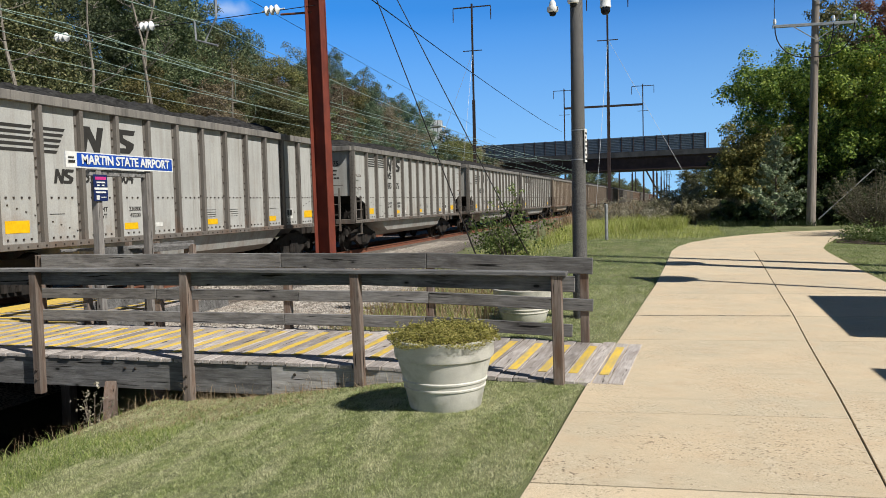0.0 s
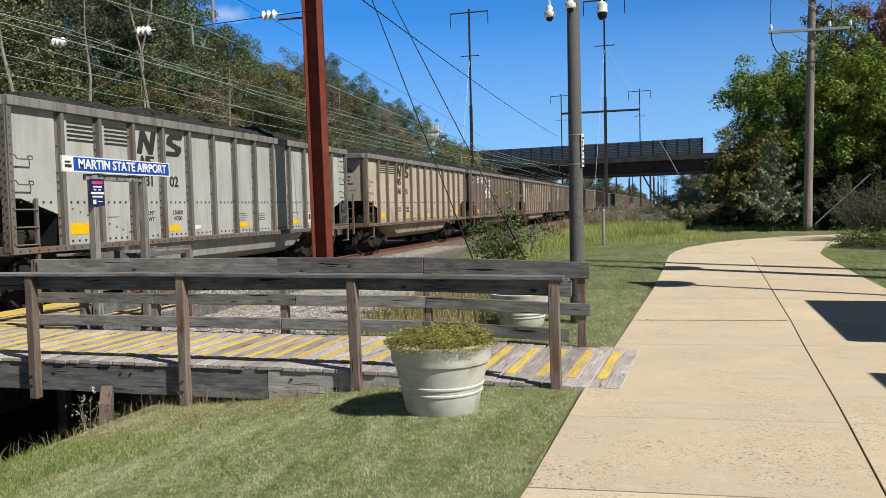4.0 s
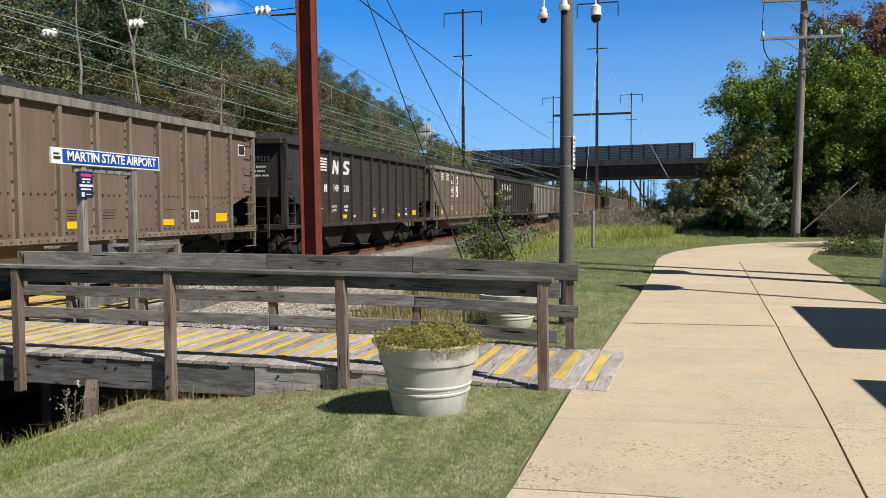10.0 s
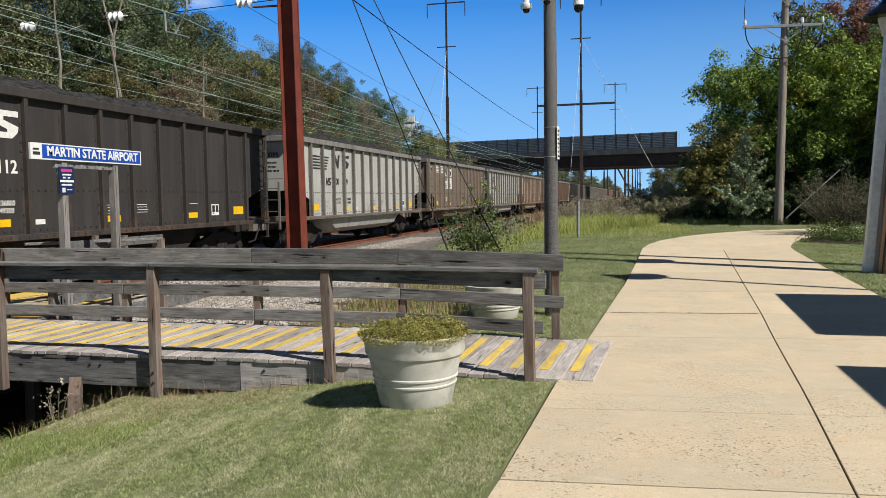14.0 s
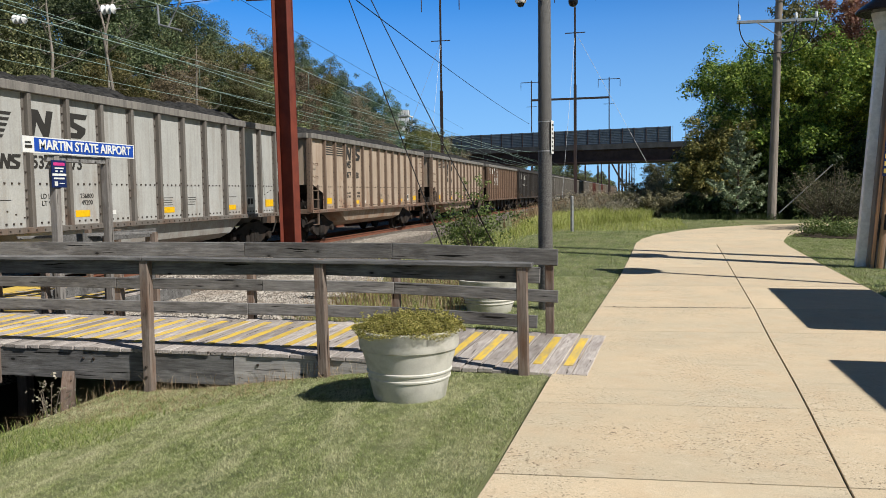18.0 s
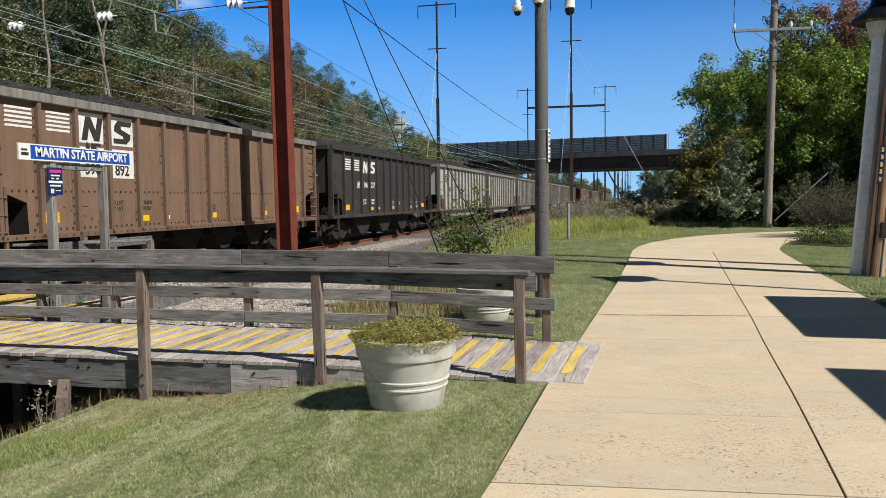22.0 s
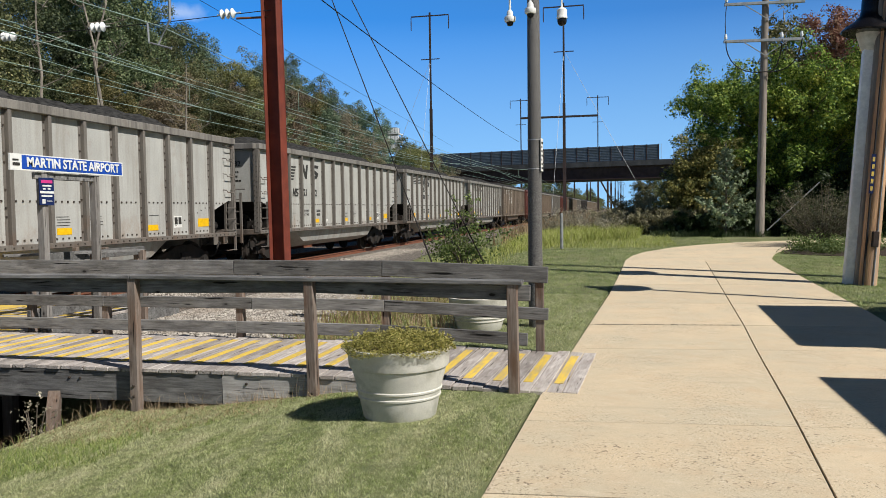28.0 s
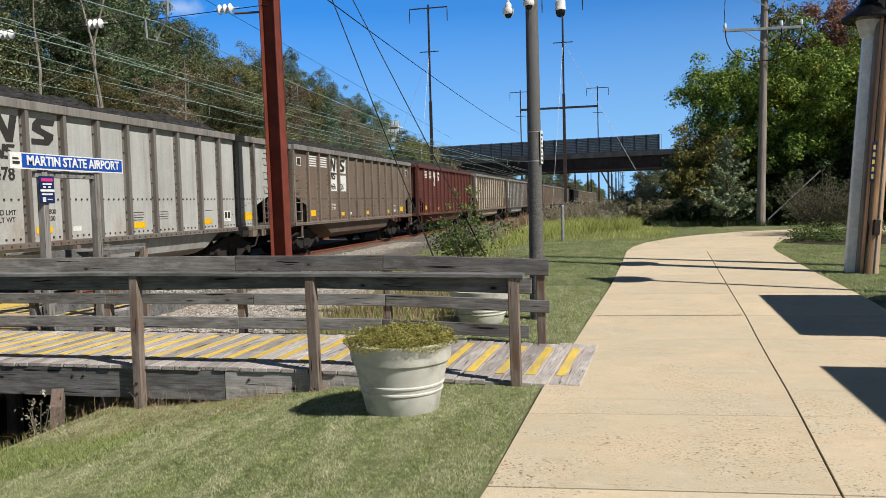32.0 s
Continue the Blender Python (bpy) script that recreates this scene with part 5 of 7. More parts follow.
def build_pot(x, y, planted, lab, size=1.0, squat=1.0):
    z = float(ground_z(np.float64(x), np.float64(y)))
    p = thing("flower_pot", lab, "flower pot", pose(x, y, z - 0.01))
    prof = [(0.0, 0.0), (0.275, 0.0), (0.285, 0.015), (0.313, 0.165), (0.322, 0.172), (0.324, 0.184), (0.317, 0.191), (0.322, 0.218), (0.331, 0.225), (0.333, 0.238), (0.326, 0.246),
            (0.362, 0.400), (0.376, 0.408), (0.382, 0.43), (0.385, 0.52), (0.392, 0.535), (0.392, 0.555), (0.378, 0.562), (0.355, 0.556), (0.345, 0.50), (0.0, 0.48)]
    prof = [(r * (1 + 0.08 * h) * size, h * squat * size) for r, h in prof]
    part("shell", Shape().lathe(prof, 48), POT, p, smooth=True)
    part("earth", Shape().lathe([(0.0, 0.52 * size * squat), (0.345 * size, 0.52 * size * squat), (0.0, 0.54 * size * squat)], 24, cap=False), MULCH, p)
    if planted:
        def centres(rng, n):
            r = 0.45 * np.sqrt(rng.uniform(0, 1, n))
            a = rng.uniform(0, 6.283, n)
            zz = 0.555 + 0.085 * (1 - (r / 0.48) ** 2) * rng.uniform(0.1, 1.3, n) + 0.02 * np.sin(a * 5 + r * 20) - 0.10 * np.clip(r - 0.395, 0, 1) * 6 * rng.uniform(0, 1, n)
            return np.stack([r * np.cos(a), r * np.sin(a), zz], 1)
        v, f = leaf_cloud(15000, 11, centres, 0.0085, 0.6, 0.5)
        pick = np.random.default_rng(12)
        r_, a_, h_ = 0.42 * np.sqrt(pick.uniform(0, 1, 130)), pick.uniform(0, 6.283, 130), pick.uniform(0.03, 0.09, 130)

        def sprigs(rng, n):
            k = rng.integers(0, 130, n)
            u = rng.uniform(0, 1, n)
            side = rng.normal(size=(n, 2)) * 0.008
            return np.stack([r_[k] * np.cos(a_[k]) * (1 + 0.06 * u) + side[:, 0], r_[k] * np.sin(a_[k]) * (1 + 0.06 * u) + side[:, 1], 0.565 + u * h_[k] + 0.05 * (1 - (r_[k] / 0.45) ** 2)], 1)
        v2, f2 = leaf_cloud(3000, 13, sprigs, 0.009, 0.3, 0.5)
        v, f = np.concatenate([v, v2]), np.concatenate([f, f2 + len(v)])
        tagged(piece("sedum", raw_mesh("sedum", v, f, LEAF_SUCC), p, None, "low yellow-green sedum"), kind="stuff")
    return p


# ---- poles and steel ----
def h_column(s, x, y, z0, z1, b=0.36, d=0.36, t=0.03):
    p = [(-b / 2, -d / 2), (b / 2, -d / 2), (b / 2, t - d / 2), (0.012, t - d / 2), (0.012, d / 2 - t), (b / 2, d / 2 - t),
         (b / 2, d / 2), (-b / 2, d / 2), (-b / 2, d / 2 - t), (-0.012, d / 2 - t), (-0.012, t - d / 2), (-b / 2, t - d / 2)]
    caps = [(0, 1, 2, 11), (2, 3, 10, 11), (3, 4, 9, 10), (4, 5, 8, 9), (5, 6, 7, 8)]
    s.add([(x + q, y + r, z) for z in (z0, z1) for q, r in p],
          [(k, (k + 1) % 12, 12 + (k + 1) % 12, 12 + k) for k in range(12)] + [tuple(i + o for i in c) for c in caps for o in (0, 12)])


def build_column():
    c = thing("catenary_column", "rust-red steel H-section catenary column", "catenary column", pose(-9.05, 20.0, -0.2, 0, -0.7, 0))
    s = Shape()
    h_column(s, 0, 0, 0, 16.0, 0.40, 0.44)
    part("shaft", s, COLUMN, c, bevel=0.006, m=pose(0, 0, 0, 0, 0, 90))
    part("footing", Shape().lathe([(0.5, -0.5), (0.5, 0.12), (0.46, 0.15)], 16), BRIDGE_CONC, c)
    for z0, z1 in ((1.05, 1.75), (1.9, 2.3)):
        part("number_plate", Shape().box(0.202, 0.207, -0.185, -0.06, z0, z1), WHITE, c, "white stencilled plate with bars")
        part("plate_bars", Shape().box(0.208, 0.210, -0.16, -0.09, z0 + 0.08, z0 + 0.16).box(0.208, 0.210, -0.16, -0.09, z0 + 0.25, z0 + 0.3), INK, c)
    for z in (7.0,):
        part("arm", Shape().tube([(-0.1, 0, z), (-1.0, -0.05, z + 0.02)], 0.03, 8), RUST, c)
    return c


def insulator(x, y, z, axis):
    s = Shape()
    m = Matrix.Translation((x, y, z)) @ (Vector(axis).to_track_quat("Z", "Y").to_matrix().to_4x4())
    for k in range(3):
        o = -0.17 + 0.15 * k
        s.lathe([(0.03, o - 0.02), (0.125, o), (0.13, o + 0.02), (0.07, o + 0.06), (0.035, o + 0.09)], 16, m)
    s.lathe([(0.015, -0.3), (0.015, 0.36)], 6, m)
    ob = thing("insulator", "white ceramic three-disc insulator string on the span wire", "insulator", data=s.mesh("insulator", CERAMIC, smooth=True), group="span insulators")
    return ob


def wire(name, a, b, r, sag, material, label, n=16, cat="wire"):
    a, b = Vector(a), Vector(b)
    pts = [a.lerp(b, i / n) - Vector((0, 0, sag * 4 * (i / n) * (1 - i / n))) for i in range(n + 1)]
    return thing(name, label, cat, data=Shape().tube(pts, r, 4).mesh(name, material))


def build_wires():
    for x, zc, zm in ((-12.05, 5.28, 6.6), (-16.6, 5.85, 7.0), (-20.8, 6.30, 7.6)):
        ob = thing("overhead_line", "greenish contact and messenger wires over the track", "overhead line")
        for zz, r, nm in ((zc, 0.013, "contact_wire"), (zc + 0.14, 0.008, "auxiliary_wire"))[:2 if x > -13 else 1]:
            part(nm, Shape().tube([(x, -20, zz), (x, 60, zz), (x - 0.0, 150, zz), (x, 320, zz)], r, 4), WIRE, ob)
        for y0, y1 in ((-62, 19.4), (19.4, 102), (102, 184), (184, 266)):
            pts = []
            for k in range(25):
                u = k / 24
                pts.append((x, y0 + (y1 - y0) * u, zm - 4 * 1.0 * u * (1 - u)))
            part("messenger_wire", Shape().tube(pts, 0.014, 4), WIRE, ob)
            for k in range(1, 9):
                u = k / 9
                part("hanger", Shape().tube([(x, y0 + (y1 - y0) * u, zc + 0.14), (x, y0 + (y1 - y0) * u, zm - 4 * 1.0 * u * (1 - u))], 0.007, 4), WIRE, ob)
    span = thing("span_wire", "thin steel cross-span wire with silver registration arm", "span wire")
    part("strand", Shape().tube([(-9.1, 19.9, 6.95), (-12, 19.4, 6.70), (-16.5, 19.4, 6.62), (-25, 19.4, 6.9)], 0.012, 5), CABLE, span)
    part("registration_arm", Shape().tube([(-11.75, 19.4, 8.5), (-11.78, 19.4, 6.75), (-12.15, 19.4, 6.12), (-11.7, 19.3, 5.98)], 0.035, 6).tube([(-12.45, 19.4, 6.72), (-12.42, 19.4, 6.2), (-11.7, 19.3, 5.98)], 0.03, 6), GALV, span, "silver tubular steady arm")
    insulator(-10.1, 19.4, 6.80, (1, 0, 0.04))
    insulator(-13.95, 19.4, 6.70, (1, 0, 0.02))
    insulator(-16.8, 19.4, 6.62, (1, 0, 0))
    g = thing("guy_wire", "dark steel guy wires anchored to rusty rods", "guy wire")
    for a, b in (((-4.34, 18.53, -0.08), (-8.97, 20.0, 11.2)), ((-3.31, 19.57, 0.05), (-9.02, 20.0, 11.35))):
        part("cable", Shape().tube([a, b], 0.013, 6), CABLE, g)
        a, b = Vector(a), Vector(b)
        part("anchor_rod", Shape().tube([a, a.lerp(b, 0.10)], 0.019, 6), UNDER, g)
    wire("feeder_wire", (-9.0, 20.0, 8.15), (-13.2, 102, 10.2), 0.022, 0.3, CABLE, "dark feeder cable slung between catenary columns")
    wire("feeder_wire", (-17.1, -7.5, 12.2), (-32.0, 150, 13.7), 0.016, 0.0, CABLE, "dark feeder cable slung between catenary columns")


def lattice_pole(x, y, h, arm=5.0, thick=1.0):
    p = thing("transmission_pole", "tall dark steel catenary pole with two crossarms", "transmission pole", pose(x, y, -0.3), group="catenary poles")
    for nm, z0, z1, b in (("lower_shaft", 0, h * 0.55, 0.34), ("upper_shaft", h * 0.55, h, 0.22)):
        s = Shape()
        h_column(s, 0, 0, z0, z1, b * thick, b * thick, 0.05)
        part(nm, s, STEEL_DARK, p)
    part("lower_shaft_paint", Shape().box(-0.19, 0.19, -0.185, 0.185, 0, h * 0.28), BRIDGE_STEEL, p, "dark rust-brown lower shaft")
    part("top_arm", Shape().box(-arm / 2, arm / 2, -0.06, 0.06, h - 0.5, h - 0.36), STEEL_DARK, p)
    part("mid_arm", Shape().box(-arm / 4, arm / 4, -0.06, 0.06, h * 0.78, h * 0.78 + 0.1), STEEL_DARK, p)
    for sx in (-1, 1):
        part("insulator_string", Shape().lathe([(0.05, -1.7), (0.07, -0.9), (0.05, 0)], 6, Matrix.Translation((sx * arm / 2, 0, h - 0.5))), STEEL_DARK, p)
    return p


def build_poles():
    # grey camera post
    g = thing("camera_post", "round grey aggregate post with security cameras", "camera post", pose(-1.16, 10.58, 0.0))
    part("shaft", Shape().lathe([(0.098, 0.0), (0.090, 2.0), (0.080, 4.4), (0.055, 4.43)], 20), POSTGREY, g, smooth=True)
    for z in (2.12, 2.50):
        part("band", Shape().lathe([(0.088, z), (0.093, z), (0.093, z + 0.012), (0.086, z + 0.012)], 20), GALV, g, "steel strap")
    part("plate", Shape().box(0.094, 0.102, -0.06, 0.06, 2.09, 2.52), WHITE, g, "white notice plate", 0.002, m=pose(0, 0, 0, 0, 0, -7))
    bars = Shape()
    for k in range(7):
        bars.box(0.1025, 0.1045, -0.045, 0.045 - 0.02 * (k % 3), 2.12 + 0.055 * k, 2.145 + 0.055 * k)
    part("plate_print", bars, INK, g, "black printed bars", m=pose(0, 0, 0, 0, 0, -7))
    part("mount_bar", Shape().tube([(-0.25, 0, 4.40), (0.28, 0, 4.40)], 0.035, 8), WHITE, g, "white camera arm")
    for dx, dy, dark in ((-0.30, -0.05, 0), (-0.02, -0.17, 0), (0.37, 0.0, 1)):
        if dark:
            body = [(0.018, 4.22), (0.05, 4.20), (0.066, 4.185), (0.066, 4.10), (0.070, 4.095), (0.070, 4.075), (0.060, 4.07)]
            ball = [(0.060, 4.072), (0.062, 4.045), (0.055, 4.015), (0.036, 3.99), (0.0, 3.98)]
        else:
            body = [(0.016, 4.20), (0.03, 4.185), (0.042, 4.165), (0.046, 4.12), (0.070, 4.11), (0.074, 4.095), (0.074, 4.065), (0.064, 4.045), (0.045, 4.04)]
            ball = [(0.046, 4.042), (0.044, 4.02), (0.033, 3.998), (0.0, 3.988)]
        cam_ = part("camera_housing", Shape().lathe(body, 18), WHITE, g, "white camera housing", smooth=True, m=pose(dx, dy, (0.0 if dx < -0.1 else 0.06) if not dark else -0.02))
        part("dome", Shape().lathe(ball, 16), BLACK, cam_, "glossy dark dome", smooth=True)
        part("bracket", Shape().tube([(0, 0, 4.18), (0, 0, 4.36), (-0.4 * dx, -0.4 * dy, 4.42), (-0.8 * dx, -0.8 * dy, 4.38)], 0.016, 6), WHITE, g, m=pose(dx, dy, 0.0))
    for x, y, h in ((-1.95, 25.4, 1.15), (-2.2, 21.2, 1.2)):
        z = float(ground_z(np.float64(x), np.float64(y)))
        thing("marker_post", "thin pale plastic marker post in the grass", "marker post", pose(x, y, z - 0.05), Shape().lathe([(0.05, 0), (0.05, h), (0.03, h + 0.02)], 8).mesh("marker_post", GALV), group="marker posts")
    # lamp post beside the big wooden pole
    for x, y, lean, lift in ((4.0, 16.0, 4.0, 0.0), (4.6, 12.95, 0.0, 0.5)):
        z = float(ground_z(np.float64(x), np.float64(y)))
        l = thing("street_lamp", "square white post lamp with black dome shade", "street lamp", pose(x, y, z - 0.05 + lift, 0, lean, 0), group="path lamps")
        half = 0.055 if lift else 0.085
        part("post", Shape().box(-half, half, -half, half, -lift, 4.32), WHITE, l, bevel=0.012)
        part("globe", Shape().lathe([(0.11, 4.30), (0.15, 4.38), (0.22, 4.58), (0.23, 4.66)], 20), POT, l, "frosted glass globe", smooth=True)
        part("shade", Shape().lathe([(0.47, 4.60), (0.48, 4.63), (0.41, 4.71), (0.28, 4.80), (0.19, 4.90), (0.175, 5.00), (0.175, 5.20), (0.14, 5.28), (0.05, 5.32), (0.04, 5.42)], 28), BLACK, l, "glossy black dome shade", smooth=True)
    for x, y, lean, h in ((4.27, 15.80, 4.0, 11.0), (7.4, 15.9, 0, 11.0)):
        z = float(ground_z(np.float64(x), np.float64(y)))
        w = thing("wooden_pole", "thick stained timber utility pole with conduit", "utility pole", pose(x, y, z - 0.1, 0, lean, 0))
        part("shaft", Shape().lathe([(0.155, 0), (0.145, 3), (0.115, h)], 16), POLE_RED, w, smooth=True)
        part("conduit", Shape().tube([(-0.11, -0.13, 0.1), (-0.11, -0.13, 3.0), (-0.10, -0.12, 6)], 0.02, 6), CABLE, w)
        part("backing_board", Shape().box(-0.21, -0.12, 0.02, 0.11, 0, 6.0), POLE, w, "grey weathered half-pole", 0.02)
        part("ground_wire", Shape().tube([(0.05, -0.155, 0.1), (0.06, -0.15, 2.2), (0.05, -0.14, 5)], 0.012, 5), GALV, w)
        part("tag_plate", Shape().box(-0.15, -0.08, -0.155, -0.135, 1.75, 2.45), NAVY, w, "dark tag strip with yellow bars")
        for k in range(5):
            part("tag_bar", Shape().box(-0.135, -0.095, -0.160, -0.156, 1.80 + 0.13 * k, 1.88 + 0.13 * k), YELLOW, w)
        part("meter_box", Shape().box(-0.04, 0.06, -0.25, -0.14, 0.80, 1.08), STEEL_DARK, w, bevel=0.01)
    # utility pole at the lawn's end
    x, y = 4.86, 31.5
    u = thing("utility_pole", "grey timber utility pole with two crossarms and looped cables", "utility pole", pose(x, y, 0.3, 0, 1.1, 0))
    part("shaft", Shape().lathe([(0.165, 0), (0.142, 4), (0.105, 12.0)], 14), POLE, u, smooth=True)
    for z in (7.26, 8.6):
        part("crossarm", Shape().box(-1.45, 1.30, -0.24, -0.14, z, z + 0.10), GALV, u, bevel=0.008)
        for sx in (-1.38, 0.55, 1.22):
            part("insulator", Shape().lathe([(0.05, z + 0.13), (0.06, z + 0.2), (0.04, z + 0.32)], 8, Matrix.Translation((sx, -0.21, 0))), CERAMIC, u)
        for sx in (-1, 1):
            part("brace", Shape().beam((sx * 0.75, -0.23, z), (0, -0.22, z - 0.5), 0.03, 0.03), GALV, u)
    for sx in (-1.38, 0.55, 1.22):
        pts = [(sx * math.cos(q) ** 0.7, -0.3 + 0.1 * math.sin(q), 7.3 - 1.15 * math.sin(q)) for q in (0.0, 0.2, 0.4, 0.6, 0.8, 1.0, 1.2, 1.35, 1.45)] + [(0, -0.2, 6.18)]
        part("cable_loop", Shape().tube(pts, 0.02, 6), CABLE, u)
    part("drop_cable", Shape().tube([(-1.38, -0.21, 8.58), (-1.40, -0.23, 8.3), (-1.41, -0.24, 7.95), (-1.39, -0.22, 7.6)], 0.016, 6), CABLE, u)
    part("guy_guard", Shape().tube([(0.2, -0.3, 0.4), (1.9, -0.5, 2.15)], 0.026, 6), GALV, u, "pale guy guard")
    part("strand", Shape().tube([(1.4, -0.2, 8.9), (8, -14, 13)], 0.012, 4), CABLE, u)
    for x, y in ((-7.42, 102), (-24.6, 102)):
        lattice_pole(x, y, 27.5)
    lattice_pole(-23.3, 184.5, 27.2, 4.8)
    braced = lattice_pole(-5.9, 184.5, 27.2, 4.8)
    part("strut", Shape().beam((0.2, 0, 8.7), (4.5, 0, 0.6), 0.35, 0.35), STEEL_DARK, braced, "dark raking steel strut")
    thing("gantry_beam", "dark steel gantry beam between catenary poles", "gantry", data=Shape().box(-23.3, -5.9, 184.3, 184.7, 22.2, 22.65).mesh("gantry_beam", STEEL_DARK))
    for i in range(6):
        lattice_pole(-4.4 + 0.64 * i, 267 + 60 * i, 18.0, 3.0, 1.6)
    for x, y in ((-16.2, 267), (-12.1, 267), (-13.5, 327), (-4.6, 225)):
        lattice_pole(x, y, 18.0, 3.0, 1.5)
    for a, b in (((-7.42, 102, 21), (-8.7, 97, 0)), ((-24.6, 102, 21), (-25.6, 97, 0)), ((-24.6, 102, 21), (-30, 96, 3)), ((-7.42, 102, 21.4), (1.4, 97, 4.5))):
        wire("guy_wire", a, b, 0.02, 0.0, GALV, "pale steel guy wire", 2, "guy wire")


def build_bridge():
    b = thing("overpass", "dark steel girder road bridge with grey parapet panels", "bridge", pose(6.1, 150, 0, 0, 0, 168.7))
    # local x runs from the near end towards the far side of the tracks
    part("girder", Shape().box(-30, 75, -12, -0.2, 6.9, 9.2), BRIDGE_STEEL, b)
    part("flange", Shape().box(-30, 75, -0.2, 0.25, 6.85, 7.05).box(-30, 75, -0.2, 0.2, 9.1, 9.25), BRIDGE_STEEL, b)
    part("deck_edge", Shape().box(-30, 75, -12, 0.35, 9.25, 10.2), BRIDGE_CONC, b, "concrete deck edge, coloured dark for shade")
    outline = [(-0.1, 12.95), (-0.1, 10.2)]
    for k in range(9):
        outline += [(0.06, 10.22 + 0.30 * k), (0.085, 10.27 + 0.30 * k), (0.085, 10.42 + 0.30 * k), (0.06, 10.47 + 0.30 * k)]
    panel = Shape().prism(outline + [(0.06, 12.95)], 0, 2.02).mesh("parapet_panel", BRIDGE_PANEL)
    post = Shape().box(-0.07, 0.07, -0.12, 0.13, 10.2, 13.0).mesh("parapet_post", BRIDGE_STEEL)
    for i in range(35):
        piece("parapet_panel", panel, b, pose(0.2 + 2.15 * i, 0, 0))
        piece("parapet_post", post, b, pose(0.12 + 2.15 * i, 0, 0))
    for i in range(8):
        piece("fence_post", Shape().lathe([(0.04, 10.2), (0.04, 13.0)], 6).mesh("fence_post", GALV), b, pose(-0.3 - 2.2 * i, 0, 0))
    for x in (-2.5, 36.0):
        for y in (-1.5, -6, -10.5):
            part("pier", Shape().lathe([(0.5, -0.5), (0.5, 6.0)], 12), BRIDGE_CONC, b, m=pose(x, y, 0))
        part("pier_cap", Shape().box(x - 0.7, x + 0.7, -11.8, -0.4, 5.9, 6.9), BRIDGE_CONC, b)
    part("abutment", Shape().box(-30, -6, -12, -0.5, -1, 6.9), BRIDGE_CONC, b)
    t = thing("tower", "distant white water tower with lattice legs", "tower", pose(-51.2, 175, 2.6))
    for z in (12.6, 14.4, 16.2):
        part("gallery", Shape().box(-1.9, 1.9, -1.9, 1.9, z, z + 0.18), WHITE, t)
        for k in (-1.5, -0.5, 0.5, 1.5):
            part("tank_panel", Shape().box(k - 0.36, k + 0.36, -1.95, -1.6, z + 0.25, z + 1.35), WHITE, t)
        part("core", Shape().box(-1.3, 1.3, -1.3, 1.3, z + 0.18, z + 1.5), GALV, t)
    for sx in (-1, 1):
        for sy in (-1, 1):
            part("leg", Shape().beam((sx * 2.6, sy * 2.6, -3.2), (sx * 1.6, sy * 1.6, 16.5), 0.25, 0.25), GALV, t)


def build_shadow_shelters():
    # unseen roofs, added to throw the two broad shadows on the path
    for x0, y0, y1 in ((4.38, 8.56, 11.85), (4.23, 1.8, 6.86)):
        s = thing("shelter", "unseen stand-in shelter, flat roof on steel posts, added for its shadow", "shelter")
        part("roof", Shape().box(x0, 7.2, y0, y1, 2.62, 2.74), GALV, s, bevel=0.01)
        for x in (4.6, 7.0):
            for y in (y0 + 0.25, y1 - 0.25):
                part("post", Shape().box(x - 0.04, x + 0.04, y - 0.04, y + 0.04, 0, 2.62), STEEL_DARK, s)


build_ramp()
build_platform()
build_sign()
build_pot(-1.74, 6.02, True, "large grey-white ringed flower pot full of sedum")
build_pot(-1.88, 10.35, False, "grey-white ringed flower pot behind the ramp", 1.0, 0.80)
build_column()
build_wires()
build_poles()
build_bridge()
build_shadow_shelters()


# ---- trees ----
def grow_tree(rng, height, spread, trunk_r, first=0.35, boughs=9, lean=0.0, belly=False):
    """Trunk and limbs as tapered tubes; returns the wood and the points where leaves gather."""
    s = Shape()
    pts = [Vector((0, 0, -0.4))]
    for i in range(1, 7):
        pts.append(Vector((rng.uniform(-0.02, 0.02) * height + lean * i / 6, rng.uniform(-0.02, 0.02) * height, height * 0.9 * i / 6)))
    s.tube(pts, trunk_r, 7, trunk_r * 0.15)
    tips = [pts[-1]]
    for k in range(boughs):
        u = first + (0.92 - first) * k / boughs
        i = min(5, int(u * 6))
        base = pts[i].lerp(pts[i + 1], u * 6 - i)
        a = k * 2.4 + rng.uniform(-0.5, 0.5)
        reach = spread * (1.0 - 0.55 * (u - first) / (1 - first)) * rng.uniform(0.75, 1.15)
        if belly:
            reach = spread * (0.66 + 0.42 * math.sin(math.pi * min(1, (u - first) / (0.95 - first)))) * rng.uniform(0.85, 1.1)
        rise = reach * rng.uniform(0.25, 0.7)
        tip = base + Vector((math.cos(a) * reach, math.sin(a) * reach, rise))
        mid = base.lerp(tip, 0.5) + Vector((0, 0, -0.06 * reach))
        s.tube([base, mid, tip], trunk_r * 0.38 * (1.1 - u), 5, 0.015)
        tips += [tip, mid, base.lerp(tip, 0.75)]
        for j in range(3):
            b2 = base.lerp(tip, rng.uniform(0.4, 0.9))
            t2 = b2 + Vector((rng.uniform(-1, 1), rng.uniform(-1, 1), rng.uniform(-0.1, 0.8))) * reach * 0.4
            s.tube([b2, t2], trunk_r * 0.12, 4, 0.01)
            tips.append(t2)
    return s, tips


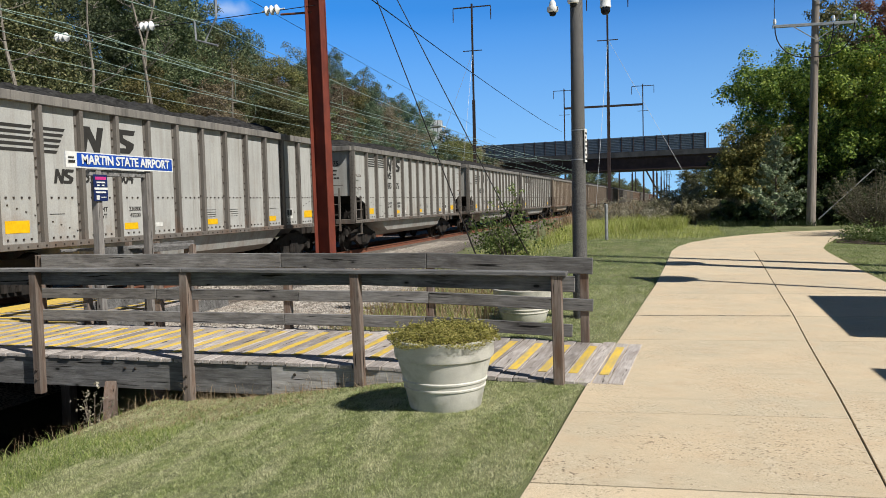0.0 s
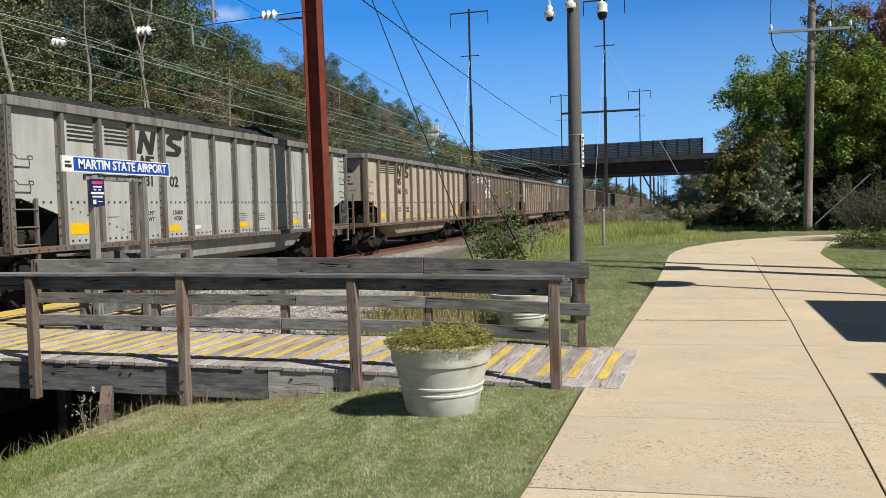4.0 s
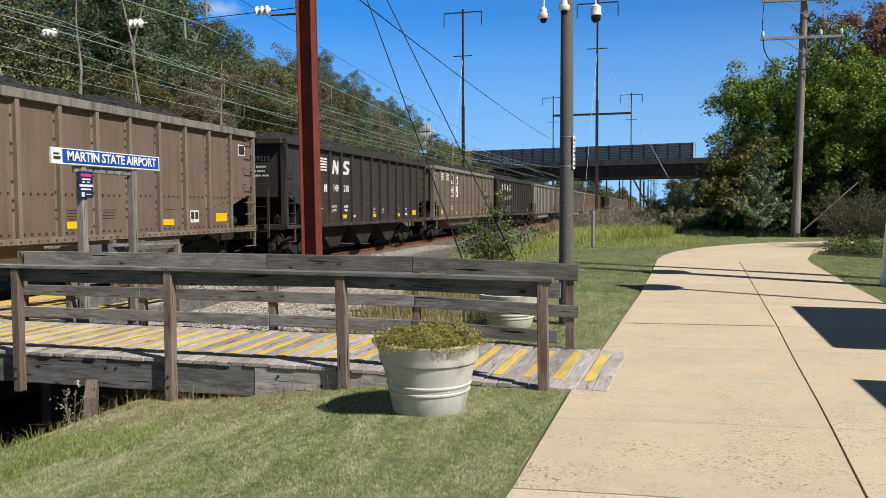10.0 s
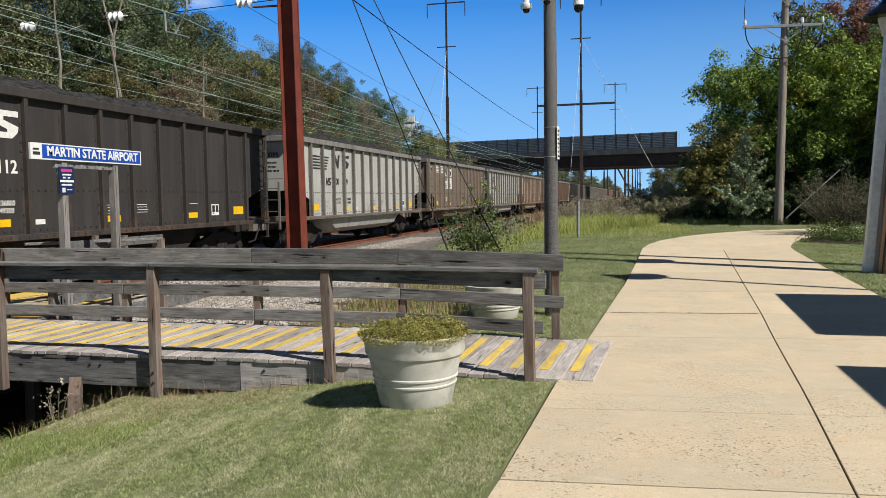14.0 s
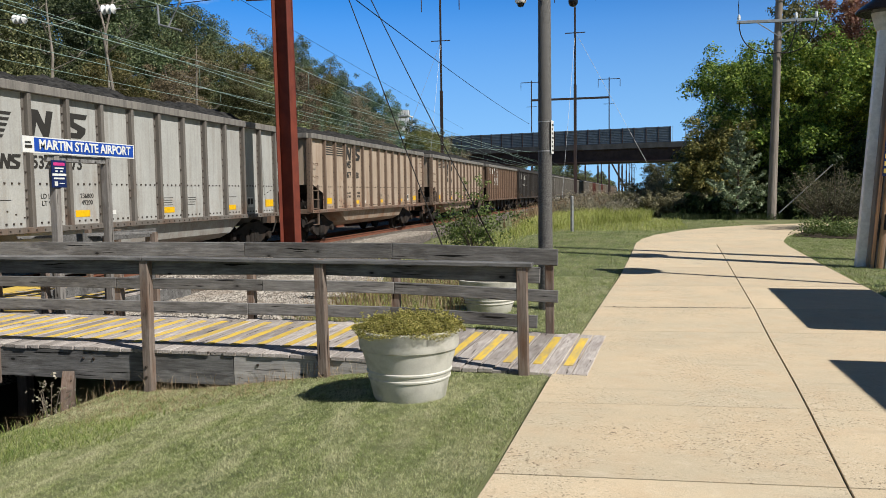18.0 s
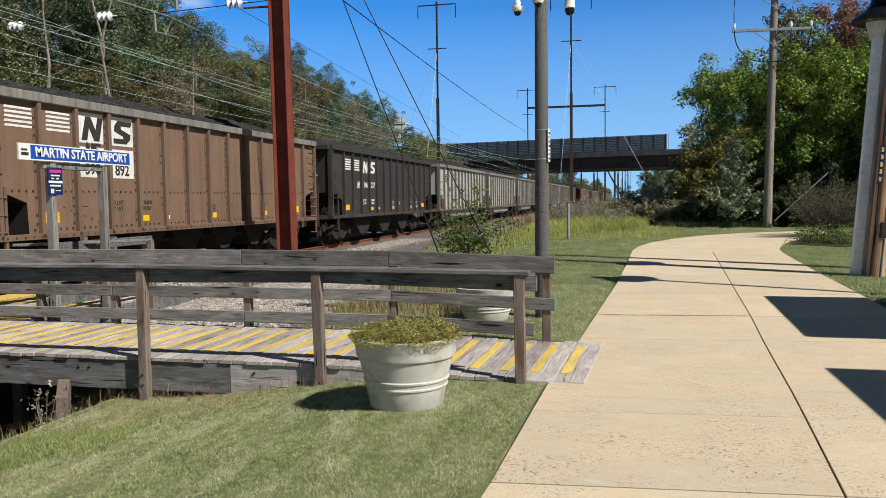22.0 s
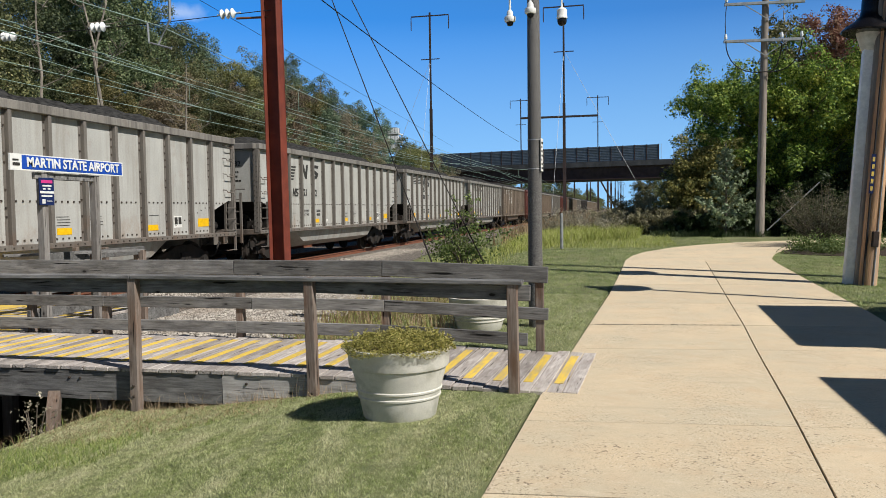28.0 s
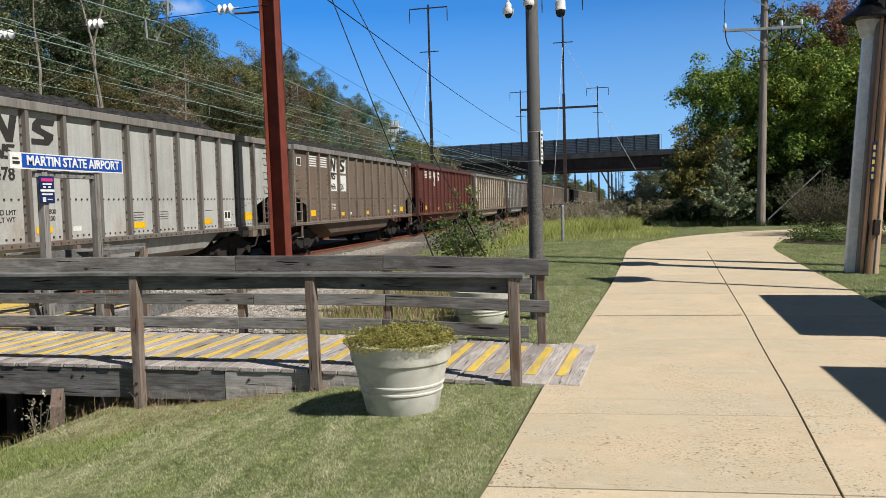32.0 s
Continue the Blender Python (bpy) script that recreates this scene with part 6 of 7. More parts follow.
def leaves_about(rng, c, nrm, size, aspect=0.5):
    """One bent leaf at each centre c, its face along nrm."""
    n = len(c)
    nrm = nrm / (np.linalg.norm(nrm, axis=1)[:, None] + 1e-9)
    a = np.cross(nrm, rng.normal(size=(n, 3)))
    a /= np.linalg.norm(a, axis=1)[:, None] + 1e-9
    b = np.cross(nrm, a)
    l = size * rng.uniform(0.6, 1.4, (n, 1))
    v = np.stack([c - a * l, c + b * l * aspect - nrm * l * 0.15, c + a * l, c - b * l * aspect - nrm * l * 0.15], 1).reshape(-1, 3)
    return v, np.arange(n)[:, None] * 4 + np.array([[0, 1, 2, 3]])


def crown(tips, n, size, radius, seed, tuft=0.42, subs=5, tall=0.75):
    """Leaves in rounded tufts about the tips, each facing outwards and up, with gaps between the tufts."""
    t = np.array([tuple(p) for p in tips])
    rng = np.random.default_rng(seed)
    sub = np.repeat(t, subs, 0) + np.clip(rng.normal(size=(len(t) * subs, 3)), -1.6, 1.6) * radius * np.array([0.62, 0.62, 0.46])
    big = radius * tuft * rng.uniform(0.55, 1.35, len(sub))
    pick = rng.choice(len(sub), n, p=big ** 2 / (big ** 2).sum())
    d = rng.normal(size=(n, 3))
    d[:, 2] += 0.35
    d /= np.linalg.norm(d, axis=1)[:, None]
    c = sub[pick] + d * (big[pick] * rng.uniform(0.35, 1.0, n) ** 0.6)[:, None] * np.array([1.0, 1.0, tall])
    c += rng.normal(size=(n, 3)) * radius * 0.06
    return leaves_about(rng, c, d + np.array([0, 0, 0.45]) + rng.normal(size=(n, 3)) * 0.5, size, 0.6)


def tree_kind(name, label, seed, height, spread, trunk_r, n, size, radius, leaf, bark, first=0.35, boughs=10, lean=0.0, tall=0.75, belly=False):
    rng = random.Random(seed)
    s, tips = grow_tree(rng, height, spread, trunk_r, first, boughs, lean, belly)
    t = thing(name, label, "tree", pose(0, 0, -200))
    part("trunk", s, bark, t)
    v, f = crown(tips, n, size, radius, seed, tall=tall)
    piece("crown", raw_mesh("crown", v, f, leaf), t)
    return t


def build_forest():
    protos = [
        tree_kind("oak_tree", "tall dark green broadleaf tree in the wood", 1, 15.5, 3.3, 0.24, 82000, 0.058, 1.2, GREENS[0], BARK_PALE, 0.22, 14),
        tree_kind("oak_tree", "tall olive green broadleaf tree in the wood", 2, 14.5, 3.5, 0.22, 82000, 0.058, 1.25, GREENS[1], BARK, 0.18, 14),
        tree_kind("oak_tree", "tall broadleaf tree turning brown in the wood", 3, 14.0, 2.9, 0.2, 60000, 0.055, 1.1, GREENS[2], BARK_PALE, 0.2, 13),
        tree_kind("pine_tree", "tall dark pine tree in the wood", 4, 16.0, 2.5, 0.24, 68000, 0.055, 1.0, GREENS[3], BARK, 0.25, 15),
        tree_kind("oak_tree", "young green broadleaf tree at the wood's edge", 5, 10.0, 3.4, 0.14, 66000, 0.056, 1.2, GREENS[1], BARK, 0.08, 14),
        tree_kind("oak_tree", "tall broadleaf tree with yellow-green leaves in the wood", 6, 13.0, 3.0, 0.2, 62000, 0.056, 1.1, GREENS[4], BARK_PALE, 0.16, 13),
        tree_kind("oak_tree", "slim grey-green broadleaf tree in the wood", 7, 14.0, 2.1, 0.2, 74000, 0.044, 0.95, GREENS[5], BARK_PALE, 0.2, 14),
        tree_kind("oak_tree", "slim tree with thin tan leaves in the wood", 8, 13.0, 1.8, 0.18, 30000, 0.042, 0.9, GREENS[6], BARK_PALE, 0.25, 14),
    ]
    rng = random.Random(21)
    spots = []
    for i in range(26):
        spots.append((-27.5 + rng.uniform(-2, 2), 6 + 5.2 * i + rng.uniform(-2, 2), rng.choice([4, 0, 1, 2, 0, 5])))
    for i in range(32):
        spots.append((-33.5 + rng.uniform(-2.5, 2.5), 4 + 5.8 * i + rng.uniform(-2.5, 2.5), rng.choice([0, 0, 1, 3, 2, 3, 5])))
    for i in range(26):
        spots.append((-41.5 + rng.uniform(-3, 3), 10 + 8.0 * i + rng.uniform(-3, 3), rng.choice([0, 3, 1, 0])))
    for i in range(14):
        spots.append((-46 + 2.0 * i + rng.uniform(-3, 3), 205 + rng.uniform(-8, 25) + 4 * i, rng.choice([0, 1, 4])))
    for i in range(16):
        spots.append((4 + 3.5 * i + rng.uniform(-1, 1), 190 + rng.uniform(-20, 60), rng.choice([0, 1, 4])))
    for i in range(14):
        spots.append((-25 + 0.8 * i + rng.uniform(-1.5, 1.5), 255 + 18 * i, rng.choice([4, 1, 4])))
    spots += [(-27, 104, 4), (-29, 99, 4), (-25.6, 110, 1), (-25.5, 118, 4), (-26, 127, 1), (-25, 136, 4)]
    used = set()
    tall = (15.5, 14.5, 14.0, 16.0, 10.0, 13.0, 14.0, 13.0)

    def wood_top(x, y):
        """Height of the wood's skyline, which steps down along the line."""
        r = y / -x if x < 0 else 9.0
        return 1.6 + float(np.interp(r, [0.3, 1.1, 1.35, 1.5, 1.8, 2.0, 2.18, 2.53, 2.74, 2.99, 3.29, 3.37, 3.5, 3.62, 5.1, 9.0],
                                     [0.60, 0.60, 0.56, 0.48, 0.46, 0.45, 0.51, 0.50, 0.50, 0.46, 0.44, 0.29, 0.27, 0.36, 0.33, 0.31])) * abs(x)
    for x, y, k in spots:
        sc = rng.uniform(0.92, 1.14) * 0.86
        if x < -22 and 68 < y < 150:
            k = rng.choice([6, 7, 6, 6, 5]) if y > 80 else rng.choice([6, 2, 6, 5, 0])
            if x < -30 and 3.26 < y / -x < 3.62:   # the gap through which the tower shows
                continue
        if x < -22 and y < 200:
            sc = wood_top(x, y) / tall[k] * (rng.uniform(0.58, 0.9) if x > -30 else rng.uniform(0.86, 1.08))
            sc = min(sc, 1.7)
        m = pose(x, y, -0.5, 0, 0, rng.uniform(0, 360)) @ Matrix.Diagonal((sc, sc, sc, 1))
        if k not in used:
            used.add(k)
            protos[k].matrix_basis = m
            tagged(protos[k], group="trees of the far wood")
        else:
            ob = copy_thing(protos[k], m)
            ob.scale = (sc, sc, sc)
    for k in range(len(protos)):
        if k not in used:
            protos[k].matrix_basis = pose(-36, 60 + 10 * k, -0.5)
    # bare pale trunks before the wood
    for x, y, h, ln in ((-22.6, 30.6, 14.6, 0.9), (-22.7, 31.5, 15.2, -0.6), (-22.6, 16.0, 13.0, 0.5), (-22.5, 23.6, 13.4, -0.4), (-22.8, 38.5, 11.0, 0.4), (-22.4, 27.0, 12.5, 0.5)):
        r = random.Random(int(h * 10))
        s, tips = grow_tree(r, h, 1.5, 0.13, 0.62, 6, ln)
        t = thing("dead_tree", "bare pale tree with thin branches at the wood's edge", "tree", pose(x, y, -0.4))
        part("trunk", s, BARK_DEAD, t)


def bush(name, label, x, y, h, r, n, size, leaf, seed, category="shrub", stems=9, thick=0.015, cone=False):
    rng = random.Random(seed)
    z = float(ground_z(np.float64(x), np.float64(y)))
    t = thing(name, label, category, pose(x, y, z - 0.03))
    s = Shape()
    tips = []
    for k in range(stems):
        a = rng.uniform(0, 6.283)
        u = rng.uniform(0.10 if cone else 0.35, 1.0)
        rr = r * ((1 - u * 0.88) * rng.uniform(0.55, 1.1) if cone else rng.uniform(0.2, 0.95))
        tip = Vector((math.cos(a) * rr, math.sin(a) * rr, h * u * 0.92))
        mid = tip * 0.5 + Vector((0, 0, 0.06 * h))
        s.tube([(0, 0, 0), mid, tip], thick + 0.006 * h, 5, 0.004)
        tips += [tip, tip * 0.75 + Vector((0, 0, 0.05)), mid]
    part("woody_frame", s, BARK, t)
    v, f = crown(tips, n, size, r * 0.30, seed, 0.55, 3)
    v[:, 2] = np.maximum(v[:, 2], 0.03)
    piece("foliage", raw_mesh("foliage", v, f, leaf), t)
    return t


def spray_tree(name, label, category, x, y, seed, leaf, boughs, height, n, size, width, bare=0.1):
    """A stem with many straight boughs (base, bearing, length, rise); leaves stand close along each."""
    rng = np.random.default_rng(seed)
    t = thing(name, label, category, pose(x, y, float(ground_z(np.float64(x), np.float64(y))) - 0.03))
    s = Shape().tube([(0, 0, -0.1), (0.02, 0.01, height * 0.5), (0, 0, height * 0.97)], 0.05, 6, 0.012)
    a, b = [], []
    for base, bearing, length, rise in boughs:
        k = length / math.hypot(1, rise)
        tip = Vector(base) + Vector((math.cos(bearing) * k, math.sin(bearing) * k, rise * k + rng.uniform(-0.06, 0.06)))
        mid = Vector(base).lerp(tip, 0.55) - Vector((0, 0, 0.05 * length))
        s.tube([base, mid, tip], 0.014, 4, 0.003)
        a += [mid.lerp(Vector(base), 0.5), mid]
        b += [mid, tip]
        for q in range(2):
            side = mid.lerp(tip, rng.uniform(0, 0.6))
            a.append(side)
            b.append(side + Vector(tuple(rng.normal(size=3) * 0.14 * length)) + Vector((0, 0, 0.05)))
    part("woody_frame", s, BARK, t)
    a, b = (np.array([tuple(q) for q in w]) for w in (a, b))
    long = np.linalg.norm(b - a, axis=1)
    pick = rng.choice(len(a), n, p=long / long.sum())
    off = rng.normal(size=(n, 3)) * width * np.array([1, 1, 0.7])
    u = rng.uniform(bare, 1.06, (n, 1))
    c = a[pick] + (b - a)[pick] * u + off * (1.15 - 0.8 * u)
    c[:, 2] = np.maximum(c[:, 2], 0.04)
    v, f = leaves_about(rng, c, off / width + np.array([0, 0, 0.8]) + rng.normal(size=(n, 3)) * 0.6, size, 0.42)
    piece("foliage", raw_mesh("foliage", v, f, leaf), t)
    return t


def build_right_trees():
    def put(t, x, y, rz=0):
        t.matrix_basis = pose(x, y, float(ground_z(np.float64(x), np.float64(y))) - 0.2, 0, 0, rz)
    put(tree_kind("maple_tree", "large unseen broadleaf tree with dense crown, added to shade the thicket", 31, 7.0, 3.6, 0.2, 110000, 0.058, 1.0, LEAF_BRIGHT, BARK, 0.06, 24, 0.0, 0.9, True), 6.5, 37.0)
    put(tree_kind("maple_tree", "bright green broadleaf tree with yellowing leaves", 32, 6.9, 3.4, 0.2, 95000, 0.058, 0.95, LEAF_MID, BARK, 0.05, 24, 0.0, 0.9, True), 9.6, 37.5)
    put(tree_kind("maple_tree", "tall thin green tree behind the poles", 33, 11.6, 1.7, 0.16, 15000, 0.06, 0.6, GREENS[4], BARK_PALE, 0.3, 18), 7.3, 40.5)
    put(tree_kind("maple_tree", "tall tree with dark red autumn leaves", 34, 11.4, 2.6, 0.2, 44000, 0.06, 0.9, LEAF_RED, BARK, 0.2, 22), 9.7, 41.0)
    # two trees out of view, added to shade the thicket's lower part
    shade = tree_kind("maple_tree", "unseen broadleaf tree with dense crown, added to shade the thicket", 35, 9.2, 3.2, 0.2, 46000, 0.085, 1.0, LEAF_BRIGHT, BARK, 0.05, 18)
    put(shade, 13.6, 34.4)
    copy_thing(shade, pose(17.3, 31.9, 0.1, 0, 0, 80) @ Matrix.Diagonal((1.35, 1.35, 1.45, 1)))
    put(tree_kind("hawthorn_tree", "small ochre-leaved tree in the thicket", 36, 4.0, 1.2, 0.12, 26000, 0.052, 0.65, LEAF_OCHRE, BARK, 0.08, 14), 3.35, 34.8)
    put(tree_kind("hawthorn_tree", "small ochre-leaved tree in the thicket", 37, 3.0, 1.1, 0.12, 20000, 0.052, 0.55, LEAF_OCHRE, BARK, 0.05, 14), 2.55, 35.2)
    # the dark shrubs stand in for shade inside and under the crowns
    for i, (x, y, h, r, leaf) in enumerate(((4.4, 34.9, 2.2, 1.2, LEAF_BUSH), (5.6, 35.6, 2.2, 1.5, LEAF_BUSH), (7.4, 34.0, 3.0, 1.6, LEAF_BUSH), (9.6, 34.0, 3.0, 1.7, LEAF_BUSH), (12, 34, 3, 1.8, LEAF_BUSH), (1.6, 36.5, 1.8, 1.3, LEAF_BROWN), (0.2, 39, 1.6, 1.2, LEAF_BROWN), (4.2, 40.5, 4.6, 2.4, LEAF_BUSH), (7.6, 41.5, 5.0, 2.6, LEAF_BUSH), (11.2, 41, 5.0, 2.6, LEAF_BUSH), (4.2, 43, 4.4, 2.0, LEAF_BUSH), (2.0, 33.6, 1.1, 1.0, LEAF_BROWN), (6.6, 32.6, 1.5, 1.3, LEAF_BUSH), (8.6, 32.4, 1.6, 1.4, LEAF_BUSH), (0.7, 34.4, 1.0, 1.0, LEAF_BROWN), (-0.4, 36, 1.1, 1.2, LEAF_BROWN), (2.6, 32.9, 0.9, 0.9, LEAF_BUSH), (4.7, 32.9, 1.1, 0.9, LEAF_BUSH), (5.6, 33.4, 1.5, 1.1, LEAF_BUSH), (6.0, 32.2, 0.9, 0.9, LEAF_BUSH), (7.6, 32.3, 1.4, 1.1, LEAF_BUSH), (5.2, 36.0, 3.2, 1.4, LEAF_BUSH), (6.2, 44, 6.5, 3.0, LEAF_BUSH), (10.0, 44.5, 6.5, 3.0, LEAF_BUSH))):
        bush("thicket_shrub", "brown straggly shrub in the thicket behind the lawn" if leaf is LEAF_BROWN else "green shrub in the thicket behind the lawn, coloured dark for canopy shade", x, y, h, r, 10000, 0.034 if leaf is LEAF_BROWN else 0.06, leaf, 150 + i, "shrub", 16)
    spray_tree("young_tree", "pale sage green young conical tree", "tree", 3.75, 32.2, 61, LEAF_SAGE, [
        ((0, 0, 0.25 + 3.0 * u), a, (1.32 * (1 - u) ** 0.8 + 0.14) * (0.8 + 0.35 * math.sin(a * 3.1)), 0.30 + 0.5 * u) for u, a in ((k / 58, k * 2.399) for k in range(58))], 3.7, 8000, 0.05, 0.075)
    fan = random.Random(62)
    spray_tree("bare_shrub", "rounded shrub with sparse grey-brown leaves on the mulch bed", "shrub", 5.85, 26.2, 62, LEAF_TWIG, [
        ((0, 0, 0.12), k * 2.399, fan.uniform(0.9, 2.1), fan.uniform(0.5, 2.2)) for k in range(110)], 0.3, 11000, 0.028, 0.14, 0.25)
    bush("wild_shrub", "straggly green shrub beside the ballast", -4.0, 19.9, 1.4, 1.15, 2300, 0.04, LEAF_WILD, 63, "shrub", 22, 0.004)
    bush("wild_shrub", "straggly green shrub beside the ballast", -4.1, 20.4, 2.3, 0.6, 800, 0.035, LEAF_WILD, 64, "shrub", 9, 0.004)
    bush("ditch_weed", "bare brown weed stalk in the ditch", -5.38, 6.35, 0.74, 0.24, 130, 0.016, LEAF_SEED, 65, "weed", 6, 0.001)
    for i, (x, y, h, r) in enumerate(((-2.3, 33.5, 1.25, 0.8), (-1.6, 35.0, 1.1, 0.9), (-0.6, 33.2, 0.9, 0.8), (-3.2, 35.5, 1.1, 0.8), (-2.6, 39, 1.2, 1.0), (-1.0, 42, 1.2, 1.1))):
        bush("seeding_weed", "tall weed gone to pale seed heads in the long grass", x, y, h, r, 2200, 0.022, LEAF_SEED, 80 + i, "weed", 22, 0.002)
    bush("ground_cover", "low green ground cover on the mulch bed", 5.2, 23.6, 0.12, 1.2, 4000, 0.03, LEAF_WILD, 91, "ground cover", 20, 0.002)
    bush("ground_cover", "low green ground cover on the mulch bed", 6.4, 25.0, 0.12, 1.4, 3500, 0.03, LEAF_WILD, 92, "ground cover", 20, 0.002)
    # mulch bed
    s = Shape()
    v = []
    for k in range(20):
        a = 6.2832 * k / 20
        x, y = 5.9 + 2.1 * math.cos(a), 24.6 + 2.4 * math.sin(a)
        x = max(x, float(np.interp(y, [21, 23, 24.5, 25.7, 27], [3.7, 4.0, 4.55, 5.3, 6.5])))
        v.append((x, y, float(ground_z(np.float64(x), np.float64(y))) + 0.02))
    s.add(v + [(x, y, z - 0.2) for x, y, z in v], [tuple(range(20))] + [(k, (k + 1) % 20, 20 + (k + 1) % 20, 20 + k) for k in range(20)])
    thing("mulch_bed", "low bed of dark mulch and ground cover", "planting bed", data=s.mesh("mulch_bed", MULCH))


def build_grass():
    def lawn(x, y):
        return ((x < path_left(y) - 0.02) | (x > path_right(y) + 0.02)) & (x > -5.15) & ((y < 9.2) | (x > ballast_edge(y) + 0.3)) & ~((x < -0.45) & (y > 6.85) & (y < 8.9))
    def sward(x, y):
        """Thin places, clumps, and the mower's tracks, where the blades stand sparser."""
        along = (x + 3.2) - 0.37 * (y - 4.7)
        track = 0.5 + 0.5 * np.sin(along * 12.5 + 0.5 * np.sin(y * 1.3))
        clump = np.sin(x * 23 + 3 * np.sin(y * 7)) * np.sin(y * 19 + 2 * np.sin(x * 9))
        pick = np.abs(np.sin(x * 9173.1 + y * 7411.7))
        return lawn(x, y) & (pick > 0.40 * track + 0.45 * (clump > 0.25))
    sets = [blades(420000, (-5.3, 0.3, 3.4, 7.0), 1, 0.009, 0.022, 0.0021, 1.6, 0.009, sward),
            blades(80000, (-4.8, 0.4, 8.8, 14.0), 2, 0.014, 0.034, 0.0032, 1.8, 0.009, lawn),
            blades(4000, (-0.95, -0.35, 2.0, 7.0), 4, 0.02, 0.06, 0.0026, 1.3, 0.0, lambda x, y: (x < path_left(y) - 0.005) & (x > path_left(y) - 0.10))]
    thing("grass", "short mown lawn grass, partly dry", "grass", data=blade_mesh("grass", sets, BLADE), kind="stuff")
    far = [blades(110000, (-4.5, 3.5, 13.0, 32.0), 3, 0.015, 0.034, 0.006, 1.6, 0.006, lawn),
           blades(60000, (3.2, 6.6, 12.4, 27.0), 5, 0.015, 0.036, 0.006, 1.6, 0.006, lawn)]
    thing("lawn_grass", "mown green lawn grass beyond the ramp", "grass", data=blade_mesh("lawn_grass", far, BLADE_FAR), kind="stuff")
    rough = [blades(1800, (-4.6, -2.4, 9.6, 13.5), 26, 0.08, 0.3, 0.004, 0.9),
             blades(30000, (-4.2, 0.8, 27.0, 38.0), 7, 0.1, 0.55, 0.006, 1.1, 0.0, lambda x, y: (y > 27.8 + 0.9 * (x + 2.5) + 0.7 * np.sin(x * 4 + y) + 0.5 * np.sin(x * 11)) & (x < 0.6)),
             blades(7000, (-4.0, 1.6, 25.5, 31.5), 25, 0.04, 0.2, 0.006, 1.2, 0.0, lambda x, y: x < path_left(y) - 0.5),
             blades(2500, (-6.0, -3.2, 16, 30), 8, 0.08, 0.4, 0.006, 0.9, 0.0, lambda x, y: x > ballast_edge(y) - 0.5)]
    thing("tall_grass", "tall pale green grass at the lawn's end", "grass", data=blade_mesh("tall_grass", rough, TALL), kind="stuff")
    # grass in the shrubs' shade-darkened green
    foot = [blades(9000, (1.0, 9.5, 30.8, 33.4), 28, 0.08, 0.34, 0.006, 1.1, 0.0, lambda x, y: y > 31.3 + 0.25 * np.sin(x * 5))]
    thing("thicket_grass", "dark green grass at the foot of the thicket, in the shaded shrub colour", "grass", data=blade_mesh("thicket_grass", foot, LEAF_BUSH), kind="stuff")
    bank = [blades(420, (-6.0, -4.95, 4.0, 6.3), 21, 0.06, 0.18, 0.0028, 1.5),
            blades(16000, (-5.5, -3.2, 4.0, 6.7), 22, 0.03, 0.10, 0.0024, 1.5, 0.0, lambda x, y: (x < -3.5 - 0.9 * np.clip((6.2 - y) / 2.0, 0, 1) + 0.2 * np.sin(y * 5 + x * 3)) & (y < 6.0 + 0.4 * (x + 3.6)))]
    thing("bank_grass", "rank green grass on the bank of the ditch", "grass", data=blade_mesh("bank_grass", bank, RANK), kind="stuff")
    dry = [blades(1900, (-4.6, -2.2, 9.6, 13.5), 9, 0.15, 0.5, 0.004, 0.7), blades(3000, (-6, -0.5, 36, 60), 10, 0.5, 1.2, 0.02, 0.7),
           blades(6000, (-5.0, -3.0, 5.6, 7.3), 12, 0.01, 0.05, 0.0026, 2.4, 0.004, lambda x, y: y > 6.0 + 0.42 * (x + 3.6) + 0.1 * np.sin(x * 9)), blades(260, (-5.5, -2.2, 6.6, 6.95), 24, 0.05, 0.24, 0.002, 1.2), blades(500, (-6.1, -4.9, 4.2, 6.6), 27, 0.05, 0.2, 0.0020, 2.2)]
    thing("dry_weeds", "dry brown weeds along the ballast", "weeds", data=blade_mesh("dry_weeds", dry, DRY), kind="stuff")

    def bed_z(x, y):
        e = ballast_edge(y)
        ez = np.maximum(-0.36, ground_z(e, y))
        u = np.clip((x - e) / (-9.6 - e), -0.05, 1)
        return ez + (-0.21 - ez) * u + 0.02 + 0 * x - 3.0 * (x > e + 0.15)
    v, f = scattered(34000, -7.7, -4.4, 9.0, 18.0, 14, bed_z, 0.014, 0.034)
    v2, f2 = scattered(16000, -10.4, -6.0, 12.8, 36.0, 15, lambda x, y: 0 * x - 0.19, 0.02, 0.05)
    jv, jf = scattered(420, -0.40, 1.45, 10.885, 10.915, 16, lambda x, y: 0.045 + 0 * x, 0.004, 0.02)
    jv[:, 1] += 0.08 * (jv[:, 0] - 0.9)
    thing("joint_debris", "dark dirt and crumbled concrete along a path joint", "debris", data=raw_mesh("joint_debris", jv, jf, CRACK), kind="stuff")
    thing("gravel", "loose grey crushed stone beside the track", "gravel", data=raw_mesh("gravel", np.concatenate([v, v2]), np.concatenate([f, f2 + len(v)]), STONE), kind="stuff")


build_forest()
build_right_trees()
build_grass()


# ---- motion ----
TRAIN_Y0, TRAIN_V, TRAIN_A = -6.98, 11.75, -0.0025   # near end of wagon 0 at 0 s, metres a second towards the camera


def train_y(t):
    return TRAIN_Y0 - TRAIN_V * t - TRAIN_A * t * t


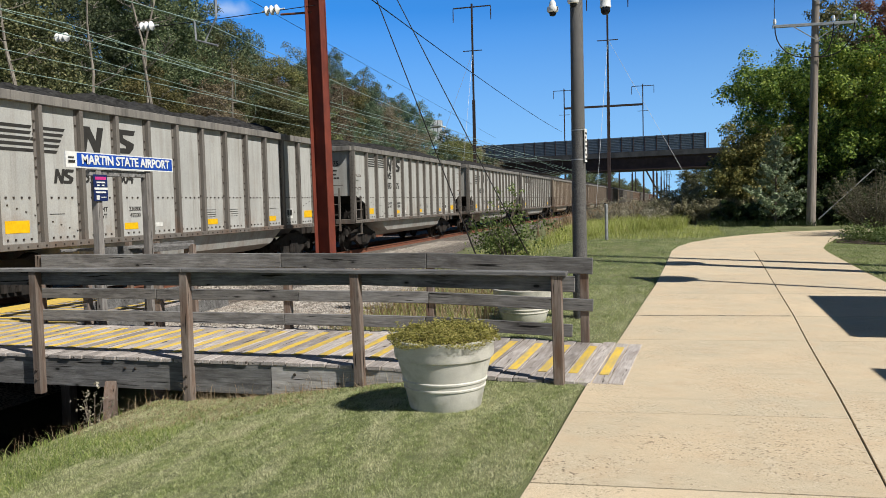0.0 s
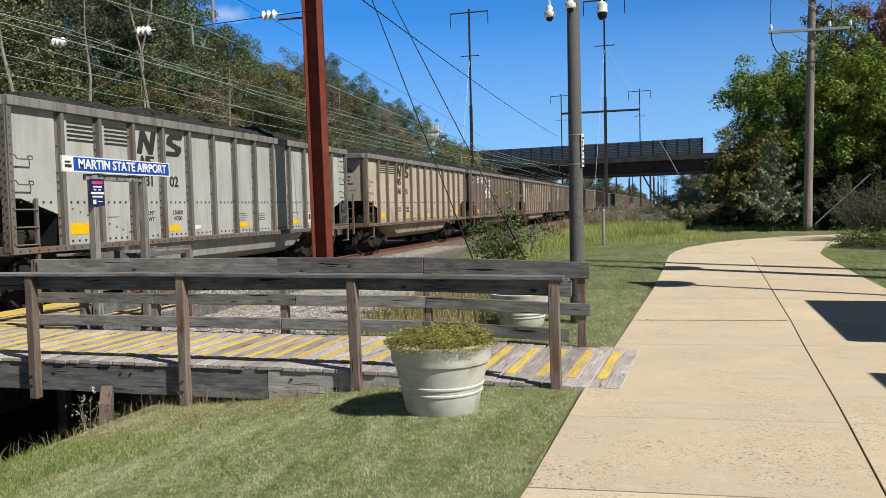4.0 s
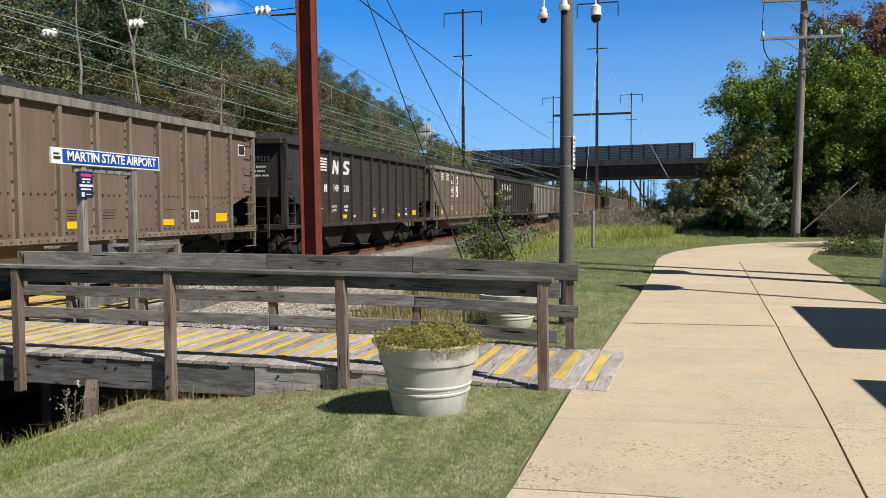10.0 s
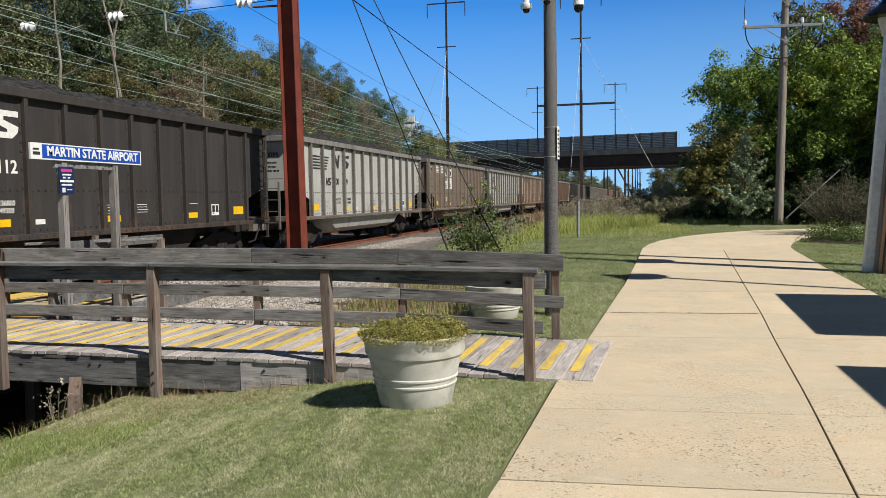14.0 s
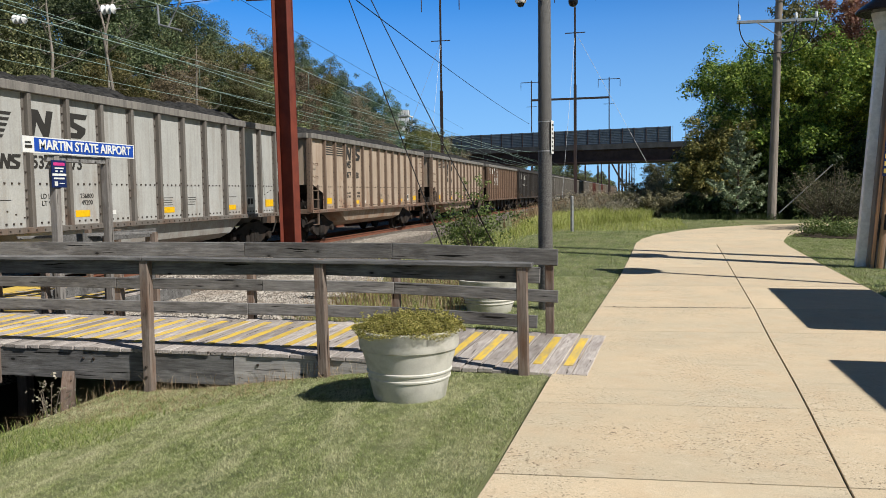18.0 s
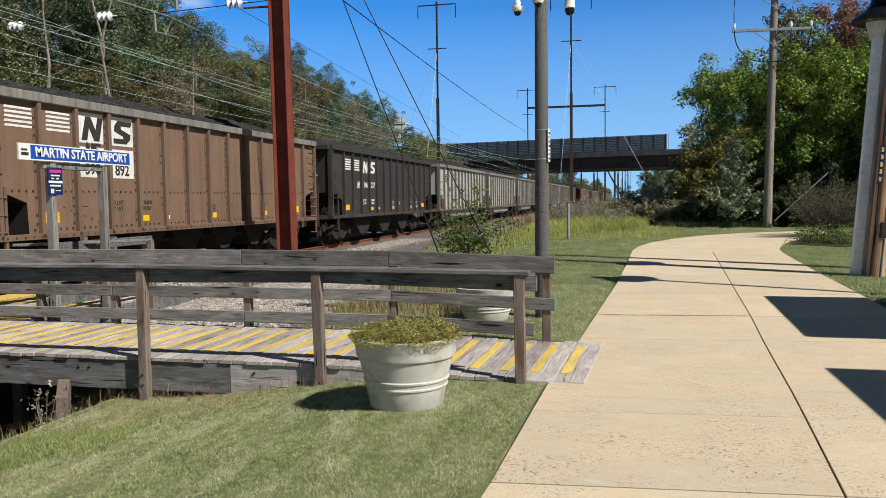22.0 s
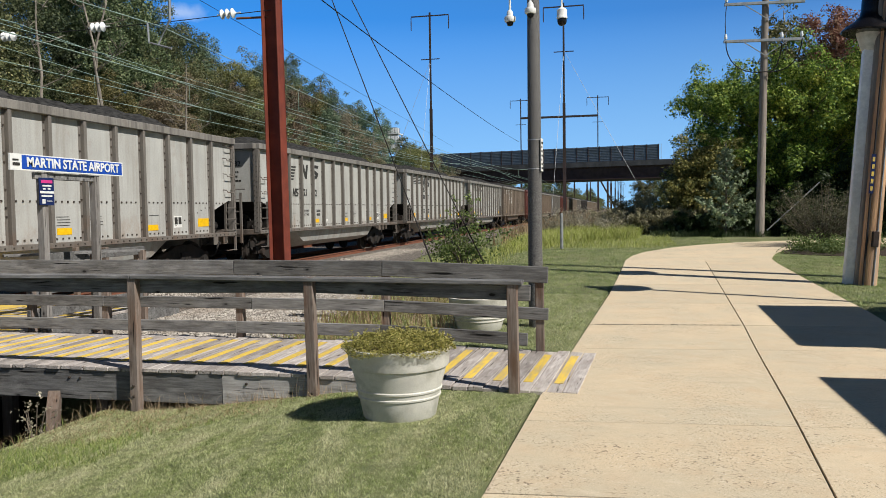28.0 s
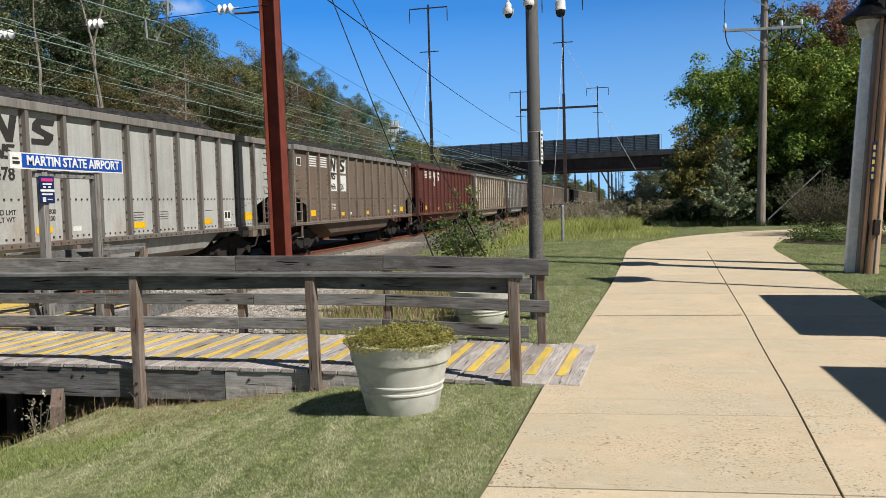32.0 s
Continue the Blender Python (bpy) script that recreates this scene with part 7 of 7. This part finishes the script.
SLACK = {2: 0.3, 3: 0.4, 5: 0.2, 7: 0.2, 8: -0.2, 10: -0.25, 11: -0.3, 14: 0.1, 15: -0.15, 16: -0.05, 17: 0.3, 18: 0.15, 19: 0.5, 22: -0.2, 23: -0.15, 24: 0.3, 25: 0.2}   # play in the couplers


def motions():
    for k, w in enumerate(TRAIN):
        walk(w, [(t, pose(TRACK_X, train_y(t) + PITCH * k + SLACK.get(k, 0.0), RAIL_Z)) for t in (0.0, 8.0, 16.0, 24.0, 32.0)])
    first = WHEELS[0]
    step = 2.0 / FPS
    walk(first, [(i * step, pose(0, 0, 0, math.degrees((TRAIN_Y0 - train_y(i * step)) / 0.457), 0, 0)) for i in range(481)])
    keys = first.animation_data
    for ws in WHEELS[1:]:
        ws.rotation_mode = "QUATERNION"
        ad = ws.animation_data_create()
        ad.action = keys.action
        ad.action_slot = keys.action_slot


motions()
